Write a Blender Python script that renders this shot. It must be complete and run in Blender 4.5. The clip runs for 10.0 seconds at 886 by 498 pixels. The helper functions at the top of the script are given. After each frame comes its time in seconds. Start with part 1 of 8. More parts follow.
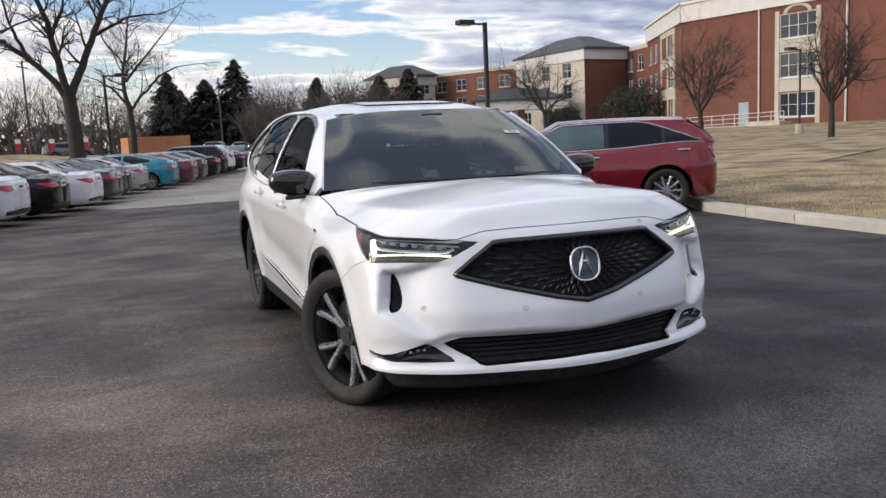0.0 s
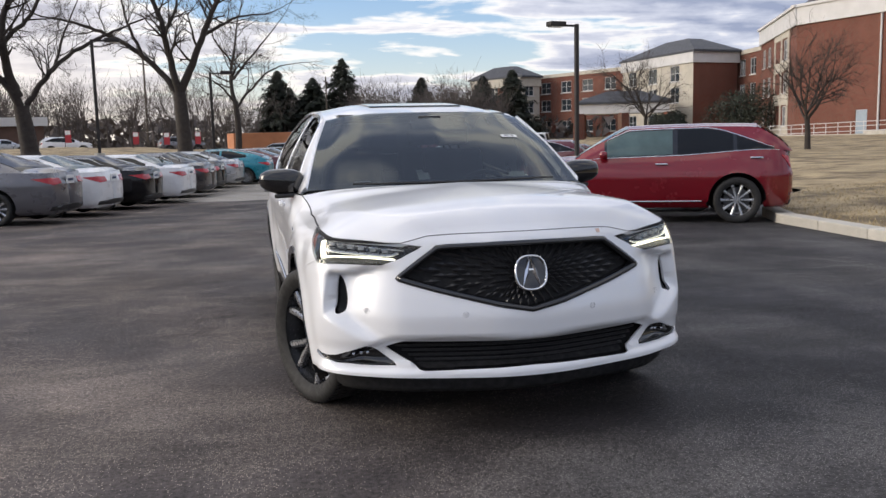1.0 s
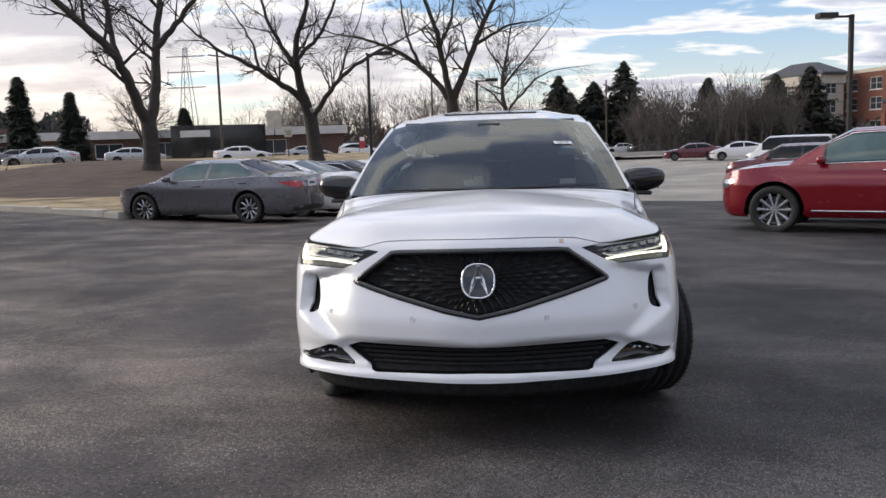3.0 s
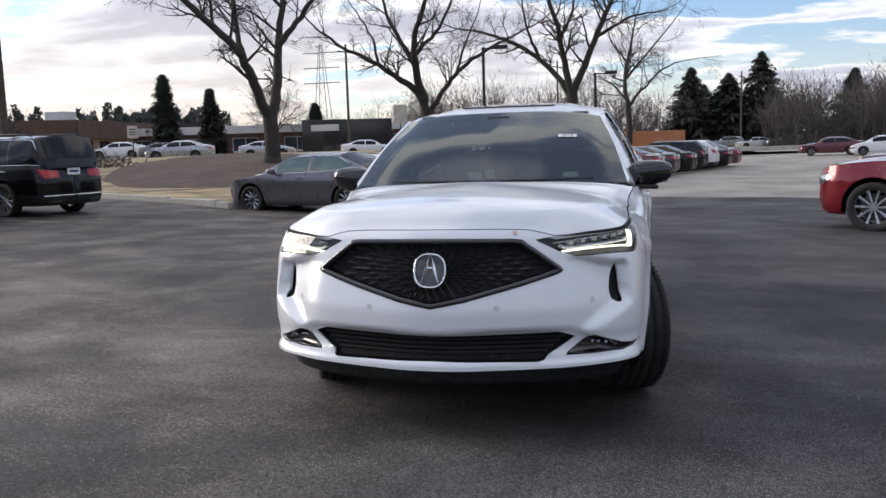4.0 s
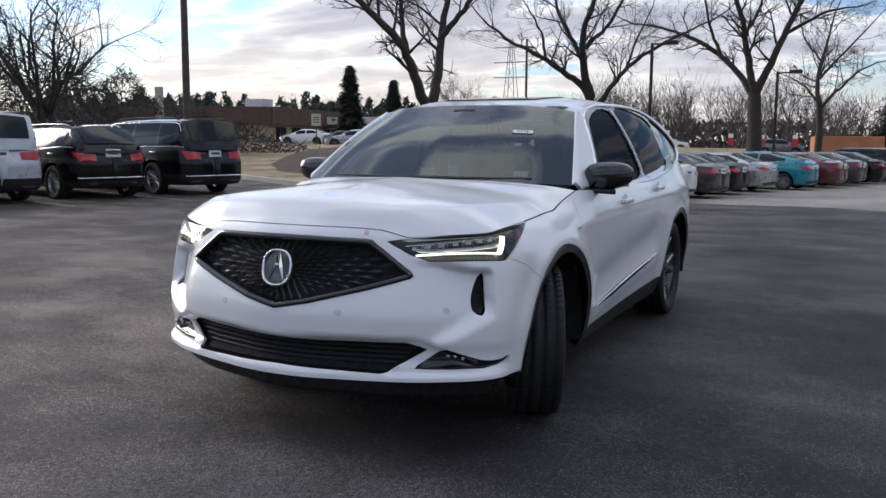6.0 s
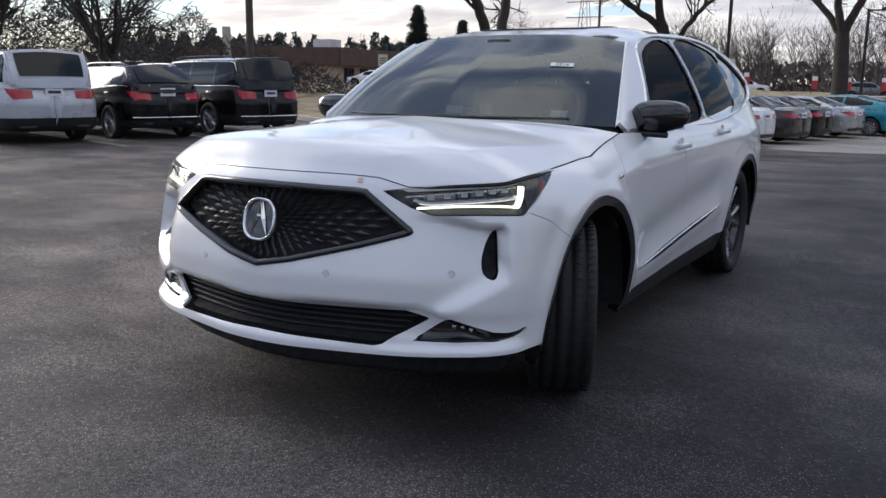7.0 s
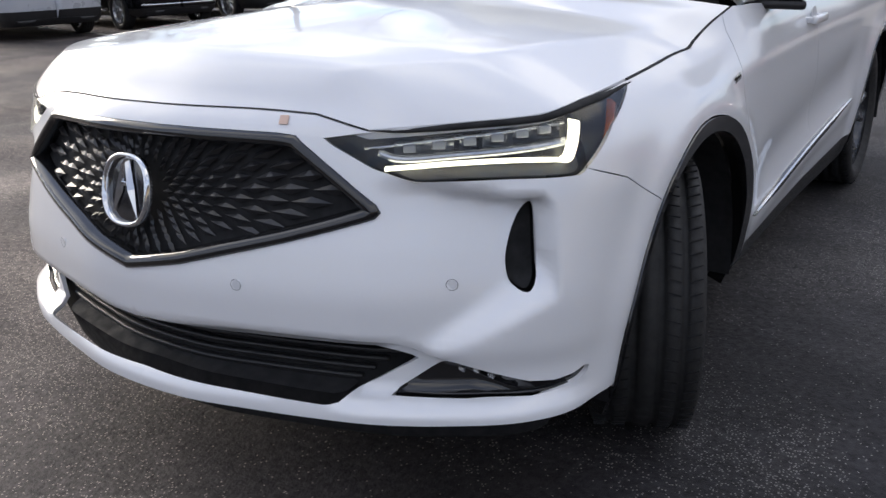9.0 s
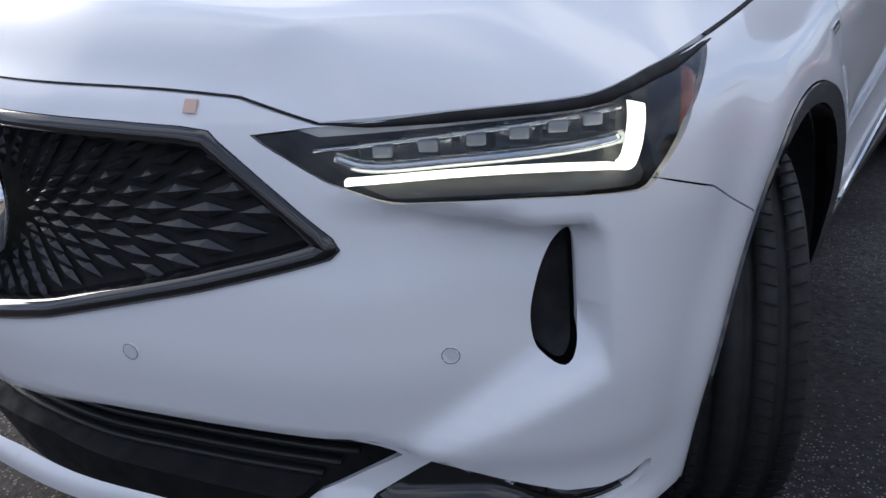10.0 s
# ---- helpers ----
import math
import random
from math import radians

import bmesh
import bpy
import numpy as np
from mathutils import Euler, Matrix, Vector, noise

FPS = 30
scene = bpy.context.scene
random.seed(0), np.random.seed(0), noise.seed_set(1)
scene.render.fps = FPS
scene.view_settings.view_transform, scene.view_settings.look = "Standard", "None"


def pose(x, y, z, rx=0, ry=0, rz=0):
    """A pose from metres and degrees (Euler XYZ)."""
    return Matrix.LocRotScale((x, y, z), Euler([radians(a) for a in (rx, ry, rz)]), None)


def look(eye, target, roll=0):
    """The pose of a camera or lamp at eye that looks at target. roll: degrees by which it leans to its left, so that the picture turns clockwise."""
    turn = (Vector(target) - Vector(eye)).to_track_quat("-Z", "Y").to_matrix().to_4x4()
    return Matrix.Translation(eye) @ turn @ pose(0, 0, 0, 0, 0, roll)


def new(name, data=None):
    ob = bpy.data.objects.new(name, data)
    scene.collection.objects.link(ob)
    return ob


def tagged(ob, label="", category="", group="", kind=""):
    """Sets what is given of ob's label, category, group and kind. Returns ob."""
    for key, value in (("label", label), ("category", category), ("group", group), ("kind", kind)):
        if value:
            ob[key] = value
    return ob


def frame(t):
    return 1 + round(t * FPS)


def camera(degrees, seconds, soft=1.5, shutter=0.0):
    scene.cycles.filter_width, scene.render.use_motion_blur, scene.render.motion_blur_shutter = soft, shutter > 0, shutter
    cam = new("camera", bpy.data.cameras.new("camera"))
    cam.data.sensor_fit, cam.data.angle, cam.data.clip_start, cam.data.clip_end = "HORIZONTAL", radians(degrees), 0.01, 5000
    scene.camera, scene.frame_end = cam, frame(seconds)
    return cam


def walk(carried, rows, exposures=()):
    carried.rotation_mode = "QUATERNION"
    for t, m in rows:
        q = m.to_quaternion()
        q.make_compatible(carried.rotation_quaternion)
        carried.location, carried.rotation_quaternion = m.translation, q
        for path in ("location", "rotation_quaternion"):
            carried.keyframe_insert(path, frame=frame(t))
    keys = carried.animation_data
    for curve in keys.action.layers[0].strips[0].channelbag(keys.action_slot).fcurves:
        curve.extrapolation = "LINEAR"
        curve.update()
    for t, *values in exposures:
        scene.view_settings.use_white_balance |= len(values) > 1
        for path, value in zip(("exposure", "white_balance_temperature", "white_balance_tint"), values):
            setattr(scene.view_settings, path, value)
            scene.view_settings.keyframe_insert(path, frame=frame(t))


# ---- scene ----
cam = camera(54.7, 10.0)
PATH = [  # t, x, y, z, yaw, pitch, roll
    (0.0, -2.014, -3.453, 1.450, -21.25, -7.81, 2.53),
    (0.5, -1.689, -3.618, 1.464, -17.18, -7.50, 2.05),
    (1.0, -1.318, -3.663, 1.440, -14.15, -7.52, 1.35),
    (1.5, -0.943, -3.805, 1.436, -10.00, -7.57, 1.21),
    (2.0, -0.595, -3.847, 1.421, -5.56, -7.65, 1.47),
    (2.5, -0.225, -3.868, 1.422, -0.32, -6.98, 1.66),
    (4.0, 1.005, -3.831, 1.390, 13.62, -6.88, 1.72),
    (4.5, 1.355, -3.622, 1.360, 17.00, -7.15, 1.47),
    (5.0, 1.760, -3.506, 1.365, 20.97, -7.02, 1.57),
    (6.5, 2.377, -2.731, 1.354, 28.48, -7.77, -1.30),
    (7.0, 2.252, -2.428, 1.324, 30.92, -10.87, -0.65),
    (7.5, 2.121, -2.102, 1.303, 32.65, -14.11, 0.61),
    (8.0, 2.015, -1.775, 1.306, 34.08, -15.37, 0.53),
    (8.5, 1.787, -1.470, 1.304, 33.53, -17.21, 1.56),
    (9.0, 1.633, -1.155, 1.285, 33.72, -19.03, 2.15),
    (9.5, 1.495, -0.875, 1.266, 34.25, -21.05, 1.91),
    (10.0, 1.297, -0.640, 1.225, 33.42, -22.73, 2.76),
]
walk(cam, [(t, pose(x, y, z, 90 + pitch, roll, yaw)) for t, x, y, z, yaw, pitch, roll in PATH],
     ((0.0, .19, 6680, 10), (2.5, .22, 6720, 10), (5.0, .15, 6200, 10), (6.5, .0, 6220, 10), (7.0, .06, 6220, 10), (7.5, .42, 6850, 10), (8.3, .46, 6950, 10), (9.1, .44, 6550, 10), (9.6, .24, 6330, 10), (10.0, .13, 6030, 10)))

# ---- light: broken winter overcast, low warm sun behind the cloud ----
SUN_AZ, SUN_EL = radians(172), radians(17)   # direction to the sun, counter-clockwise from +x
world = bpy.data.worlds.new("world")
scene.world = world
world.use_nodes = True


def sky_nodes():
    nt = world.node_tree
    nt.nodes.clear()
    N, L = nt.nodes.new, nt.links.new

    def math_node(op, a, b=None, c=None, clamp=False):
        n = N("ShaderNodeMath")
        n.operation, n.use_clamp = op, clamp
        for i, v in enumerate((a, b, c)):
            if v is None:
                continue
            if isinstance(v, (int, float)):
                n.inputs[i].default_value = v
            else:
                L(v, n.inputs[i])
        return n.outputs[0]

    sky = N("ShaderNodeTexSky")
    sky.sky_type, sky.sun_disc = "NISHITA", False
    sky.sun_elevation, sky.sun_rotation = SUN_EL, radians(90) - SUN_AZ
    co = N("ShaderNodeTexCoord")
    sep = N("ShaderNodeSeparateXYZ")
    L(co.outputs["Generated"], sep.inputs[0])
    z = math_node("MAXIMUM", sep.outputs[2], 0.0)
    # cloud sheet: directions laid onto a flat layer overhead
    den = math_node("ADD", z, 0.10)
    px, py = math_node("DIVIDE", sep.outputs[0], den), math_node("DIVIDE", sep.outputs[1], den)
    comb = N("ShaderNodeCombineXYZ")
    L(px, comb.inputs[0]), L(py, comb.inputs[1])
    mp = N("ShaderNodeMapping")
    mp.inputs["Location"].default_value = (3.1, 1.7, 0)
    mp.inputs["Rotation"].default_value = (0, 0, radians(28))
    mp.inputs["Scale"].default_value = (1.25, 1.9, 1)
    L(comb.outputs[0], mp.inputs[0])
    big = N("ShaderNodeTexNoise")
    big.inputs["Scale"].default_value, big.inputs["Detail"].default_value = 1.0, 9
    big.inputs["Roughness"].default_value, big.inputs["Distortion"].default_value = 0.52, 0.35
    L(mp.outputs[0], big.inputs["Vector"])
    # long low streaks near the horizon
    flat = N("ShaderNodeMapping")
    flat.inputs["Location"].default_value = (1.3, .4, 2.2)
    flat.inputs["Scale"].default_value = (1.7, 1.7, 4.6)
    L(co.outputs["Generated"], flat.inputs[0])
    streak = N("ShaderNodeTexNoise")
    streak.inputs["Scale"].default_value, streak.inputs["Detail"].default_value = 1.5, 7
    streak.inputs["Roughness"].default_value, streak.inputs["Distortion"].default_value = 0.54, 0.35
    L(flat.outputs[0], streak.inputs["Vector"])
    near = math_node("MULTIPLY", math_node("POWER", math_node("SUBTRACT", 1.0, z, clamp=True), 4.0), 0.9)
    both = N("ShaderNodeMix")
    L(near, both.inputs["Factor"]), L(big.outputs["Fac"], both.inputs["A"]), L(streak.outputs["Fac"], both.inputs["B"])
    thick = math_node("ADD", math_node("MULTIPLY", math_node("SUBTRACT", both.outputs["Result"], .5), 2.9), .505)
    thick = math_node("ADD", thick, math_node("MULTIPLY", math_node("POWER", z, 0.7), .05))
    # where the cover thins or closes up: azimuth, elevation, tightness, amount
    for az, el, tight, amount in ((84, 11.0, 110, -.24), (72, 5.5, 70, -.055), (112, 13, 14, .045), (150, 38, 7, -.06), (96, 30, 9, .05), (60, 14, 50, .03)):
        d = N("ShaderNodeVectorMath")
        d.operation = "DOT_PRODUCT"
        L(co.outputs["Generated"], d.inputs[0])
        d.inputs[1].default_value = (math.cos(radians(az)) * math.cos(radians(el)), math.sin(radians(az)) * math.cos(radians(el)), math.sin(radians(el)))
        thick = math_node("ADD", thick, math_node("MULTIPLY", math_node("POWER", math_node("MAXIMUM", d.outputs["Value"], 0.0), tight), amount))
    cover = N("ShaderNodeMapRange")
    cover.interpolation_type = "SMOOTHSTEP"
    cover.inputs[1].default_value, cover.inputs[2].default_value = 0.28, 0.47
    L(thick, cover.inputs[0])
    # thickness of the cloud: thick parts are greyer from below
    shade = N("ShaderNodeValToRGB")
    e = shade.color_ramp.elements
    e[0].position, e[0].color = 0.41, (1.16, 1.15, 1.16, 1)
    e[1].position, e[1].color = 0.68, (0.35, 0.42, 0.62, 1)
    mid = e.new(0.50)
    mid.color = (0.70, 0.76, 0.93, 1)
    L(thick, shade.inputs[0])
    # warm glow low over the horizon on the sun's side
    dot = N("ShaderNodeVectorMath")
    dot.operation = "DOT_PRODUCT"
    L(co.outputs["Generated"], dot.inputs[0])
    dot.inputs[1].default_value = (math.cos(radians(132)), math.sin(radians(132)), 0.12)
    side = math_node("POWER", math_node("MAXIMUM", dot.outputs["Value"], 0.0), 2.0)
    low = math_node("POWER", math_node("SUBTRACT", 1.0, z, clamp=True), 6.0)
    glow = math_node("MULTIPLY", side, low)
    warm = N("ShaderNodeMix")
    warm.data_type, warm.blend_type = "RGBA", "MIX"
    L(math_node("MULTIPLY", glow, 0.84, clamp=True), warm.inputs["Factor"])
    L(shade.outputs["Color"], warm.inputs["A"])
    warm.inputs["B"].default_value = (1.14, 0.96, 0.73, 1)
    blue = N("ShaderNodeMix")
    blue.data_type, blue.blend_type = "RGBA", "MULTIPLY"
    blue.inputs["Factor"].default_value = 1.0
    L(sky.outputs[0], blue.inputs["A"])
    blue.inputs["B"].default_value = (0.12, 0.15, 0.205, 1)
    # the cloud is brightest round the hidden sun
    back = N("ShaderNodeVectorMath")
    back.operation = "DOT_PRODUCT"
    L(co.outputs["Generated"], back.inputs[0])
    back.inputs[1].default_value = (math.cos(radians(158)) * .8, math.sin(radians(158)) * .8, .6)
    gain = N("ShaderNodeMapRange")
    for i, v in enumerate((-.4, .98, .90, 1.28)):
        gain.inputs[i + 1].default_value = v
    L(back.outputs["Value"], gain.inputs[0])
    # haze swallows the gaps near the horizon
    fog = math_node("POWER", math_node("SUBTRACT", 1.0, z, clamp=True), 16.0)
    high = N("ShaderNodeMapRange")
    high.inputs[1].default_value, high.inputs[2].default_value = 0.22, 0.42
    L(z, high.inputs[0])
    amount = math_node("MAXIMUM", math_node("MAXIMUM", cover.outputs[0], fog), high.outputs[0])
    mix = N("ShaderNodeMix")
    mix.data_type = "RGBA"
    L(amount, mix.inputs["Factor"]), L(blue.outputs["Result"], mix.inputs["A"]), L(warm.outputs["Result"], mix.inputs["B"])
    bg = N("ShaderNodeBackground")
    bg.inputs["Strength"].default_value = 1.05
    L(mix.outputs["Result"], bg.inputs["Color"])
    lift = math_node("ADD", math_node("MULTIPLY", z, 0.10), 0.82)
    L(math_node("MULTIPLY", gain.outputs[0], lift), bg.inputs["Strength"])
    out = N("ShaderNodeOutputWorld")
    L(bg.outputs[0], out.inputs[0])


sky_nodes()
sun = new("sun", bpy.data.lights.new("sun", "SUN"))
sun.data.energy, sun.data.angle, sun.data.color = 2.0, radians(30), (1.0, 0.90, 0.78)
sun.matrix_world = look((math.cos(SUN_AZ) * 50, math.sin(SUN_AZ) * 50, math.tan(SUN_EL) * 50), (0, 0, 0))

# ---- materials ----
MATS = {}


def material(name, color, rough=0.5, metal=0.0, coat=0.0, spec=0.5, vary=0.0, scale=4.0, fine=0.0, fine_scale=120.0,
             bump=0.0, bump_scale=60.0, second=None, second_at=(0.45, 0.65), second_scale=1.5, island=0.0, emit=None, flake=0.0):
    """A node material: base colour with two scales of variation, relief, an optional second colour in patches."""
    if name in MATS:
        return MATS[name]
    m = bpy.data.materials.new(name)
    m.use_nodes = True
    nt = m.node_tree
    b = nt.nodes["Principled BSDF"]
    N, L = nt.nodes.new, nt.links.new
    b.inputs["Roughness"].default_value, b.inputs["Metallic"].default_value = rough, metal
    b.inputs["Coat Weight"].default_value, b.inputs["Coat Roughness"].default_value = coat, 0.03
    b.inputs["Specular IOR Level"].default_value = spec
    b.inputs["Base Color"].default_value = (*color, 1)
    co = N("ShaderNodeTexCoord")
    last = None

    def noise_tex(s, detail=4, rgh=0.55):
        n = N("ShaderNodeTexNoise")
        n.inputs["Scale"].default_value, n.inputs["Detail"].default_value, n.inputs["Roughness"].default_value = s, detail, rgh
        L(co.outputs["Object"], n.inputs["Vector"])
        return n.outputs["Fac"]

    def ranged(f, a, b_, lo, hi):
        r = N("ShaderNodeMapRange")
        for i, v in enumerate((a, b_, lo, hi)):
            r.inputs[i + 1].default_value = v
        L(f, r.inputs[0])
        return r.outputs[0]

    def times(colour, fac):
        mx = N("ShaderNodeMix")
        mx.data_type, mx.blend_type = "RGBA", "MULTIPLY"
        mx.inputs["Factor"].default_value = 1
        if colour is None:
            mx.inputs["A"].default_value = (*color, 1)
        else:
            L(colour, mx.inputs["A"])
        cc = N("ShaderNodeCombineColor")
        for i in range(3):
            L(fac, cc.inputs[i])
        L(cc.outputs[0], mx.inputs["B"])
        return mx.outputs["Result"]

    if second:
        mx = N("ShaderNodeMix")
        mx.data_type = "RGBA"
        mx.inputs["A"].default_value, mx.inputs["B"].default_value = (*color, 1), (*second, 1)
        L(ranged(noise_tex(second_scale, 6, 0.6), *second_at, 0, 1), mx.inputs["Factor"])
        last = mx.outputs["Result"]
    if vary:
        last = times(last, ranged(noise_tex(scale), 0.3, 0.7, 1 - vary, 1 + vary))
    if fine:
        last = times(last, ranged(noise_tex(fine_scale, 3), 0.3, 0.7, 1 - fine, 1 + fine))
    if island:
        g = N("ShaderNodeNewGeometry")
        last = times(last, ranged(g.outputs["Random Per Island"], 0, 1, 1 - island, 1 + island))
    if last:
        L(last, b.inputs["Base Color"])
    if vary:
        L(ranged(noise_tex(scale * 2.3), 0.3, 0.7, max(0.02, rough * 0.82), min(1, rough * 1.15)), b.inputs["Roughness"])
    if bump:
        bp = N("ShaderNodeBump")
        bp.inputs["Strength"].default_value, bp.inputs["Distance"].default_value = 1.0, bump
        L(noise_tex(bump_scale, 5), bp.inputs["Height"])
        L(bp.outputs[0], b.inputs["Normal"])
    if emit:
        b.inputs["Emission Color"].default_value, b.inputs["Emission Strength"].default_value = (*emit[0], 1), emit[1]
    MATS[name] = m
    return m


def glass_material(name, tint, rough=0.0, ior=1.5, shine=(1, 1, 1)):
    """Thin tinted pane: light passes, mirror reflection by Fresnel."""
    if name in MATS:
        return MATS[name]
    m = bpy.data.materials.new(name)
    m.use_nodes = True
    nt = m.node_tree
    nt.nodes.clear()
    N, L = nt.nodes.new, nt.links.new
    tr, gl, fr, mx, out = (N("ShaderNodeBsdfTransparent"), N("ShaderNodeBsdfGlossy"), N("ShaderNodeFresnel"),
                           N("ShaderNodeMixShader"), N("ShaderNodeOutputMaterial"))
    tr.inputs["Color"].default_value = (*tint, 1)
    gl.inputs["Roughness"].default_value = rough
    gl.inputs["Color"].default_value = (*shine, 1)
    fr.inputs["IOR"].default_value = ior
    L(fr.outputs[0], mx.inputs[0]), L(tr.outputs[0], mx.inputs[1]), L(gl.outputs[0], mx.inputs[2]), L(mx.outputs[0], out.inputs[0])
    MATS[name] = m
    return m


pearl = material("pearl_white_paint", (0.83, 0.835, 0.85), 0.30, 0.10, 0.9, spec=0.3, fine=0.012, fine_scale=900)
pearl.node_tree.nodes["Principled BSDF"].inputs["Coat IOR"].default_value = 1.42
gloss_black = material("gloss_black", (0.008, 0.008, 0.009), 0.12, coat=0.6, vary=0.1, scale=20)
satin_black = material("satin_black_plastic", (0.014, 0.014, 0.015), 0.45, vary=0.15, scale=25, bump=0.0003, bump_scale=900)
void_black = material("dark_liner", (0.006, 0.006, 0.007), 0.85, vary=0.2, scale=12)
rubber = material("tyre_rubber", (0.014, 0.0135, 0.0135), 0.72, vary=0.22, scale=14, fine=0.15, fine_scale=160, bump=0.0006, bump_scale=300)
chrome = material("chrome", (0.78, 0.79, 0.80), 0.07, 1.0, vary=0.02, scale=9)
machined = material("machined_alloy", (0.34, 0.345, 0.36), 0.28, 0.8, vary=0.08, scale=30)
dark_alloy = material("dark_alloy", (0.065, 0.067, 0.073), 0.25, 0.6, coat=0.4, vary=0.1, scale=30)
silver_alloy = material("silver_alloy", (0.55, 0.56, 0.58), 0.26, 0.85, vary=0.06, scale=30)
windscreen_glass = glass_material("windscreen_glass", (0.27, 0.33, 0.33), 0.0, 1.75, (.95, 1.0, 1.0))
door_glass = glass_material("door_glass", (0.14, 0.16, 0.16), 0.0, 1.04)
privacy_glass = glass_material("privacy_glass", (0.03, 0.034, 0.034), 0.0, 1.06)
lens_glass = glass_material("clear_lens", (0.93, 0.94, 0.95))
drl = material("daytime_light", (1, 1, 0.9), 0.4, emit=((1.0, 0.95, 0.74), 1.9))
amber = material("amber_reflector", (0.34, 0.065, 0.010), 0.22, coat=0.6, vary=0.1, scale=40)
red_lens = material("red_tail_lens", (0.32, 0.004, 0.012), 0.16, coat=0.4, vary=0.12, scale=25, emit=((1, 0.03, 0.03), 0.03))
reflector = material("lamp_reflector", (0.55, 0.57, 0.60), 0.16, 0.9, vary=0.1, scale=60)
paper = material("paper_white", (0.80, 0.80, 0.78), 0.6, vary=0.04, scale=30)
ink = material("black_ink", (0.02, 0.02, 0.02), 0.6)
leather = material("dark_leather", (0.020, 0.020, 0.022), 0.6, spec=0.25, vary=0.15, scale=14, bump=0.0004, bump_scale=400)
seat_cloth = material("black_seat_leather", (0.010, 0.010, 0.011), 0.8, spec=0.1, vary=0.15, scale=14)
quarter_glass = glass_material("quarter_glass", (0.05, 0.055, 0.055), 0.0, 1.6)

# ---- building helpers ----
from mathutils.geometry import delaunay_2d_cdt



def bracket(xs, x):
    """Index of the last entry of xs that is not above x."""
    return int(np.searchsorted(xs, x, side="right")) - 1


def empty(name, label, category, group="", m=None, kind=""):
    ob = new(name)
    ob.empty_display_size = 0.2
    tagged(ob, label, category, group, kind)
    if m is not None:
        ob.matrix_world = m
    return ob


def from_lists(name, verts, faces, mat, parent=None, label="", smooth=False, m=None):
    me = bpy.data.meshes.new(name)
    me.from_pydata([tuple(v) for v in verts], [], [tuple(f) for f in faces])
    me.validate()
    if smooth:
        me.polygons.foreach_set("use_smooth", [True] * len(me.polygons))
    for mt in (mat if isinstance(mat, (list, tuple)) else (mat,)):
        me.materials.append(mt)
    ob = new(name, me)
    if m is not None:
        ob.matrix_world = m
    if parent is not None:
        ob.parent = parent
    return tagged(ob, label)


def part(name, bm, mat, parent=None, label="", smooth=False, m=None):
    """Links a bmesh as one mesh object under a thing or under a part."""
    me = bpy.data.meshes.new(name)
    bm.normal_update()
    bm.to_mesh(me)
    bm.free()
    if smooth:
        me.polygons.foreach_set("use_smooth", [True] * len(me.polygons))
    for mt in (mat if isinstance(mat, (list, tuple)) else (mat,)):
        me.materials.append(mt)
    ob = new(name, me)
    if m is not None:
        ob.matrix_world = m
    if parent is not None:
        ob.parent = parent
    return tagged(ob, label)


def box(bm, c, d, bevel=0.0, m=None):
    """A box of centre c and size d, with rounded edges."""
    r = bmesh.ops.create_cube(bm, size=1.0, matrix=(m or Matrix()) @ Matrix.Translation(c) @ Matrix.Diagonal((*d, 1)))
    if bevel:
        es = list({e for v in r["verts"] for e in v.link_edges})
        bmesh.ops.bevel(bm, geom=es, offset=bevel, segments=2, profile=0.6, affect="EDGES")


def rod(bm, a, b, r0, r1=None, seg=8, cap=True):
    a, b = Vector(a), Vector(b)
    d = b - a
    m = Matrix.Translation((a + b) / 2) @ d.to_track_quat("Z", "Y").to_matrix().to_4x4()
    bmesh.ops.create_cone(bm, cap_ends=cap, segments=seg, radius1=r0, radius2=r0 if r1 is None else r1, depth=d.length, matrix=m)


def sweep(bm, pts, r0, r1=None, seg=6):
    """One tapered tube through pts, with closed ends."""
    pts = [Vector(p) for p in pts]
    n, rings = len(pts), []
    r1 = r0 if r1 is None else r1
    for i, p in enumerate(pts):
        d = (pts[min(i + 1, n - 1)] - pts[max(i - 1, 0)]).normalized()
        a = d.cross(Vector((.31, .2, .93)))
        a = a.normalized() if a.length > 1e-3 else Vector((1, 0, 0))
        b = d.cross(a)
        r = r0 + (r1 - r0) * i / max(1, n - 1)
        rings.append([bm.verts.new(p + a * r * math.cos(2 * math.pi * j / seg) + b * r * math.sin(2 * math.pi * j / seg)) for j in range(seg)])
    for u, v in zip(rings, rings[1:]):
        for j in range(seg):
            bm.faces.new((u[j], u[(j + 1) % seg], v[(j + 1) % seg], v[j]))
    bm.faces.new(rings[0][::-1])
    bm.faces.new(rings[-1])
    bmesh.ops.recalc_face_normals(bm, faces=bm.faces)


def lerp(a, b, t):
    return a + (b - a) * t


def ss(a, b, x):
    t = min(1.0, max(0.0, (x - a) / (b - a)))
    return t * t * (3 - 2 * t)


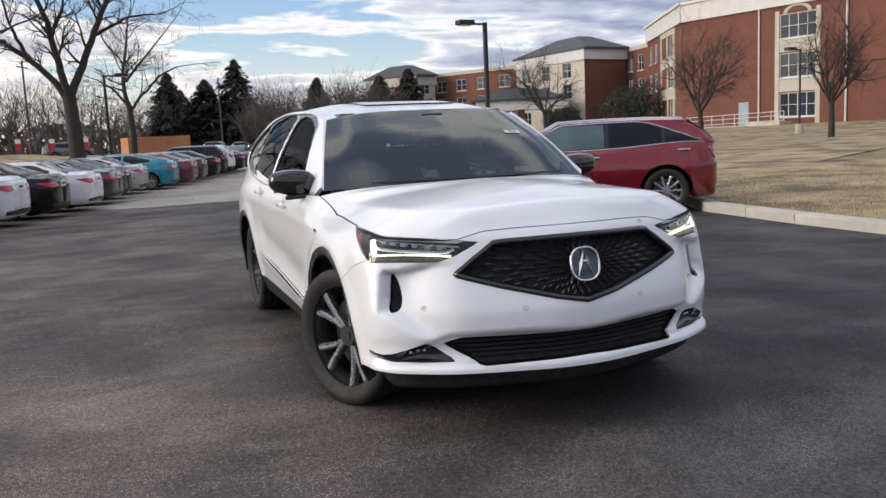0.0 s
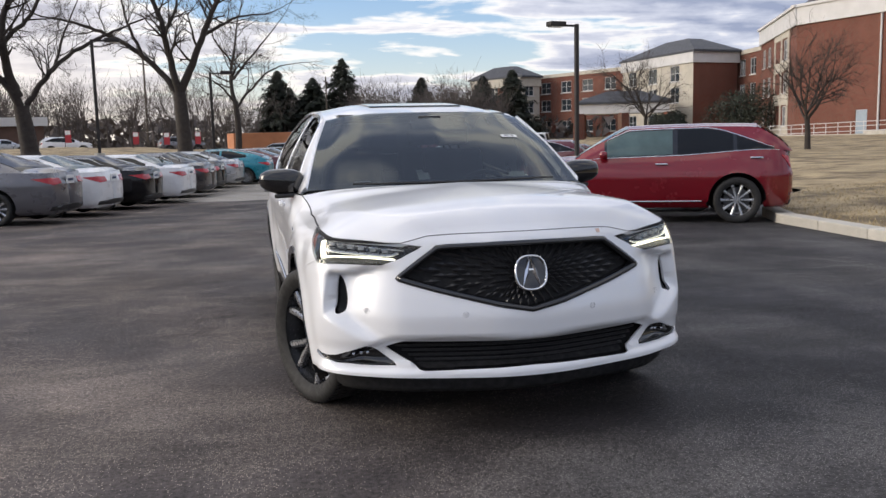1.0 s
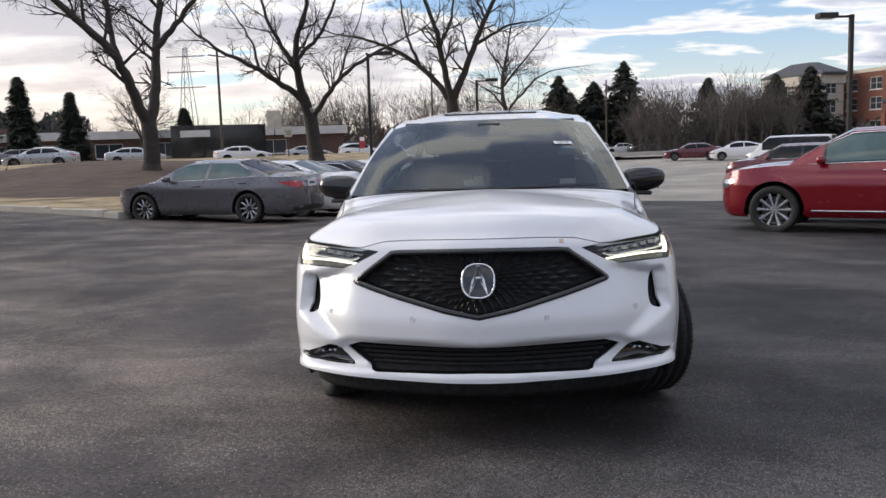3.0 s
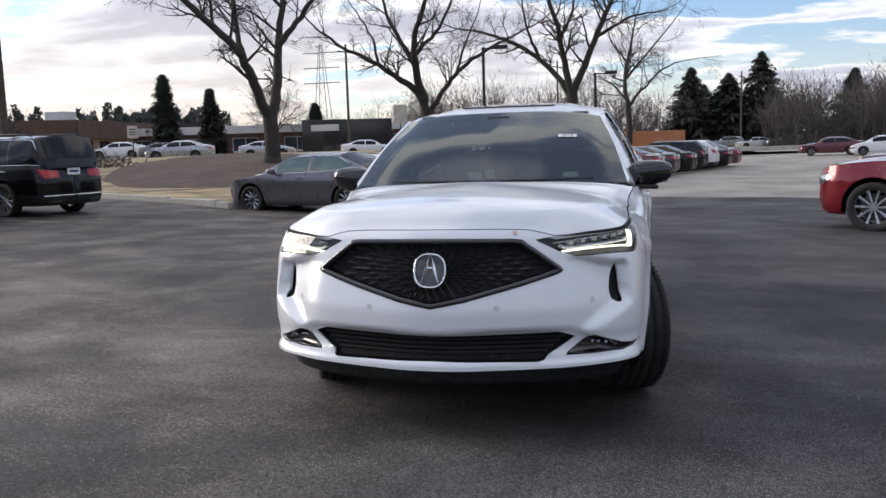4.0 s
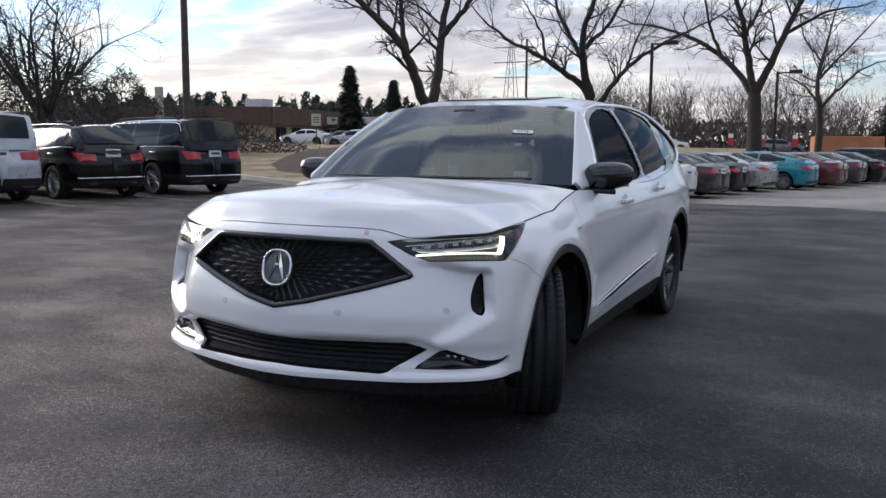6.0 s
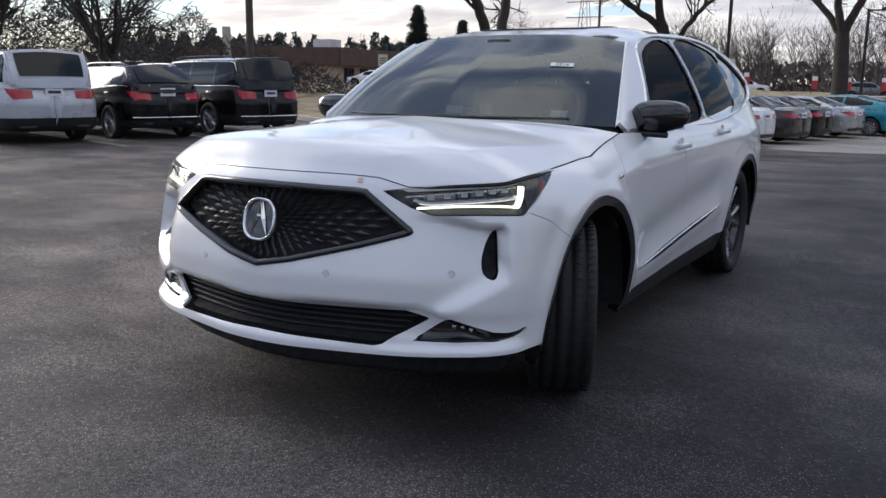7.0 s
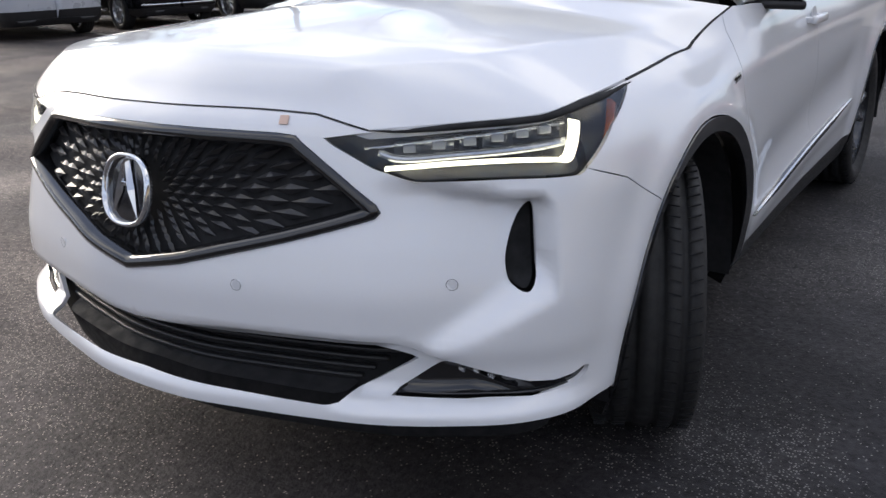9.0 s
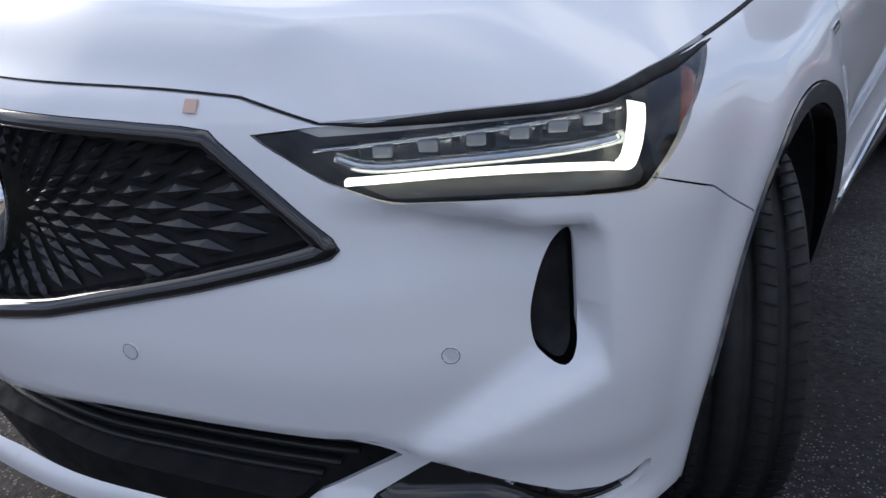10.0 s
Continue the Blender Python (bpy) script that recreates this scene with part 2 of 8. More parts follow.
def curve(knots, x):
    """Monotone cubic through knots."""
    n = len(knots)
    if x <= knots[0][0]:
        return knots[0][1]
    if x >= knots[-1][0]:
        return knots[-1][1]
    i = next(k for k in range(n - 1) if x <= knots[k + 1][0])

    def slope(k):
        if 0 < k < n - 1:
            d1 = (knots[k][1] - knots[k - 1][1]) / (knots[k][0] - knots[k - 1][0])
            d2 = (knots[k + 1][1] - knots[k][1]) / (knots[k + 1][0] - knots[k][0])
            return 0 if d1 * d2 <= 0 else 2 * d1 * d2 / (d1 + d2)
        a, b = (0, 1) if k == 0 else (n - 2, n - 1)
        return (knots[b][1] - knots[a][1]) / (knots[b][0] - knots[a][0])

    (x0, y0), (x1, y1) = knots[i], knots[i + 1]
    h = x1 - x0
    t = (x - x0) / h
    return y0 * (1 + 2 * t) * (1 - t) ** 2 + slope(i) * h * t * (1 - t) ** 2 + y1 * t * t * (3 - 2 * t) + slope(i + 1) * h * t * t * (t - 1)


def smooth_line(pts, m=10, closed=False):
    """Centripetal Catmull-Rom through pts."""
    out, n = [], len(pts)
    for i in range(n if closed else n - 1):
        if closed:
            p0, p1, p2, p3 = (pts[(i + k) % n] for k in (-1, 0, 1, 2))
        else:
            p0, p1, p2, p3 = pts[max(i - 1, 0)], pts[i], pts[i + 1], pts[min(i + 2, n - 1)]
        d0, d1, d2 = (max(1e-6, math.dist(a, b)) ** 0.5 for a, b in ((p0, p1), (p1, p2), (p2, p3)))
        for k in range(m):
            t, q = k / m, []
            for a, b, c, d in zip(p0, p1, p2, p3):
                m1 = (c - b) if p0 == p1 else ((b - a) / d0 - (c - a) / (d0 + d1) + (c - b) / d1) * d1
                m2 = (c - b) if p3 == p2 else ((c - b) / d1 - (d - b) / (d1 + d2) + (d - c) / d2) * d1
                q.append((2 * t ** 3 - 3 * t ** 2 + 1) * b + (t ** 3 - 2 * t ** 2 + t) * m1 + (3 * t ** 2 - 2 * t ** 3) * c + (t ** 3 - t ** 2) * m2)
            out.append(tuple(q))
    return out if closed else out + [tuple(pts[-1])]


def inside(p, poly):
    x, y, c = p[0], p[1], False
    for (x0, y0), (x1, y1) in zip(poly, poly[1:] + poly[:1]):
        if (y0 > y) != (y1 > y) and x < (x1 - x0) * (y - y0) / (y1 - y0) + x0:
            c = not c
    return c


def resample(line, step):
    out = [tuple(line[0])]
    for a, b in zip(line, line[1:]):
        n = max(1, round(math.dist(a, b) / step))
        out += [(lerp(a[0], b[0], k / n), lerp(a[1], b[1], k / n)) for k in range(1, n + 1)]
    return out


def shrink(poly, d):
    """The polygon moved inwards by d."""
    area = sum(a[0] * b[1] - b[0] * a[1] for a, b in zip(poly, poly[1:] + poly[:1]))
    sg, out, n = (1 if area > 0 else -1), [], len(poly)
    for i in range(n):
        a, b, c = poly[i - 1], poly[i], poly[(i + 1) % n]
        e1, e2 = Vector((b[0] - a[0], b[1] - a[1])), Vector((c[0] - b[0], c[1] - b[1]))
        if e1.length < 1e-9 or e2.length < 1e-9:
            out.append(b)
            continue
        n1, n2 = Vector((-e1.y, e1.x)).normalized() * sg, Vector((-e2.y, e2.x)).normalized() * sg
        k = n1 + n2
        k = k / max(0.5, k.length_squared / 2) if k.length > 1e-6 else n1
        out.append((b[0] + k.x * d, b[1] + k.y * d))
    return out


def tri_domain(outer, lines, pts, step):
    """Constrained triangles of a flat domain: outer closed polygon, inner lines, grid points pts."""
    vs, es = [], []

    def add(line, closed):
        k0 = len(vs)
        vs.extend(line)
        es.extend((k0 + i, k0 + i + 1) for i in range(len(line) - 1))
        if closed:
            es.append((len(vs) - 1, k0))

    add(outer, True)
    for ln, cl in lines:
        add(ln, cl)
    A = np.array([vs[a] for a, b in es])
    B = np.array([vs[b] for a, b in es])
    P = np.array(pts)
    D = B - A
    L2 = np.maximum((D * D).sum(1), 1e-12)
    keep = []
    for k in range(0, len(P), 400):
        q = P[k:k + 400]
        t = np.clip(((q[:, None] - A) * D).sum(2) / L2, 0, 1)
        dd = np.linalg.norm(q[:, None] - (A + t[..., None] * D), axis=2).min(1)
        keep += [tuple(p) for p, d in zip(q, dd) if d > step * 0.45 and inside(p, outer)]
    r = delaunay_2d_cdt([Vector(v) for v in vs + keep], es, [], 0, 1e-6)
    V = [(v.x, v.y) for v in r[0]]
    F = []
    for f in r[2]:
        c = (sum(V[i][0] for i in f) / 3, sum(V[i][1] for i in f) / 3)
        if len(f) == 3 and inside(c, outer):
            F.append((tuple(f), c))
    return V, F


def surface_part(name, V, F, fn, mat, parent, label="", flange=0.012, gap=0.0015, mirror="right", off=0.0, drop=None):
    """One panel: triangles F of the flat domain V laid on the surface fn(u, v, off), with turned-in edges.
    mirror: right, left or both (both halves in one mesh)."""
    ids, verts2, faces = {}, [], []
    for f, c in F:
        for i in f:
            if i not in ids:
                ids[i] = len(verts2)
                verts2.append(V[i])
        faces.append(tuple(ids[i] for i in f))
    if not faces:
        return None
    e = 1e-3
    P, Nn = [], []
    for u, v in verts2:
        p = Vector(fn(u, v, off))
        du = Vector(fn(u + e, v, off)) - Vector(fn(u - e, v, off))
        dv = Vector(fn(u, v + e, off)) - Vector(fn(u, v - e, off))
        n = du.cross(dv)
        P.append(p)
        Nn.append(n.normalized() if n.length > 1e-12 else Vector((0, 0, 1)))
    # faces turned outwards
    a, b, c = faces[0]
    if sum(((P[f[1]] - P[f[0]]).cross(P[f[2]] - P[f[0]])).dot(Nn[f[0]]) for f in faces) < 0:
        faces = [f[::-1] for f in faces]
    count = {}
    for f in faces:
        for k in range(3):
            x, y = f[k], f[(k + 1) % 3]
            count[(min(x, y), max(x, y))] = count.get((min(x, y), max(x, y)), 0) + 1
    rim = []
    for f in faces:
        for k in range(3):
            x, y = f[k], f[(k + 1) % 3]
            if count[(min(x, y), max(x, y))] == 1 and not (abs(verts2[x][0]) < 1e-5 and abs(verts2[y][0]) < 1e-5):
                rim.append((x, y))
    if gap:
        pull, cen = {}, {}
        for f in faces:
            g = (P[f[0]] + P[f[1]] + P[f[2]]) / 3
            for i in f:
                cen.setdefault(i, []).append(g)
        for i in {i for ed in rim for i in ed}:
            d = sum(cen[i], Vector()) / len(cen[i]) - P[i]
            if abs(verts2[i][0]) < 1e-5:
                d.x = 0
            if d.length > 1e-9:
                pull[i] = d.normalized() * gap
        for i, d in pull.items():
            P[i] = P[i] + d
    if flange:
        dup = {}
        for x, y in rim:
            for i in (x, y):
                if i not in dup:
                    dup[i] = (len(P), len(P) + 1)
                    P.append(P[i].copy())
                    P.append(P[i] - Nn[i] * flange)
            faces.append((dup[y][0], dup[x][0], dup[x][1], dup[y][1]))
    verts = [tuple(p) for p in P]
    if mirror == "left":
        verts, faces = [(-x, y, z) for x, y, z in verts], [f[::-1] for f in faces]
    elif mirror == "both":
        n = len(verts)
        key, remap = {}, []
        allv = verts + [(-x, y, z) for x, y, z in verts]
        fl = faces + [tuple(i + n for i in f[::-1]) for f in faces]
        # weld along the middle
        for i, (x, y, z) in enumerate(allv):
            remap.append(i - n if i >= n and abs(x) < 2e-4 else i)
        verts, faces = allv, [tuple(remap[i] for i in f) for f in fl]
    me = bpy.data.meshes.new(name)
    me.from_pydata(verts, [], faces)
    me.validate()
    me.polygons.foreach_set("use_smooth", [True] * len(me.polygons))
    me.materials.append(mat)
    ob = new(name, me)
    ob.parent = parent
    return tagged(ob, label)

# ---- the white SUV: nose at y = 0, facing -y, half-widths in +x mirrored ----
PLAN = smooth_line([(-.15, -.04), (0, -.048), (.15, -.04), (.3, -.008), (.45, .03), (.6, .078), (.745, .153), (.875, .245), (.943, .335), (.970, .46),
                    (.983, .7), (.988, 1.0), (.984, 1.6), (.974, 2.4), (.982, 3.2), (.986, 3.85), (.962, 4.4), (.90, 4.75), (.78, 4.93),
                    (.5, 5.02), (0, 5.04)], 14)[14:]
ALONG = [0.0]
for a_, b_ in zip(PLAN, PLAN[1:]):
    ALONG.append(ALONG[-1] + math.dist(a_, b_))
S_END = ALONG[-1]


def plan_at(s):
    """Point and outward normal of the plan outline, s metres round from the nose."""
    sg = -1 if s < 0 else 1
    s = min(abs(s), S_END - 1e-6)
    i = min(bracket(ALONG, s), len(PLAN) - 2)
    t = (s - ALONG[i]) / (ALONG[i + 1] - ALONG[i])

    def tangent(k):
        p, q = PLAN[max(k - 1, 0)], PLAN[min(k + 1, len(PLAN) - 1)]
        return (2 * PLAN[1][0], 0) if k == 0 else (q[0] - p[0], q[1] - p[1])

    (ax, ay), (bx, by) = tangent(i), tangent(i + 1)
    tx, ty = lerp(ax, bx, t), lerp(ay, by, t)
    n = math.hypot(tx, ty)
    return sg * lerp(PLAN[i][0], PLAN[i + 1][0], t), lerp(PLAN[i][1], PLAN[i + 1][1], t), sg * ty / n, -tx / n


FRONT = [(.18, .13), (.22, .07), (.26, .03), (.30, .008), (.36, 0), (.46, .012), (.52, 0), (.60, 0), (.70, .018), (.80, .045), (.90, .068), (.96, .086), (1.0, .115), (1.03, .16)]
FENDER = [(.2, .08), (.3, .035), (.42, .015), (.6, 0), (.80, 0), (.87, .01), (.93, .032), (.98, .068), (1.01, .105), (1.05, .17), (1.14, .24)]
DOOR = [(.2, .10), (.26, .07), (.34, .045), (.42, .03), (.55, .012), (.7, .004), (.85, .004), (.97, .014), (1.04, .03), (1.10, .06), (1.16, .085), (1.3, .15)]
ARCHES = ((1.715, .36), (4.61, .36))
ARCH_R = 0.51


def inset(s, z):
    s = abs(s)
    v = lerp(curve(FRONT, z), curve(FENDER, z), ss(.85, 1.25, s))
    v = lerp(v, curve(DOOR, z), ss(1.7, 2.3, s))
    if s < 1.3:
        # hollow in front of the side vent
        top = lerp(.862, .822, ss(.68, .97, s))
        low = .545 + (s - .82) * .50
        hollow = ss(.60, .93, s) * ss(0, .018, top - z) * ss(0, .016, 1.006 - s) * ss(-.015, .05, z - low)
        v += .058 * hollow
        # turned-under edge over the lower grille, and the lip below it
        edge = curve([(0, .524), (.4, .540), (.62, .540), (.78, .494), (.94, .434), (1.2, .415)], s)
        v += .045 * ss(0, .03, edge - z) * ss(0, .02, z - .385) * (1 - .85 * ss(.82, 1.0, s)) * (1 - ss(1.06, 1.16, s))
        v -= .012 * ss(.40, .37, z) * (1 - ss(1.0, 1.2, s))
    for cs, cz in ARCHES:
        r = math.hypot(s - cs, z - cz)
        if r < .8 and z > .3:
            v -= .016 * math.exp(-((r - .53) / .055) ** 2)
    if 2.2 < s < 4.1:
        line = .44 + .092 * (s - 2.32)
        w = ss(2.2, 2.5, s) * ss(4.1, 3.8, s)
        v += w * (.026 * math.exp(-((z - line - .13) / .10) ** 2) - .012 * math.exp(-((z - line + .03) / .05) ** 2))
    if 1.3 < s < 5.2:
        v -= .007 * math.exp(-((z - (.925 + .02 * (s - 1.3))) / .028) ** 2) * ss(1.3, 1.9, s)
    return v


def wall(s, z, off=0.0):
    x, y, nx, ny = plan_at(s)
    d = off - inset(s, z)
    return x + nx * d, y + ny * d, z


# outlines on the skin, as (s, z)
GRILLE = [(0, .957), (.15, .956), (.40, .950), (.445, .946), (.462, .932), (.63, .815), (.641, .801), (.628, .789), (.432, .735), (.162, .668), (0, .637)]
HEAD = [(.508, .942), (.62, .955), (.83, .966), (1.01, .973), (1.17, .988), (1.395, .998), (1.218, .94), (1.09, .864), (1.075, .860), (.92, .862), (.714, .860), (.624, .888)]
VENT = smooth_line([(.960, .796), (.977, .801), (.981, .72), (.973, .655), (.946, .628), (.914, .642), (.904, .688), (.924, .750)], 5, True)
LOWER = [(0, .498), (.39, .505), (.61, .508), (.69, .484), (.703, .477), (.53, .389), (.50, .383), (.336, .386), (0, .390)]
FOG = [(.642, .398), (.785, .487), (.858, .462), (.942, .436), (1.0, .430), (1.05, .434), (1.085, .443), (1.097, .439), (1.095, .430), (1.06, .414), (.948, .400), (.81, .396)]
TOP = smooth_line([(0, .996), (.2, .995), (.366, .992), (.485, .986)], 6) + [(.612, .957), (.83, .969), (1.01, .976), (1.17, .991), (1.40, 1.001), (1.60, 1.010),
      (1.86, 1.022), (1.94, 1.042), (2.04, 1.076), (2.16, 1.112), (2.28, 1.112), (2.5, 1.10), (3.1, 1.11), (3.7, 1.14), (4.2, 1.18), (4.7, 1.24), (5.1, 1.28), (S_END, 1.28)]


def arch_line(c, r, n=40, lo=.19):
    cs, cz = c
    a0 = math.asin((lo - cz) / r)
    return [(cs + r * math.cos(lerp(math.pi - a0, a0, k / n)), cz + r * math.sin(lerp(math.pi - a0, a0, k / n))) for k in range(n + 1)]


def curve_top(s):
    for (a, za), (b, zb) in zip(TOP, TOP[1:]):
        if a <= s <= b:
            return lerp(za, zb, (s - a) / max(1e-9, b - a))
    return TOP[-1][1]


suv = empty("white_suv", "pearl white mid-size SUV with black diamond grille and lit headlights", "car")


def build_skin():
    zb = .25
    outer = resample([(0, zb)] + [p for c in ARCHES for p in ((c[0] - .52, zb), (c[0] + .52, zb))] + [(S_END, zb)] + TOP[::-1] + [(0, zb)], .03)[:-1]
    half_grille = resample(GRILLE, .02)
    head, fog = resample(HEAD + HEAD[:1], .02)[:-1], resample(FOG + FOG[:1], .02)[:-1]
    vent, lower = VENT, resample(LOWER, .02)
    sill = [(2.19, .335), (3.0, .356), (4.09, .384)]
    seam = [(1.100, .870), (1.224, .828), (1.374, .742)]
    lip = resample([(0, .344), (1.196, .354)], .025)
    doors = [[(2.07, .742), (2.05, .95), (2.075, 1.05), (2.12, 1.135)], [(2.10, .70), (2.19, .50), (2.21, .335)],
             [(3.02, 1.11), (3.11, .80), (3.17, .56), (3.17, .358)], [(4.12, 1.175), (4.15, .95), (4.05, .72)],
             [(3.86, 1.15), (3.9, 1.0), (4.05, .72)]]
    lines = [(half_grille, False), (head, True), (vent, True), (lower, False), (fog, True), (resample(seam, .03), False), (lip, False)]
    lines += [(resample(d, .03), False) for d in doors[:3]]
    lines += [(resample([(2.19, .335), (3.0, .356), (4.09, .384)], .04), False)]
    for c in ARCHES:
        lines += [(arch_line(c, ARCH_R, lo=zb), False), (arch_line(c, ARCH_R - .042, lo=zb), False)]
    pts = []
    s = .012
    while s < S_END:
        st = .016 if s < 1.25 else (.03 if s < 2.3 else .05)
        z = zb + st
        while z < 1.30:
            if z < curve_top(s) - .004:
                pts.append((s, z))
            z += .016 if s < 1.25 else (.022 if s < 2.3 else .03)
        s += st
    V, F = tri_domain(outer, lines, pts, .016)
    polyg, polyl = GRILLE, LOWER
    bump_line = lambda z: float(np.interp(z, (.70, .742, .828, .870), (1.5, 1.374, 1.224, 1.100)))
    R = {}
    for f, c in F:
        s, z = c
        r = min(math.hypot(s - a, z - b) for a, b in ARCHES)
        if r < ARCH_R - .042:
            continue
        if inside(c, polyg):
            k = "grille"
        elif inside(c, HEAD):
            k = "head"
        elif inside(c, VENT):
            k = "vent"
        elif inside(c, polyl):
            k = "lower"
        elif inside(c, FOG):
            k = "fog"
        elif r < ARCH_R:
            k = "arch_f" if s < 3 else "arch_r"
        elif s < 1.25 and z < .344 + .010 * s / 1.196:
            k = "chin"
        elif s > 2.15 and s < 4.2 and z < .335 + .0258 * (s - 2.19):
            k = "sill"
        elif s > 4.4 and z < .40:
            k = "rear_skirt"
        elif s < 1.09 or (s < 1.38 and z < .870 and s < bump_line(z)):
            k = "bumper"
        elif s < 2.5 and not (s > curve([(.335, 2.21), (.5, 2.19), (.70, 2.10), (.742, 2.07), (.95, 2.05), (1.05, 2.075), (1.135, 2.12)], z)):
            k = "fender"
        elif s < curve([(.358, 3.17), (.56, 3.17), (.80, 3.11), (1.11, 3.02)], z):
            k = "door_f"
        elif s < 5.0:
            k = "door_r"
        else:
            k = "tail"
        R.setdefault(k, []).append((f, c))
    surface_part("front_bumper", V, R["bumper"], wall, pearl, suv, "pearl white front bumper", mirror="both")
    surface_part("chin_spoiler", V, R["chin"], wall, void_black, suv, "black lower lip", mirror="both", off=-.085)
    surface_part("tailgate", V, R["tail"], wall, pearl, suv, mirror="both")
    for side in ("right", "left"):
        surface_part("fender", V, R["fender"], wall, pearl, suv, mirror=side)
        surface_part("front_door", V, R["door_f"], wall, pearl, suv, mirror=side)
        surface_part("rear_side", V, R["door_r"], wall, pearl, suv, mirror=side)
        surface_part("arch_trim", V, R["arch_f"], wall, gloss_black, suv, "black wheel arch trim", mirror=side, off=.006, flange=.05)
        surface_part("arch_trim", V, R["arch_r"], wall, gloss_black, suv, "black wheel arch trim", mirror=side, off=.006, flange=.05)
        surface_part("sill_trim", V, R["sill"], wall, satin_black, suv, "black sill trim", mirror=side, off=-.003)
        surface_part("rear_skirt", V, R["rear_skirt"], wall, satin_black, suv, "black rear skirt", mirror=side, off=-.003)
        surface_part("side_vent", V, R["vent"], wall, void_black, suv, "black vertical vent", mirror=side, off=-.022, flange=0, gap=0)
    return V, R


SKIN_V, SKIN_R = build_skin()


def ribbon(name, line, fn, width, proud, mat, parent, label="", mirror="right", depth=.006, taper=False):
    """A raised strip along a line of the skin."""
    vs, fs = [], []
    n = len(line)
    for i, (u, v) in enumerate(line):
        a, b = line[max(i - 1, 0)], line[min(i + 1, n - 1)]
        d = Vector((b[0] - a[0], b[1] - a[1])).normalized()
        w = width / 2 * (min(1, 4 * min(i, n - 1 - i) / n + .12) if taper else 1)
        p, q = (u - d.y * w, v + d.x * w), (u + d.y * w, v - d.x * w)
        m = (u, v)
        vs += [fn(*p, -depth), fn(*p, proud * .6), fn(*m, proud), fn(*q, proud * .6), fn(*q, -depth)]
    for i in range(n - 1):
        for k in range(4):
            fs.append((i * 5 + k, i * 5 + k + 1, i * 5 + k + 6, i * 5 + k + 5))
    fs += [(0, 1, 2, 3, 4), tuple(range((n - 1) * 5, n * 5))]
    if mirror == "left":
        vs, fs = [(-x, y, z) for x, y, z in vs], [f[::-1] for f in fs]
    me_ob = from_lists(name, vs, fs, mat, parent, label, True)
    return me_ob


def build_grille():
    back = SKIN_R["grille"]
    g = surface_part("grille", SKIN_V, back, wall, void_black, suv, "gloss black diamond grille", mirror="both", off=-.038, flange=0, gap=0)
    full = GRILLE + [(-s, z) for s, z in GRILLE[::-1][1:-1]]
    inner = shrink(full, .024)
    n = len(full)
    for k, (line_o, line_i) in enumerate(((full, inner),)):
        o, i_ = resample(line_o + line_o[:1], .02)[:-1], None
        vs, fs = [], []
        m = len(o)
        inn = shrink(o, .024)
        for (a, b), (c, d) in zip(o, inn):
            vs += [wall(a, b, -.01), wall(a, b, .004), wall((a + c) / 2, (b + d) / 2, .009), wall(c, d, .002), wall(c, d, -.04)]
        for i in range(m):
            j = (i + 1) % m
            for q in range(4):
                fs.append((i * 5 + q, j * 5 + q, j * 5 + q + 1, i * 5 + q + 1))
        from_lists("grille_frame", vs, fs, gloss_black, g, "gloss black frame", True)
    # radiating facets, small round the badge and larger outwards
    bm = bmesh.new()
    t = [bm.verts.new(p) for p in ((-.5, 0, 0), (0, -.5, 0), (.5, 0, 0), (0, .5, 0), (-.12, 0, 1), (.12, 0, 1))]
    for f in ((0, 1, 4), (1, 5, 4), (1, 2, 5), (2, 3, 5), (3, 4, 5), (3, 0, 4)):
        bm.faces.new([t[i] for i in f])
    first = part("grille_facet", bm, material("facet_black", (0.012, 0.012, 0.014), 0.34, coat=0.25, vary=0.1, scale=30), g)
    me, free = first.data, [first]
    poly = shrink(full, .030)
    ring, r = 0, .088
    while r < .72:
        size = .032 + .070 * min(1, (r - .08) / .42)
        count = int(2 * math.pi * r / (.025 + .040 * min(1, r / .5)))
        for k in range(count):
            th = 2 * math.pi * (k + .5 * (ring % 2)) / count
            s, z = r * math.cos(th), .807 + r * .86 * math.sin(th)
            if not inside((s, z), poly):
                continue
            width = 2 * math.pi * r / count * .40
            c = Vector(wall(s, z, -.030))
            dx = (Vector(wall(s + .002, z, -.030)) - Vector(wall(s - .002, z, -.030))).normalized()
            dz = (Vector(wall(s, z + .002, -.030)) - Vector(wall(s, z - .002, -.030))).normalized()
            ax = (dx * math.cos(th) + dz * math.sin(th)).normalized()
            nn = dx.cross(dz).normalized()
            ay = nn.cross(ax)
            if free:
                ob = free.pop()
            else:
                ob = new("grille_facet", me)
                ob.parent = g
            h = .0065
            ob.matrix_basis = Matrix(((ax.x * size, ay.x * width, nn.x * h, c.x), (ax.y * size, ay.y * width, nn.y * h, c.y),
                                      (ax.z * size, ay.z * width, nn.z * h, c.z), (0, 0, 0, 1)))
        r += size * .56
        ring += 1
    return g


build_grille()


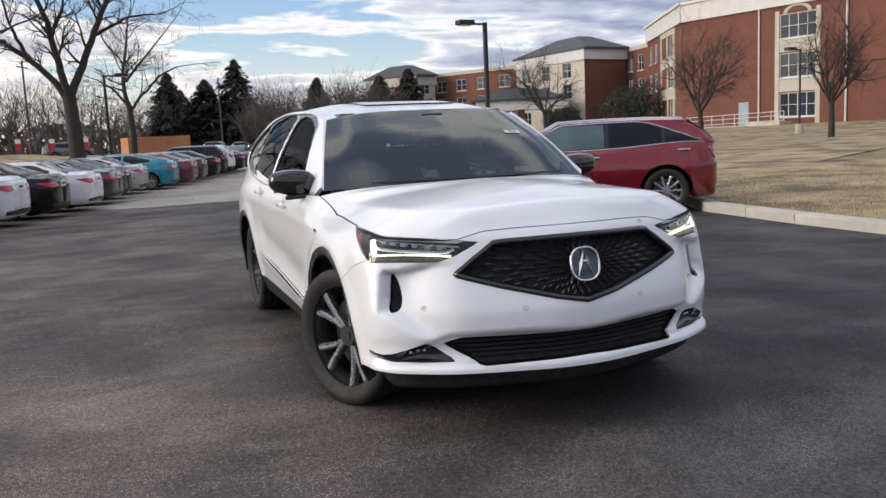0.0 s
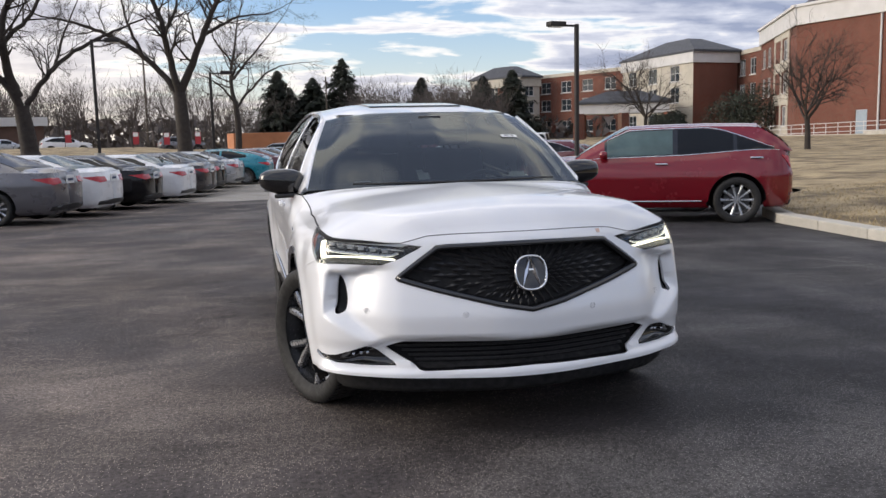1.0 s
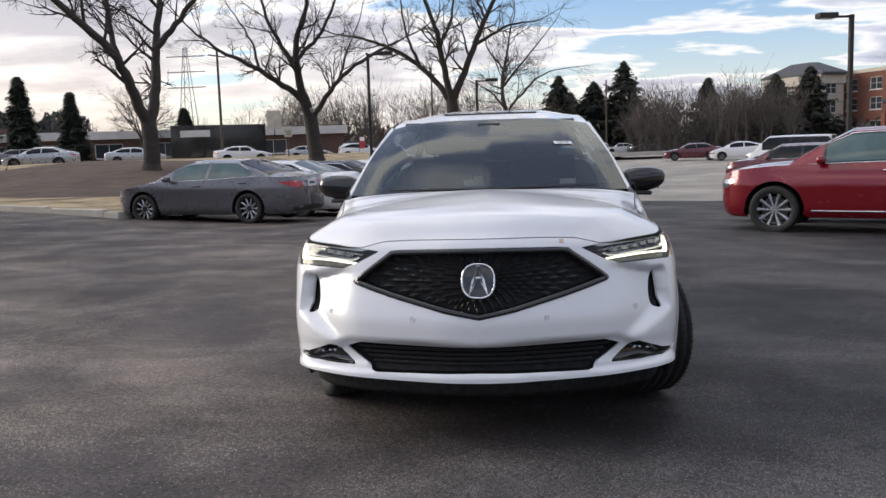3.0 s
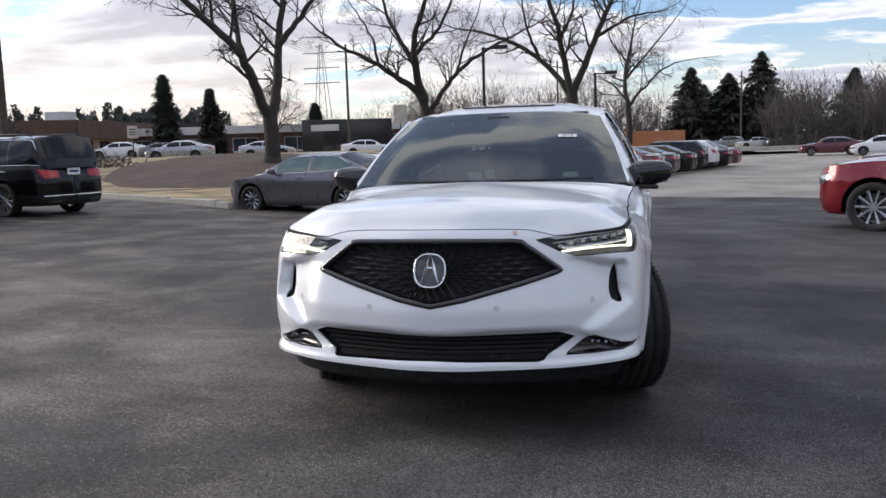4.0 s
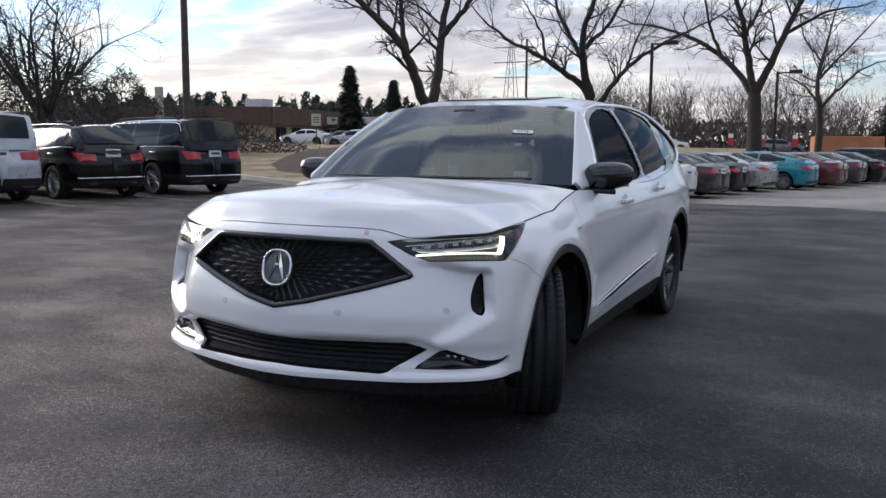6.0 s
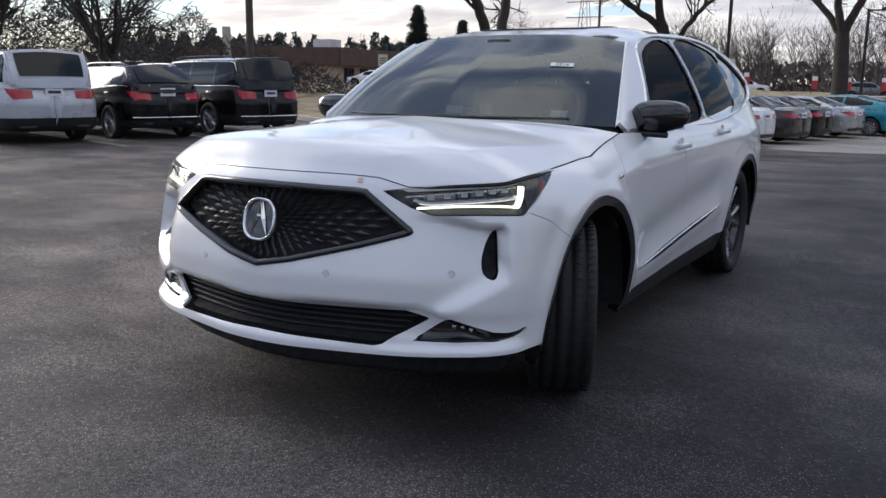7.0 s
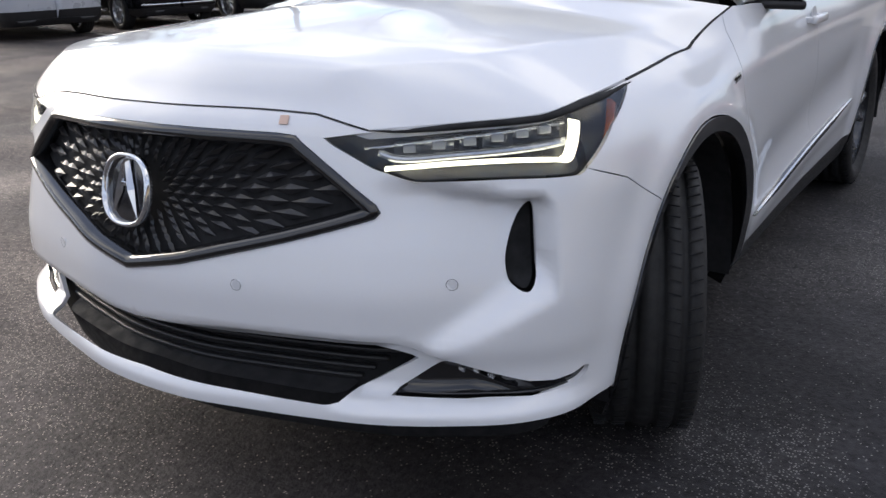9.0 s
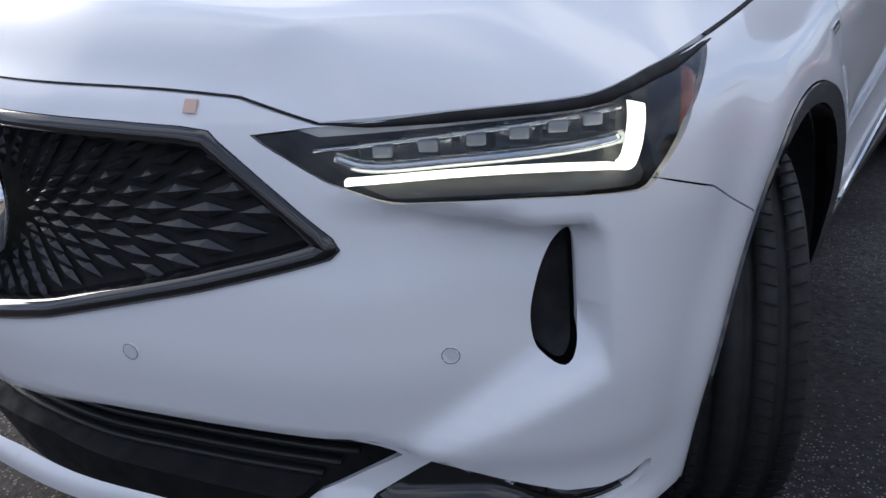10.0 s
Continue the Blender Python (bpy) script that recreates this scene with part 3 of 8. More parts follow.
def build_badge():
    """Chrome rounded ring round two splayed bars on a dark plate."""
    c = Vector((0, -.012, .812))
    tilt = Matrix.Translation(c) @ Matrix.Rotation(radians(90 - 13), 4, "X")

    def oval(k, a=.079, b=.083):
        th = 2 * math.pi * k / 48
        cx, sx = math.cos(th), math.sin(th)
        return a * abs(cx) ** .8 * (1 if cx > 0 else -1), b * abs(sx) ** .8 * (1 if sx > 0 else -1)

    vs = [(0, 0, .004)] + [(*oval(k), 0) for k in range(48)]
    fs = [(0, 1 + k, 1 + (k + 1) % 48) for k in range(48)]
    plate = from_lists("badge", vs, fs, material("badge_black", (.012, .012, .014), .1, coat=1, vary=.1), suv, "chrome emblem on a dark plate", True, tilt)
    vs, fs = [], []
    for k in range(48):
        x, y = oval(k)
        for dr, h in ((1.0, -.004), (1.0, .010), (.94, .015), (.87, .010), (.86, 0)):
            vs.append((x * dr, y * dr, h))
    for k in range(48):
        for q in range(4):
            fs.append((k * 5 + q, k * 5 + q + 1, (k + 1) % 48 * 5 + q + 1, (k + 1) % 48 * 5 + q))
    from_lists("badge_ring", vs, fs, chrome, plate, "chrome ring", True)
    for sg in (-1, 1):
        vs = [(sg * x, y, h) for x, y, h in ((.001, .068, .006), (.009, .068, .006), (.030, .004, .006), (.043, -.062, .006), (.010, -.004, .006), (.006, .060, .016), (.020, .000, .017))]
        fs = [(0, 4, 6, 5), (1, 5, 6, 2), (0, 5, 1), (4, 3, 6), (3, 2, 6), (0, 1, 2, 3, 4)]
        from_lists("badge_bar", vs, fs if sg > 0 else [f[::-1] for f in fs], chrome, plate, "chrome bar")
    bm = bmesh.new()
    box(bm, (0, .014, .008), (.022, .010, .008), .002)
    part("badge_bar", bm, chrome, plate, "chrome bar", m=Matrix())


build_badge()


def build_headlamps():
    for side in ("right", "left"):
        hl = surface_part("headlight", SKIN_V, SKIN_R["head"], wall, lens_glass, suv, "lit LED headlight with clear lens", mirror=side, flange=0, gap=.002)
        surface_part("lamp_housing", SKIN_V, SKIN_R["head"], lambda s, z, o: wall(s, z, o - .02 - .035 * ss(0, .03, min(z - .865, .985 - z))), satin_black, hl, "black lamp housing", mirror=side, flange=0, gap=0)
        bar = smooth_line([(.648, .882), (.80, .8905), (.95, .8925), (1.03, .890), (1.068, .888), (1.088, .905), (1.108, .930), (1.128, .956)], 6)
        ribbon("light_bar", bar, lambda s, z, o: wall(s, z, o - .014), .0070, .005, drl, hl, "glowing light strip", side, .01)
        ribbon("light_bar", [(s - .008, z + .002) for s, z in bar[-20:]], lambda s, z, o: wall(s, z, o - .016), .0085, .006, drl, hl, "glowing light strip", side, .01)
        ribbon("chrome_strip", smooth_line([(.60, .921), (.80, .938), (1.0, .953), (1.085, .958)], 6), lambda s, z, o: wall(s, z, o - .02), .006, .006, reflector, hl, "", side)
        ribbon("reflector_strip", smooth_line([(1.285, .972), (1.240, .946), (1.195, .908)], 5), lambda s, z, o: wall(s, z, o - .012), .014, .006, amber, hl, "amber side reflector", side)
        ribbon("lamp_bezel", smooth_line([(.632, .912), (.675, .901), (.80, .9055), (.95, .9135), (1.075, .923)], 6), lambda s, z, o: wall(s, z, o - .022), .015, .006, reflector, hl, "bright lamp bezel", side)
        for k in range(6):
            s0, z0 = .672 + .064 * k, .912 + .0056 * k
            c, dx = Vector(wall(s0 + .03, z0 + .008, -.034)), Vector(wall(s0 + .032, z0 + .008, -.03)) - Vector(wall(s0 + .028, z0 + .008, -.03))
            dx.normalize()
            up = Vector((0, 0, 1))
            nn = dx.cross(up).normalized()
            m = Matrix(((dx.x, nn.x, up.x, c.x), (dx.y, nn.y, up.y, c.y), (dx.z, nn.z, up.z, c.z), (0, 0, 0, 1)))
            if side == "left":
                m = Matrix.Diagonal((-1, 1, 1, 1)) @ m
            bm = bmesh.new()
            # a scooped cell with a lens block
            v = [bm.verts.new(m @ Vector(p)) for p in ((-.03, .02, -.017), (.03, .02, -.017), (.03, .02, .017), (-.03, .02, .017),
                                                       (-.018, -.012, -.011), (.018, -.012, -.011), (.018, -.012, .011), (-.018, -.012, .011))]
            for f in ((0, 1, 5, 4), (1, 2, 6, 5), (2, 3, 7, 6), (3, 0, 4, 7), (4, 5, 6, 7)):
                bm.faces.new([v[i] for i in f])
            bmesh.ops.recalc_face_normals(bm, faces=bm.faces)
            part("lamp_cell", bm, reflector, hl)
            bm = bmesh.new()
            box(bm, (0, .012, 0), (.026, .02, .016), .004, m)
            part("lamp_block", bm, material("led_lens", (.34, .36, .39), .08, spec=.8, vary=.05), hl)
    # lower grille with horizontal bars, fog lamps in black pods
    lg = surface_part("lower_grille", SKIN_V, SKIN_R["lower"], wall, void_black, suv, "black lower air intake with bars", mirror="both", off=-.05, flange=0, gap=0)
    for z in (.415, .437, .459, .481):
        lim = .52 + (z - .39) * 1.55
        ribbon("grille_bar", [(lerp(-lim, lim, k / 40), z) for k in range(41)], lambda s, q, o: wall(s, q, o - .030), .009, .008, satin_black, lg)
    for side in ("right", "left"):
        fg = surface_part("fog_lamp", SKIN_V, SKIN_R["fog"], wall, gloss_black, suv, "slim fog lamp in a black pod", mirror=side, off=-.011, flange=0, gap=0)
        for k in range(3):
            s0 = .80 + .032 * k
            c = Vector(wall(s0, .447 - .0035 * k, -.008))
            if side == "left":
                c.x = -c.x
            bm = bmesh.new()
            box(bm, c, (.016, .012, .012), .004)
            part("fog_lens", bm, material("fog_glass", (.55, .57, .60), .14, .8, coat=.6, vary=.1), fg, "clear fog lens")
        ribbon("pod_strip", smooth_line([(.66, .402), (.81, .400), (.95, .404), (1.04, .413)], 5), lambda s, z, o: wall(s, z, o - .008), .006, .003, gloss_black, fg, "", side)
        # side strips and fender mark
        ribbon("side_strip", resample([(2.34, .440), (3.88, .582)], .06), wall, .030, .012, gloss_black, suv, "black strip with chrome line", side, taper=True)
        ribbon("side_chrome", resample([(2.36, .450), (3.86, .588)], .06), lambda s, z, o: wall(s, z, o + .012), .006, .003, chrome, suv, "chrome line", side, taper=True)
        ribbon("fender_mark", [(1.965, .925), (2.02, .935)], wall, .016, .004, chrome, suv, "small chrome trim mark", side)
    # parking sensors
    for s in (.312, .785):
        for sg in (1, -1):
            c, d = Vector(wall(sg * s, .650 if s > .5 else .638, .001)), Vector(wall(sg * s, .65, .02)) - Vector(wall(sg * s, .65, 0))
            bm = bmesh.new()
            rod(bm, c - d.normalized() * .004, c + d.normalized() * .001, .0105, .0100, 20)
            sn = part("parking_sensor", bm, pearl, suv, "flush round parking sensor")
            bm = bmesh.new()
            bmesh.ops.create_circle(bm, segments=20, radius=.0128)
            bmesh.ops.create_circle(bm, segments=20, radius=.0116)
            bmesh.ops.bridge_loops(bm, edges=bm.edges[:])
            part("sensor_ring", bm, material("sensor_grey", (.16, .16, .17), .5, vary=.05), sn, "", m=Matrix.Translation(c + d.normalized() * .0030) @ d.to_track_quat("Z", "Y").to_matrix().to_4x4())


build_headlamps()


def loft(name, rows, mat, parent, label="", flip=False, mirror=None, thick=0.0):
    """A smooth sheet through rows of points (all of one length)."""
    n, m = len(rows), len(rows[0])
    vs = [p for r in rows for p in r]
    fs = [(i * m + j, i * m + j + 1, (i + 1) * m + j + 1, (i + 1) * m + j) for i in range(n - 1) for j in range(m - 1)]
    if thick:
        k = len(vs)
        vs = vs + [(x, y, z - thick) for x, y, z in vs]
        rim = [j for j in range(m)] + [i * m + m - 1 for i in range(1, n)] + [(n - 1) * m + j for j in range(m - 2, -1, -1)] + [i * m for i in range(n - 2, 0, -1)]
        for a, b in zip(rim, rim[1:] + rim[:1]):
            vs += [vs[a], vs[b]]
            fs.append((len(vs) - 2, a + k, b + k, len(vs) - 1))
    if flip:
        fs = [f[::-1] for f in fs]
    if mirror == "left":
        vs, fs = [(-x, y, z) for x, y, z in vs], [f[::-1] for f in fs]
    return from_lists(name, vs, fs, mat, parent, label, True)


def coons(bottom, top, left, right, nu, nv):
    """Patch from four edge functions of 0..1."""
    c00, c10, c01, c11 = (Vector(p) for p in (bottom(0), bottom(1), top(0), top(1)))
    rows = []
    for j in range(nv + 1):
        v, row = j / nv, []
        for i in range(nu + 1):
            u = i / nu
            p = (1 - v) * Vector(bottom(u)) + v * Vector(top(u)) + (1 - u) * Vector(left(v)) + u * Vector(right(v))
            p -= (1 - u) * (1 - v) * c00 + u * (1 - v) * c10 + (1 - u) * v * c01 + u * v * c11
            row.append(p)
        rows.append(row)
    return rows


def polyline_fn(pts):
    L = [0.0]
    for a, b in zip(pts, pts[1:]):
        L.append(L[-1] + math.dist(a, b))

    def fn(t):
        s = t * L[-1]
        i = min(bracket(L, s), len(pts) - 2)
        k = (s - L[i]) / max(1e-9, L[i + 1] - L[i])
        return tuple(lerp(a, b, k) for a, b in zip(pts[i], pts[i + 1]))
    return fn


def build_hood():
    g = .003
    front = [Vector(wall(s, curve_top(s) + g)) for s in [k * .612 / 24 for k in range(25)]]
    right_pts = [tuple(wall(s, curve_top(s) + g, -.003)) for s in [.612 + k * (2.15 - .612) / 38 for k in range(39)]]
    top_pts = smooth_line([(0, 1.20, 1.166), (.3, 1.215, 1.163), (.6, 1.275, 1.152), (.78, 1.345, 1.135), right_pts[-1]], 8)
    mid_pts = smooth_line([tuple(front[0]), (0, .13, 1.040), (0, .35, 1.082), (0, .75, 1.135), (0, 1.20, 1.166)], 8)
    rows = coons(polyline_fn([tuple(p) for p in front]), polyline_fn(top_pts), polyline_fn(mid_pts), polyline_fn(right_pts), 64, 56)
    out = []
    for j, row in enumerate(rows):
        v, half = j / 56, []
        for i, p in enumerate(row):
            u = i / 64
            p = p.copy()
            # rounded shoulder, raised middle panel with two creases
            body = math.sin(math.pi * min(1, v * 1.02)) ** .7 if 0 < v < .98 else 0
            p.z += .014 * body * (u * (1 - u) * 4)
            cr = curve([(0, .66), (.1, .70), (.25, .755), (.5, .83), (.75, .88), (1, .93)], v)
            flat = 1 if u < cr else max(0, 1 - (u - cr) / max(.02, 1 - cr))
            p.z += .185 * (1 - cr) * flat * ss(0, .12, v) * ss(1, .9, v)
            p.z -= .003 * math.exp(-((u - .45) / .16) ** 2) * ss(.05, .4, v) * ss(1, .7, v)
            half.append(tuple(p))
        out.append([(-x, y, z) for x, y, z in half[:0:-1]] + half)
    loft("hood", out, pearl, suv, "sculpted pearl white hood", thick=.02)
    for sd in ("right", "left"):
        seal = [(s, curve_top(s) + .0015) for s in [k * .612 / 30 for k in range(31)]]
        ribbon("hood_gap", seal, lambda s, z, o: wall(s, z, o - .002), .0028, .002, void_black, suv, "dark hood gap", sd)
        seal = [(s, curve_top(s) + .001 - .006 * ss(.6, .7, s) * ss(1.5, 1.4, s)) for s in [.612 + k * .80 / 40 for k in range(41)]]
        ribbon("hood_seal", seal, lambda s, z, o: wall(s, z, o - .002), .012, .003, void_black, suv, "black seal over the headlight", sd, taper=True)
        ribbon("hood_gap", [(1.41 + k * .74 / 30, curve_top(1.41 + k * .74 / 30) + .001) for k in range(31)], lambda s, z, o: wall(s, z, o - .002), .0035, .002, void_black, suv, "dark hood gap", sd)
    # small peach square at the hood's front edge
    bm = bmesh.new()
    c, d = Vector(wall(.415, .976, .002)), Vector(wall(.435, .976, .002))
    x = (d - c).normalized()
    z = (Vector(wall(.415, .99, .002)) - Vector(wall(.415, .965, .002))).normalized()
    n = x.cross(z).normalized()
    box(bm, (0, 0, 0), (.020, .002, .020), .0005, Matrix(((x.x, n.x, z.x, c.x), (x.y, n.y, z.y, c.y), (x.z, n.z, z.z, c.z), (0, 0, 0, 1))))
    part("peach_patch", bm, material("peach_finish", (.70, .50, .40), .5, vary=.05), suv, "small peach square patch")


build_hood()

# greenhouse curves, +x side
BELT = smooth_line([(.905, 1.50, 1.118), (.905, 2.0, 1.102), (.905, 2.6, 1.108), (.915, 3.2, 1.13), (.905, 3.8, 1.175), (.87, 4.3, 1.235), (.80, 4.72, 1.30)], 8)
RAIL = smooth_line([(.862, 1.52, 1.155), (.80, 1.70, 1.285), (.725, 1.93, 1.44), (.675, 2.15, 1.555), (.652, 2.5, 1.615), (.648, 3.0, 1.645), (.645, 3.6, 1.644), (.645, 4.1, 1.612), (.66, 4.5, 1.55), (.70, 4.78, 1.46)], 8)


def on_line(line, t):
    return polyline_fn(line)(t)


WINDSCREEN = []


def build_greenhouse():
    belt_fn, rail_fn = polyline_fn(BELT), polyline_fn(RAIL)
    rail_y = [(p[1], p) for p in RAIL]

    def side(u, v, off=0.0):
        """u: distance along y, v: 0 belt to 1 rail."""
        def at(line, y):
            y = min(max(y, line[0][1]), line[-1][1] - 1e-6)
            i = next(k for k in range(len(line) - 1) if line[k + 1][1] > y)
            t = (y - line[i][1]) / (line[i + 1][1] - line[i][1])
            return Vector(lerp(a, b, t) for a, b in zip(line[i], line[i + 1]))
        b, r = at(BELT, u), at(RAIL, u)
        p = b.lerp(r, v)
        bow = .03 * 4 * v * (1 - v) * min(1, (r.z - b.z) / .4)
        return p.x + bow + off, p.y, p.z + off * .35

    y0, y1 = 1.53, 4.70
    outer = resample([(y0, 0), (y1, 0), (y1, 1), (y0, 1)], .05)
    front_win = [(1.93, .12), (2.02, .42), (2.15, .70), (2.28, .86), (2.83, .90), (2.90, .07), (2.3, .06)]
    rear_win = [(3.00, .07), (2.94, .90), (3.62, .90), (3.86, .80), (3.78, .07)]
    quarter = [(3.85, .08), (3.95, .84), (4.14, .78), (4.38, .52), (4.48, .24), (4.40, .10)]
    chrome_ring = [(1.80, .06), (1.95, .44), (2.10, .76), (2.24, .945), (3.0, .965), (3.66, .96), (4.02, .90), (4.32, .70), (4.52, .34), (4.51, .12), (4.40, .02), (2.0, .02)]
    wins = [smooth_line(w, 4, True) for w in (front_win, rear_win, quarter)]
    ring = smooth_line(chrome_ring, 4, True)
    pts = [(y0 + .05 * i, .06 + .06 * j) for i in range(64) for j in range(16)]
    V, F = tri_domain(outer, [(w, True) for w in wins] + [(ring, True)], pts, .05)
    R = {}
    for f, c in F:
        k = "body"
        for n, w in enumerate(wins):
            if inside(c, w):
                k = n
        if k == "body" and inside(c, ring):
            k = "surround"
        R.setdefault(k, []).append((f, c))
    for sd in ("right", "left"):
        surface_part("roof_side", V, R["body"], side, pearl, suv, mirror=sd, gap=0, flange=.02)
        surface_part("window_surround", V, R["surround"], side, gloss_black, suv, "black window pillars", mirror=sd, gap=0, off=-.004, flange=.015)
        for n in range(3):
            ob = surface_part("side_window", V, R[n], side, (door_glass, privacy_glass, quarter_glass)[n], suv, "clear side glass" if n == 0 else "dark privacy glass", mirror=sd, gap=0, off=-.012, flange=0)
            ob.visible_shadow = False
        ribbon("window_chrome", resample(ring + ring[:1], .05), side, .020, .006, chrome, suv, "chrome window line", sd)
        ribbon("pillar_trim", [(lerp(2.955, 2.885, k / 12), lerp(.06, .94, k / 12)) for k in range(13)], side, .030, .006, silver_alloy, suv, "silver pillar strip", sd)
    # windscreen, between base and header; border printed black
    base = smooth_line([(0, 1.235, 1.150), (.4, 1.285, 1.150), (.70, 1.375, 1.144), (.862, 1.475, 1.136)], 8)
    head = smooth_line([(0, 1.985, 1.600), (.3, 2.005, 1.596), (.52, 2.045, 1.586), (.664, 2.115, 1.560)], 8)
    cen = smooth_line([base[0], (0, 1.60, 1.405), head[0]], 10)
    edge = smooth_line([base[-1], (.772, 1.775, 1.366), head[-1]], 10)
    bf, hf, cf, ef = (polyline_fn(x) for x in (base, head, cen, edge))
    rows = coons(bf, hf, cf, ef, 26, 26)
    full = [[(-p.x, p.y, p.z) for p in r[:0:-1]] + [tuple(p) for p in r] for r in rows]
    WINDSCREEN.extend(full)
    ws = loft("windscreen", full, windscreen_glass, suv, "large raked windscreen reflecting clouds")
    ws.visible_shadow = False
    inner = lambda r, d: [(x, y + d, z - d) for x, y, z in r]
    fr = [inner(r, .004) for r in full]
    m = len(full[0])
    def band(rows_, a, b, c, d, nm):
        loft(nm, [r[c:d] for r in rows_[a:b]], gloss_black, ws, "black printed glass border")
    band(fr, 0, 3, 0, m, "glass_border"), band(fr, 24, 27, 0, m, "glass_border")
    band(fr, 2, 25, 0, 3, "glass_border"), band(fr, 2, 25, m - 3, m, "glass_border")
    band(fr, 19, 25, m // 2 - 5, m // 2 + 6, "sensor_cover")
    # pillars between windscreen and side glass
    for sg in (1, -1):
        rows_ = []
        for k in range(25):
            t = k / 24
            e_ = Vector(ef(t))
            y = lerp(1.53, 2.16, t)
            r_ = Vector(side(y, 1.0))
            mid = (e_ + r_) / 2 + Vector((.012, -.008, .012))
            rows_.append([tuple(e_), tuple(mid), tuple(r_)])
        loft("windscreen_pillar", rows_, pearl, suv, "white windscreen pillar", mirror="left" if sg < 0 else None, flip=True)
    # roof sheet
    rows_ = []
    for k in range(33):
        y = lerp(2.10, 4.74, k / 32)
        r_ = Vector(side(y, 1.0))
        zc = curve([(2.0, 1.602), (2.4, 1.655), (3.0, 1.690), (3.6, 1.685), (4.2, 1.650), (4.74, 1.60)], y if k else 2.0)
        row = []
        for i in range(17):
            u = i / 16
            yy = y if k else lerp(1.985, y, u ** 2)
            row.append((r_.x * u, yy, lerp(zc, r_.z, ss(.55, 1.0, u) * .85 + .15 * u * u)))
        rows_.append([(-x, y_, z) for x, y_, z in row[:0:-1]] + row)
    loft("roof", rows_, pearl, suv, "white roof", thick=.02)
    sun_rows = [[(x, y, z + .008) for x, y, z in r[8:25]] for r in rows_[3:11]]
    loft("sunroof", sun_rows, gloss_black, suv, "dark glass sunroof", thick=.01)
    # tail: spoiler and rear window close the back
    rows_ = [[(x, y, z) for x in (-.60, -.3, 0, .3, .60)] for y, z in ((4.70, 1.595), (4.74, 1.55), (4.76, 1.50), (4.88, 1.30), (4.95, 1.1))]
    loft("rear_window", rows_, gloss_black, suv, "dark rear window")


build_greenhouse()


def revolve(profile, seg, m=None):
    """Verts and faces of a closed ring about the x axis from (x, r) pairs."""
    n = len(profile)
    vs, fs = [], []
    for k in range(seg):
        a = 2 * math.pi * k / seg
        for x, r in profile:
            p = Vector((x, r * math.cos(a), r * math.sin(a)))
            vs.append(tuple(m @ p if m else p))
    for k in range(seg):
        for i in range(n - 1):
            fs.append((k * n + i, k * n + i + 1, (k + 1) % seg * n + i + 1, (k + 1) % seg * n + i))
    return vs, fs


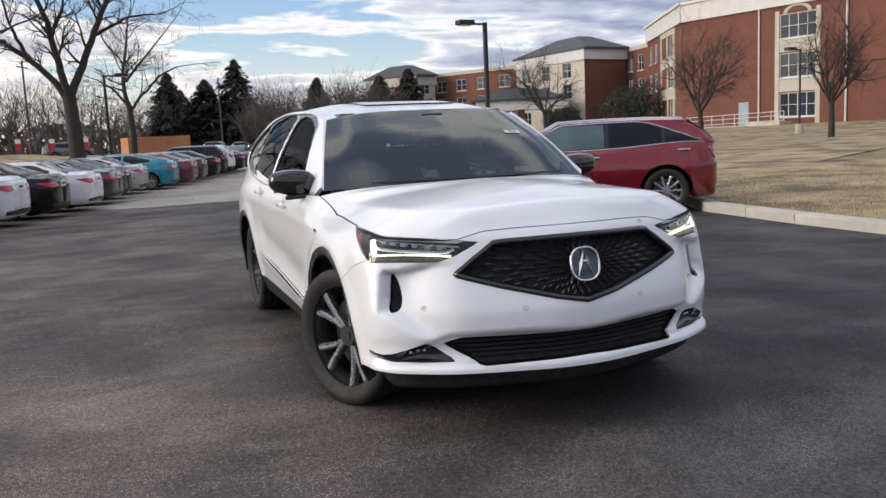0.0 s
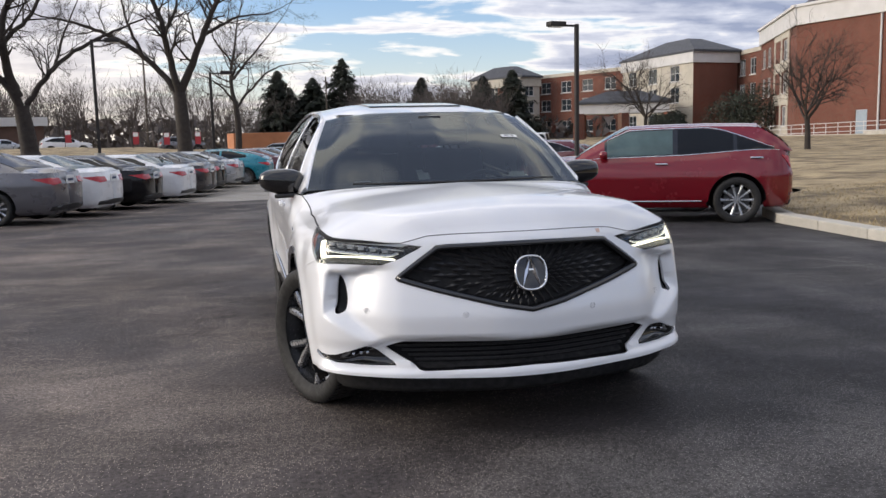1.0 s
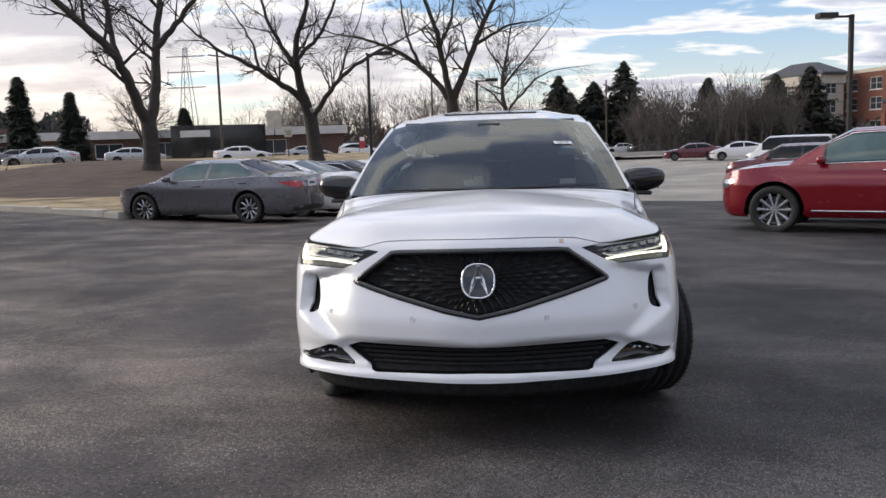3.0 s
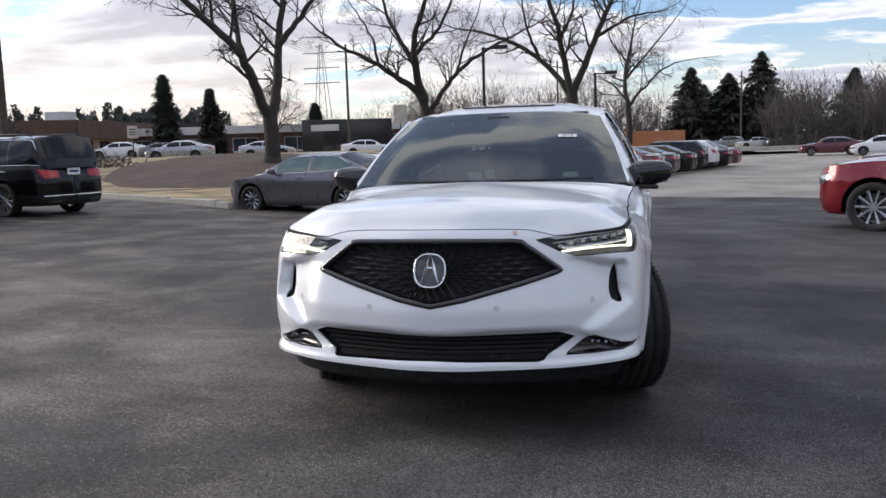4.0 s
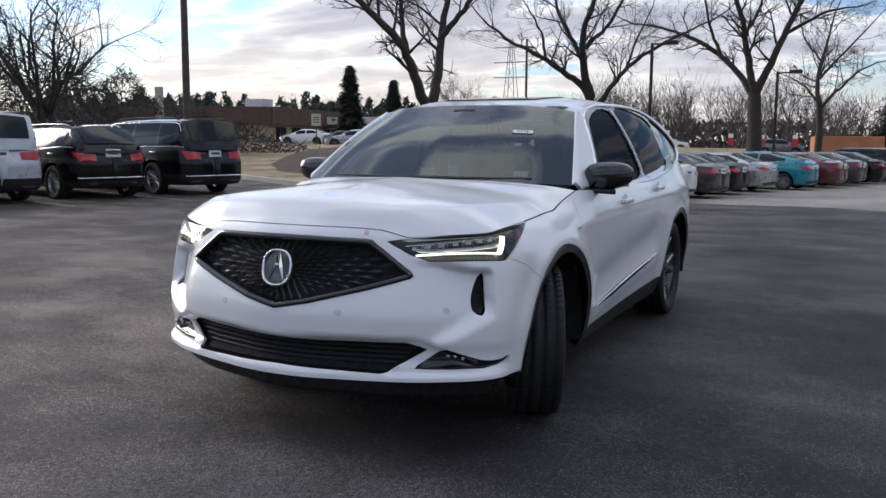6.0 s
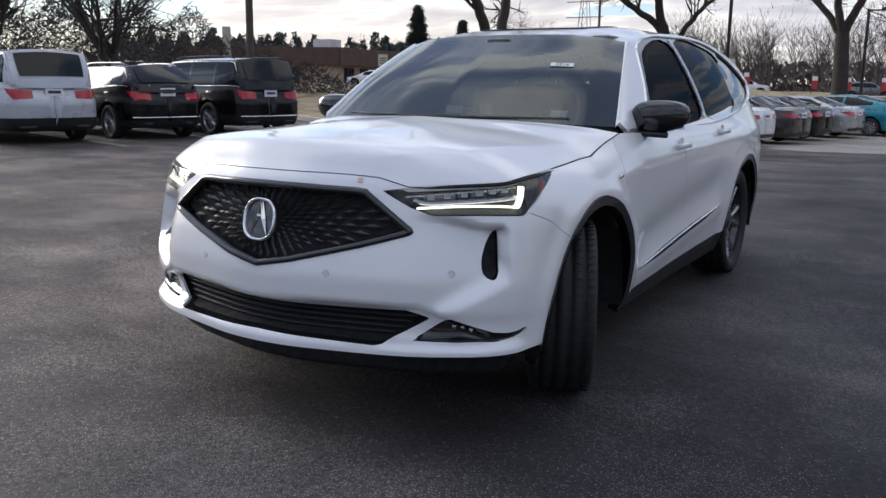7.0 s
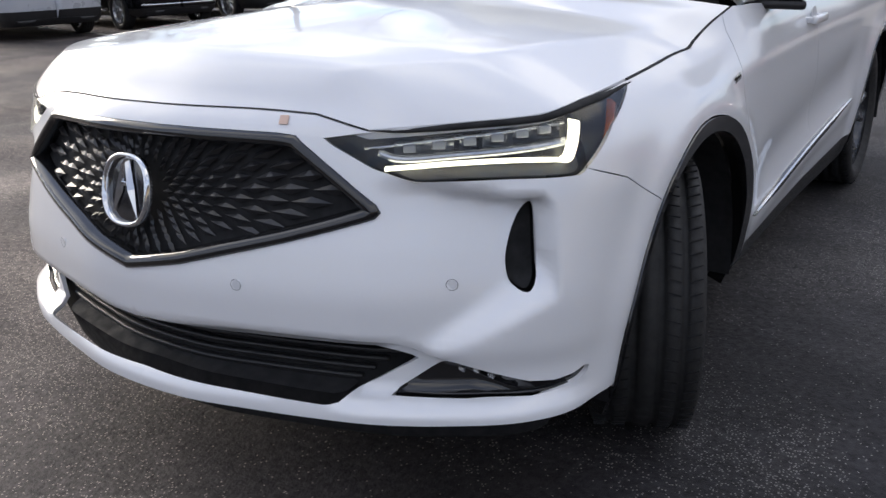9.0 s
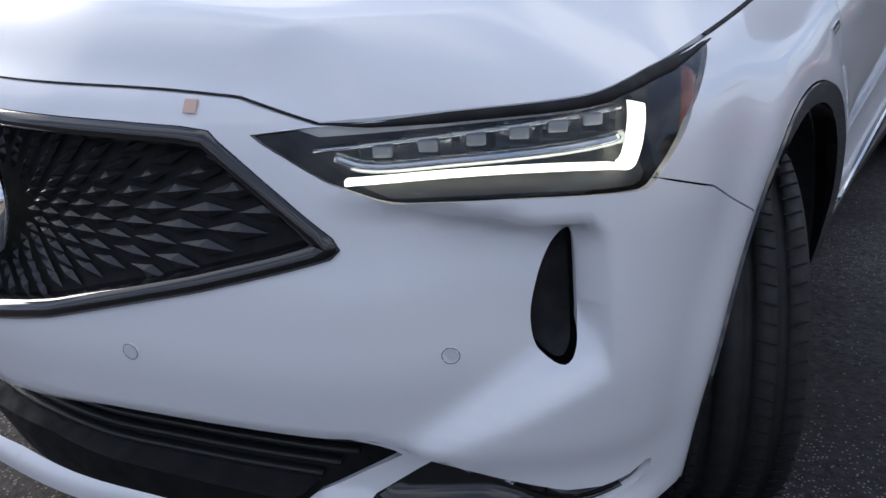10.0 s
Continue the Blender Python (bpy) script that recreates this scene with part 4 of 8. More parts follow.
def make_wheel(parent, centre, radius, width, rim_r, spokes, mat_spoke, mat_rim, steer=0.0, flip=False, treads=False, seg=48, twin=False):
    """A wheel on the x axis, outer face to +x. Tyre with grooves, rim barrel, spokes, hub."""
    m = Matrix.Translation(centre) @ Matrix.Rotation(radians(steer), 4, "Z") @ (Matrix.Rotation(math.pi, 4, "Z") if flip else Matrix())
    w = width / 2
    wheel = from_lists("wheel", *revolve([(w * .80, rim_r), (w * .72, rim_r + .006), (w * .55, rim_r - .012), (-w * .8, rim_r - .02), (-w * .8, rim_r)], seg), mat_rim, parent, "alloy wheel with tyre", True, m)
    g = .006 if treads else .003
    prof = [(w * .78, rim_r - .004), (w * .93, rim_r + .02), (w, lerp(rim_r, radius, .5)), (w * .97, radius - .025), (w * .88, radius - .008)]
    cuts = (.62, .22, -.22, -.62)
    for c in cuts:
        prof += [(w * (c + .075), radius), (w * (c + .06), radius - g * 1.3), (w * (c - .06), radius - g * 1.3), (w * (c - .075), radius)]
    prof += [(-w * .88, radius - .008), (-w * .97, radius - .025), (-w, lerp(rim_r, radius, .5)), (-w * .93, rim_r + .02), (-w * .78, rim_r - .004)]
    from_lists("tyre", *revolve(prof, seg), rubber, wheel, "black rubber tyre", True)
    if treads:
        bm = bmesh.new()
        for k in range(72):
            a = 2 * math.pi * k / 72
            for c, sl in ((.78, .3), (.42, -.25), (-.42, .25), (-.78, -.3)):
                mm = Matrix.Rotation(a, 4, "X") @ Matrix.Translation((w * c, 0, radius - .0005)) @ Matrix.Rotation(sl, 4, "Z")
                box(bm, (0, 0, 0), (w * .24, .0028, .004), 0, mm)
        tagged(part("tread_pattern", bm, void_black, wheel, "tread sipes"), kind="stuff")
    # spokes
    n = spokes
    for k in range(n):
        a = 2 * math.pi * k / n
        for b in ((-1, 1) if twin else (0,)):
            wr, wo = (.026, .042) if twin else (.030, .045)
            spread = b * .25 if twin else 0
            x0, x1 = w * .50, w * .66
            rows = []
            for t in (0, .35, .7, 1):
                r = lerp(.05, rim_r - .004, t)
                ang = a + spread * (.25 + .75 * t)
                hw = lerp(wr, wo, t) / 2
                x = lerp(x0, x1, t ** 1.5)
                cx, cy = r * math.cos(ang), r * math.sin(ang)
                tx, ty = -math.sin(ang), math.cos(ang)
                rows.append([(x - .035, cx - tx * hw * 1.1, cy - ty * hw * 1.1), (x - .006, cx - tx * hw, cy - ty * hw), (x + .004, cx - tx * hw * .45, cy - ty * hw * .45),
                             (x + .004, cx + tx * hw * .45, cy + ty * hw * .45), (x - .006, cx + tx * hw, cy + ty * hw), (x - .035, cx + tx * hw * 1.1, cy + ty * hw * 1.1)])
            vs = [p for r_ in rows for p in r_]
            fs = [(i * 6 + j, i * 6 + j + 1, i * 6 + j + 7, i * 6 + j + 6) for i in range(3) for j in range(5)]
            from_lists("spoke", vs, fs, mat_spoke, wheel)
    bm = bmesh.new()
    rod(bm, (w * .30, 0, 0), (w * .62, 0, 0), .07, .055, 20)
    rod(bm, (w * .60, 0, 0), (w * .66, 0, 0), .032, .030, 16)
    part("hub", bm, mat_rim, wheel)
    bm = bmesh.new()
    rod(bm, (-w * .2, 0, 0), (-w * .1, 0, 0), rim_r * .78, rim_r * .78, 28)
    part("brake_disc", bm, material("brake_steel", (.10, .10, .105), .4, .7, vary=.15), wheel, "brake disc")
    return wheel


WHEEL_R = .370
for sg in (1, -1):
    for y, st in ((.958, 24), (3.853, 0)):
        make_wheel(suv, (sg * (.838 if y < 2 else .818), y, WHEEL_R + .02), WHEEL_R, .272, .274, 5, machined, dark_alloy, st, sg < 0, True, 64, True)


def build_underside():
    bm = bmesh.new()
    box(bm, (0, 2.5, .40), (1.06, 4.7, .30), .05)
    part("underbody", bm, void_black, suv, "dark underbody")
    for sg in (1, -1):
        for s, y in ((1.70, .958), (4.59, 3.853)):
            vs, fs = [], []
            for k in range(25):
                a = math.pi * (-.05 + 1.10 * k / 24)
                for x in (.95, .55):
                    vs.append((sg * x, y + .475 * math.cos(a), .37 + .475 * math.sin(a)))
            fs = [(2 * k, 2 * k + 1, 2 * k + 3, 2 * k + 2) for k in range(24)]
            vs.append((sg * .55, y, .36))
            fs += [(2 * k + 1, len(vs) - 1, 2 * k + 3) for k in range(24)]
            from_lists("wheel_well", vs, fs, void_black, suv, "dark wheel arch liner", True)
    # dark shell behind the panel gaps
    rows = []
    for z in (.27, .35, .5, .65, .8, .93):
        rows.append([wall(s, z, -.075) for s in [k * .05 for k in range(int(1.05 / .05) + 1)]])
    rows = [[(-x, y, z) for x, y, z in r[:0:-1]] + list(r) for r in rows]
    loft("front_carrier", rows, void_black, suv, "dark crash structure")
    for sg in ("right", "left"):
        loft("door_inner", [[wall(s, z, -.055) for s in [2.3 + .1 * k for k in range(18)]] for z in (.3, .5, .8, 1.0, 1.08)], void_black, suv, "inner door panel", mirror="left" if sg == "left" else None)
        loft("fender_inner", [[wall(s, z, -.04) for s in [1.15 + .05 * k for k in range(24)]] for z in (.86, .9, .95, .985)], void_black, suv, "inner fender", mirror="left" if sg == "left" else None)
        loft("hinge_inner", [[wall(s, z, -.04) for s in [2.0 + .05 * k for k in range(8)]] for z in (.75, .85, .95, 1.0, 1.08)], void_black, suv, "inner hinge pillar", mirror="left" if sg == "left" else None)
    # tray below hood and windscreen
    bm = bmesh.new()
    box(bm, (0, .75, .93), (1.5, .95, .04), .01)
    part("engine_cover", bm, void_black, suv, "dark engine cover")


build_underside()


def build_fittings():
    for sg in (1, -1):
        # door mirror: rounded shell on a stalk
        prof = []
        bm = bmesh.new()
        bmesh.ops.create_uvsphere(bm, u_segments=28, v_segments=16, radius=1.0)
        for v in bm.verts:
            x, y, z = v.co
            p = abs(x) ** .75 * (1 if x > 0 else -1), abs(y) ** .8 * (1 if y > 0 else -1), abs(z) ** .7 * (1 if z > 0 else -1)
            taper = lerp(1.0, .74, (p[0] + 1) / 2)
            y_ = p[1] * (.075 if p[1] < 0 else .035)
            v.co = (sg * (.990 + p[0] * .140), 1.735 + y_ + .028 * (p[0] + 1) / 2, 1.182 + p[2] * .092 * taper + .012 * p[0])
        if sg < 0:
            bmesh.ops.reverse_faces(bm, faces=bm.faces)
        mir = part("door_mirror", bm, gloss_black, suv, "gloss black door mirror", True)
        bm = bmesh.new()
        box(bm, (0, 0, 0), (.185, .085, .028), .012, pose(sg * .945, 1.725, 1.098, 0, sg * 3, sg * 18))
        part("mirror_foot", bm, satin_black, mir)
        bm = bmesh.new()
        box(bm, (sg * 1.005, 1.782, 1.18), (.19, .006, .12), .002)
        part("mirror_glass", bm, chrome, mir, "mirror glass")
        ribbon("mirror_trim", [(.86, 1.45), (.90, 1.62), (.915, 1.72)], lambda u, v, o: (sg * (u + o), v, 1.125), .03, .01, gloss_black, mir)
        # door handles
        for y, z in ((2.263, 1.012), (3.203, 1.052)):
            s = y + .735
            bm = bmesh.new()
            p = Vector(wall(s, z, .028))
            box(bm, (0, 0, 0), (.022, .20, .030), .010, Matrix.Translation((sg * p.x, p.y, p.z)))
            for dy in (-.085, .085):
                box(bm, (-sg * .018, dy, 0), (.03, .022, .022), .005, Matrix.Translation((sg * p.x, p.y, p.z)))
            h = part("door_handle", bm, pearl, suv, "white door handle", True)
            # flat disc behind the grip; the hollow's shade is only its greyer colour
            bm = bmesh.new()
            rod(bm, (0, 0, 0), (.004, 0, 0), .044, .046, 20)
            q = Vector(wall(s, z - .002, .001))
            part("handle_cup_shade", bm, material("cup_shade", (.62, .62, .64), .35, coat=.8, vary=.02), h, "greyer disc painted as the shade of the finger recess", m=Matrix.Translation((sg * q.x - (0 if sg > 0 else .004), q.y, q.z)))
    # wipers lie along the screen base
    for x0, x1 in ((-.60, .05), (.02, .66)):
        bm = bmesh.new()
        f = lambda x: 1.262 + .30 * x * x
        sweep(bm, [(lerp(x0, x1, k / 8), f(lerp(x0, x1, k / 8)) + .005, 1.168) for k in range(9)], .009)
        part("wiper", bm, satin_black, suv, "black wiper blade")
    # cabin: dash, wheel, seats, mirror, papers
    bm = bmesh.new()
    box(bm, (0, 1.72, 1.02), (1.44, .56, .20), .07)
    box(bm, (0, 1.50, 1.075), (1.30, .34, .05), .02)
    part("dashboard", bm, leather, suv, "dark dashboard", True)
    vs, fs = [], []
    c, ax = Vector((.38, 2.02, 1.03)), Matrix.Rotation(radians(-64), 3, "X")
    for k in range(36):
        a = 2 * math.pi * k / 36
        for j in range(8):
            b = 2 * math.pi * j / 8
            r = .182 + .016 * math.cos(b)
            p = c + ax @ Vector((r * math.cos(a), r * math.sin(a), .016 * math.sin(b)))
            vs.append(tuple(p))
    fs = [(k * 8 + j, k * 8 + (j + 1) % 8, (k + 1) % 36 * 8 + (j + 1) % 8, (k + 1) % 36 * 8 + j) for k in range(36) for j in range(8)]
    stw = from_lists("steering_wheel", vs, fs, leather, suv, "dark leather steering wheel", True)
    bm = bmesh.new()
    for a in (0, 180, 270):
        d = ax @ Vector((math.cos(radians(a)), math.sin(radians(a)), 0))
        rod(bm, c, c + d * .18, .022, .015, 8)
    rod(bm, c - ax @ Vector((0, 0, .04)), c + ax @ Vector((0, 0, .02)), .07, .06, 20)
    part("wheel_spokes", bm, leather, stw)
    for x, y, bench in ((.40, 2.50, 0), (-.40, 2.50, 0), (.36, 3.35, 0), (-.36, 3.35, 0)):
        bm = bmesh.new()
        box(bm, (x, y, .72), (.50, .52, .16), .06)
        st = part("seat", bm, seat_cloth, suv, "dark leather seat", True)
        bm = bmesh.new()
        box(bm, (0, 0, .32), (.47, .14, .64), .06, Matrix.Translation((x, y + .22, .72)) @ Matrix.Rotation(radians(-14), 4, "X"))
        part("seat_back", bm, seat_cloth, st, "", True)
        bm = bmesh.new()
        box(bm, (0, 0, 0), (.27, .11, .19), .045, Matrix.Translation((x, y + .40, 1.46)) @ Matrix.Rotation(radians(-10), 4, "X"))
        rod(bm, (x - .06, y + .39, 1.28), (x - .06, y + .40, 1.44), .007)
        rod(bm, (x + .06, y + .39, 1.28), (x + .06, y + .40, 1.44), .007)
        part("head_rest", bm, seat_cloth, st, "", True)
    bm = bmesh.new()
    box(bm, (0, 2.02, 1.50), (.25, .03, .07), .012)
    box(bm, (0, 1.99, 1.55), (.16, .16, .05), .02)
    part("cabin_mirror", bm, satin_black, suv, "rear-view mirror and camera pod", True)
    bm = bmesh.new()
    box(bm, (0, 3.2, 1.585), (1.16, 2.2, .02), .005)
    part("headliner", bm, material("headliner_grey", (.16, .165, .165), .9, vary=.08), suv, "grey headliner")
    bm = bmesh.new()
    box(bm, (0, 2.9, .55), (1.5, 3.2, .06), .01)
    part("cabin_floor", bm, void_black, suv, "dark cabin floor")
    # papers lying on the dash and seats, stock label at the screen's upper corner
    for x, y, z, w, h, rz in ((-.52, 1.47, 1.115, .10, .07, 8), (-.10, 1.62, 1.13, .09, .09, 25), (.50, 1.60, 1.13, .10, .08, -12), (-.05, 1.9, 1.13, .07, .10, 40)):
        bm = bmesh.new()
        box(bm, (0, 0, h / 2), (w, .003, h), .0005, Matrix.Translation((x, y, z)) @ Matrix.Rotation(radians(rz), 4, "Z") @ Matrix.Rotation(radians(-25), 4, "X"))
        part("paper_card", bm, paper, suv, "white paper card")
    # label lies on the glass
    g0, g1, g2 = (Vector(WINDSCREEN[j][i]) for j, i in ((15, 42), (15, 43), (16, 42)))
    ax = (g1 - g0).normalized()
    up = ax.cross(g2 - g0).normalized()
    ay = up.cross(ax)
    c = g0 + up * .004
    lab = Matrix(((ax.x, ay.x, up.x, c.x), (ax.y, ay.y, up.y, c.y), (ax.z, ay.z, up.z, c.z), (0, 0, 0, 1)))
    bm = bmesh.new()
    box(bm, (0, 0, 0), (.118, .036, .001), 0, lab)
    lb = part("stock_label", bm, paper, suv, "white paper stock label")
    cu = bpy.data.curves.new("label_text", "FONT")
    cu.body, cu.size, cu.align_x, cu.align_y, cu.extrude = "5516", .036, "CENTER", "CENTER", .0003
    tx = new("label_text", cu)
    tx.data.materials.append(ink)
    tx.parent, tx.matrix_world = lb, lab @ Matrix.Translation((0, 0, .0012))


build_fittings()

# ---- ground, pavements, grass ----
def speckle_asphalt(name, base, light, stone, patch_scale, sealed=False):
    """Asphalt: broad tone patches, worn streaks, pale stone chips in the binder."""
    m = material(name, base, 0.74, vary=0.30, scale=0.30, fine=0.55, fine_scale=42, bump=0.005, bump_scale=90, second=light, second_at=(0.44, 0.70), second_scale=patch_scale, spec=0.28)
    nt = m.node_tree
    b = nt.nodes["Principled BSDF"]
    old = b.inputs["Base Color"].links[0].from_socket
    vo = nt.nodes.new("ShaderNodeTexVoronoi")
    vo.inputs["Scale"].default_value = 120
    vo.inputs["Randomness"].default_value = 1.0
    co = next(n for n in nt.nodes if n.type == "TEX_COORD")
    nt.links.new(co.outputs["Object"], vo.inputs["Vector"])
    ra = nt.nodes.new("ShaderNodeMapRange")
    for i, v in enumerate((0.39, 0.22, 0.0, 1.0)):
        ra.inputs[i + 1].default_value = v
    nt.links.new(vo.outputs["Distance"], ra.inputs[0])
    # only some cells carry a chip, denser in worn patches
    no = nt.nodes.new("ShaderNodeTexNoise")
    no.inputs["Scale"].default_value, no.inputs["Detail"].default_value = 0.9, 6
    nt.links.new(co.outputs["Object"], no.inputs["Vector"])
    sep = nt.nodes.new("ShaderNodeSeparateColor")
    nt.links.new(vo.outputs["Color"], sep.inputs[0])
    lt = nt.nodes.new("ShaderNodeMath")
    lt.operation = "LESS_THAN"
    sc = nt.nodes.new("ShaderNodeMapRange")
    for i, v in enumerate((0.42, 0.64, 0.05, 0.82)):
        sc.inputs[i + 1].default_value = v
    nt.links.new(no.outputs["Fac"], sc.inputs[0])
    nt.links.new(sep.outputs[0], lt.inputs[0])
    nt.links.new(sc.outputs[0], lt.inputs[1])
    mul = nt.nodes.new("ShaderNodeMath")
    mul.operation = "MULTIPLY"
    nt.links.new(ra.outputs[0], mul.inputs[0])
    nt.links.new(lt.outputs[0], mul.inputs[1])
    mx = nt.nodes.new("ShaderNodeMix")
    mx.data_type = "RGBA"
    nt.links.new(mul.outputs[0], mx.inputs["Factor"])
    nt.links.new(old, mx.inputs["A"])
    mx.inputs["B"].default_value = (*stone, 1)
    last = mx.outputs["Result"]
    if sealed:
        # the drive lane was sealed anew; towards the parked row the older coat is worn paler and browner
        sp = nt.nodes.new("ShaderNodeSeparateXYZ")
        nt.links.new(co.outputs["Object"], sp.inputs[0])
        wob = nt.nodes.new("ShaderNodeTexNoise")
        wob.inputs["Scale"].default_value, wob.inputs["Detail"].default_value = .45, 7
        nt.links.new(co.outputs["Object"], wob.inputs["Vector"])
        ad = nt.nodes.new("ShaderNodeMath")
        ad.operation = "MULTIPLY_ADD"
        ad.inputs[1].default_value = 5.0
        nt.links.new(wob.outputs["Fac"], ad.inputs[0]), nt.links.new(sp.outputs[0], ad.inputs[2])
        rg = nt.nodes.new("ShaderNodeMapRange")
        rg.interpolation_type = "SMOOTHSTEP"
        for i, v in enumerate((1.0, 3.6, 0.0, 1.0)):
            rg.inputs[i + 1].default_value = v
        nt.links.new(ad.outputs[0], rg.inputs[0])
        tone = nt.nodes.new("ShaderNodeMix")
        tone.data_type = "RGBA"
        tone.inputs["A"].default_value, tone.inputs["B"].default_value = (1.62, 1.40, 1.24, 1), (.76, .745, .75, 1)
        nt.links.new(rg.outputs[0], tone.inputs["Factor"])
        pr = nt.nodes.new("ShaderNodeMix")
        pr.data_type, pr.blend_type = "RGBA", "MULTIPLY"
        pr.inputs["Factor"].default_value = 1.0
        nt.links.new(last, pr.inputs["A"]), nt.links.new(tone.outputs["Result"], pr.inputs["B"])
        last = pr.outputs["Result"]
        # sweeping wear streaks along the drive
        sm, sn, sr = nt.nodes.new("ShaderNodeMapping"), nt.nodes.new("ShaderNodeTexNoise"), nt.nodes.new("ShaderNodeMapRange")
        sm.inputs["Rotation"].default_value, sm.inputs["Scale"].default_value = (0, 0, radians(-24)), (.5, 1.15, 1)
        sn.inputs["Scale"].default_value, sn.inputs["Detail"].default_value, sn.inputs["Roughness"].default_value, sn.inputs["Distortion"].default_value = 1.0, 9, .68, .8
        nt.links.new(co.outputs["Object"], sm.inputs[0]), nt.links.new(sm.outputs[0], sn.inputs["Vector"])
        for i, v in enumerate((.40, .66, .74, 1.45)):
            sr.inputs[i + 1].default_value = v
        nt.links.new(sn.outputs["Fac"], sr.inputs[0])
        cc = nt.nodes.new("ShaderNodeCombineColor")
        for i in range(3):
            nt.links.new(sr.outputs[0], cc.inputs[i])
        ps = nt.nodes.new("ShaderNodeMix")
        ps.data_type, ps.blend_type = "RGBA", "MULTIPLY"
        ps.inputs["Factor"].default_value = 1.0
        nt.links.new(last, ps.inputs["A"]), nt.links.new(cc.outputs[0], ps.inputs["B"])
        last = ps.outputs["Result"]
    nt.links.new(last, b.inputs["Base Color"])
    return m


asphalt = speckle_asphalt("sealed_asphalt", (0.034, 0.033, 0.036), (0.088, 0.083, 0.080), (0.30, 0.29, 0.275), 0.45, True)
old_asphalt = speckle_asphalt("old_asphalt", (0.33, 0.30, 0.26), (0.23, 0.21, 0.185), (0.40, 0.37, 0.33), 0.5)
road_mat = material("road_grey", (0.16, 0.155, 0.15), 0.85, vary=0.2, scale=0.3, fine=0.2, fine_scale=30)
straw = material("dormant_turf", (0.37, 0.285, 0.165), 0.95, vary=0.30, scale=0.8, fine=0.40, fine_scale=45, bump=0.03, bump_scale=28, second=(0.17, 0.125, 0.07), second_at=(0.47, 0.60), second_scale=0.7)
mulch = material("brown_mulch", (0.080, 0.050, 0.033), 0.95, vary=0.35, scale=1.2, fine=0.4, fine_scale=30, bump=0.04, bump_scale=18)
kerb_mat = material("pale_concrete", (0.50, 0.47, 0.41), 0.85, vary=0.16, scale=2.0, fine=0.14, fine_scale=60, bump=0.003, bump_scale=50, second=(0.36, 0.34, 0.30), second_at=(0.55, 0.75), second_scale=1.3)


def sheet(name, poly, mat, label, height=lambda x, y: 0.0, step=2.0, kind="structure", category=""):
    """A ground polygon, triangulated and laid on height(x, y)."""
    xs, ys = [p[0] for p in poly], [p[1] for p in poly]
    outer = resample(poly + poly[:1], step)[:-1]
    pts = []
    x = min(xs) + step / 2
    while x < max(xs):
        y = min(ys) + step / 2
        while y < max(ys):
            pts.append((x, y))
            y += step
        x += step
    V, F = tri_domain(outer, [], pts, step)
    ob = from_lists(name, [(x, y, height(x, y)) for x, y in V], [f for f, c in F], mat, None, label, True)
    return tagged(ob, "", category, "", kind)


def lot_height(x, y):
    """The lot drains away behind the parked cars and to the lawn side."""
    fall = curve([(9, 0), (11, -.045), (14, -.155), (17, -.25), (21, -.32), (30, -.36), (50, -.32), (80, -.04)], y)
    return .02 + fall * ss(-13, -4, x) + .011 * max(0, -x - 2.5) * ss(-60, -20, x) - .020 * min(5, max(0, x - 1.5))


gr = from_lists("ground", [(x, y, -.6) for x in (-2500, 2500) for y in (-2500, 2500)], [(0, 2, 3, 1)], straw, None, "open dormant ground reaching to the horizon")
tagged(gr, kind="structure")
random.seed(5)
EDGE = [(x, 22.3 + .12 * math.sin(x * 1.7) + random.uniform(-.10, .10)) for x in np.arange(-10, 34, .35).tolist()]
lot = [(-70, -60), (70, -60), (70, 22.3), (34, 22.3)] + EDGE[::-1] + [(-10, 30), (-70, 30)]
sheet("asphalt_lot", lot, asphalt, "dark sealed asphalt with pale worn streaks", lot_height, 2.5)
sheet("old_pavement", [(-14, 21.5), (34, 21.5), (34, 112), (36, 132), (-14, 132)], old_asphalt, "pale weathered asphalt of the older lot", lambda x, y: lot_height(x, y) - .012, 3.0)

# left bank: turf nose at the parked row, rising to the road
U = Vector((.28, .96)).normalized()
KL = [(-30.0, 27.5), (-22.0, 22.6), (-15.3, 18.5), (-11.6, 16.6), (-9.6, 15.6), (-9.1, 15.3), (-8.9, 15.6)] + [(-8.95 + .28 * k + .05, 15.8 + .96 * k) for k in (2, 10, 25, 45, 70)]


def verge_height(x, y):
    return min(1.15, max(.25, .28 - .018 * x))


def bank_height(x, y):
    # distance west of the row's kerb and behind the nose
    a = (Vector((x, y)) - Vector((-9.0, 15.3)))
    w = a.dot(Vector((-U.y, U.x)))
    b = a.dot(Vector((.515, .857)))
    d = min(w, b)
    return lot_height(x, y) * ss(8, 0, d) + .12 + max(.3, min(1.0, .35 - .045 * x)) * ss(.3, 15, d) + .12 * math.sin(x * .5) * math.sin(y * .37) * ss(1, 6, d)


sheet("grass_bank", KL + [(11, 90), (-40, 90), (-60, 60), (-60, 45)], straw, "dormant straw-coloured grass bank", bank_height, 1.3)
sheet("far_verge", [(-60, 45), (-60, 60), (-40, 90), (11, 90), (40, 400), (-700, 400), (-700, 45)], straw, "distant dormant verge", lambda x, y: verge_height(x, y) - .06, 12.0)
SOIL = [(-17.5, 22.2), (-14.5, 20.9), (-11.6, 20.1), (-9.4, 19.6), (-7.5, 24), (-5.2, 31), (-3.6, 37), (-12, 44), (-29, 40), (-23, 29)]


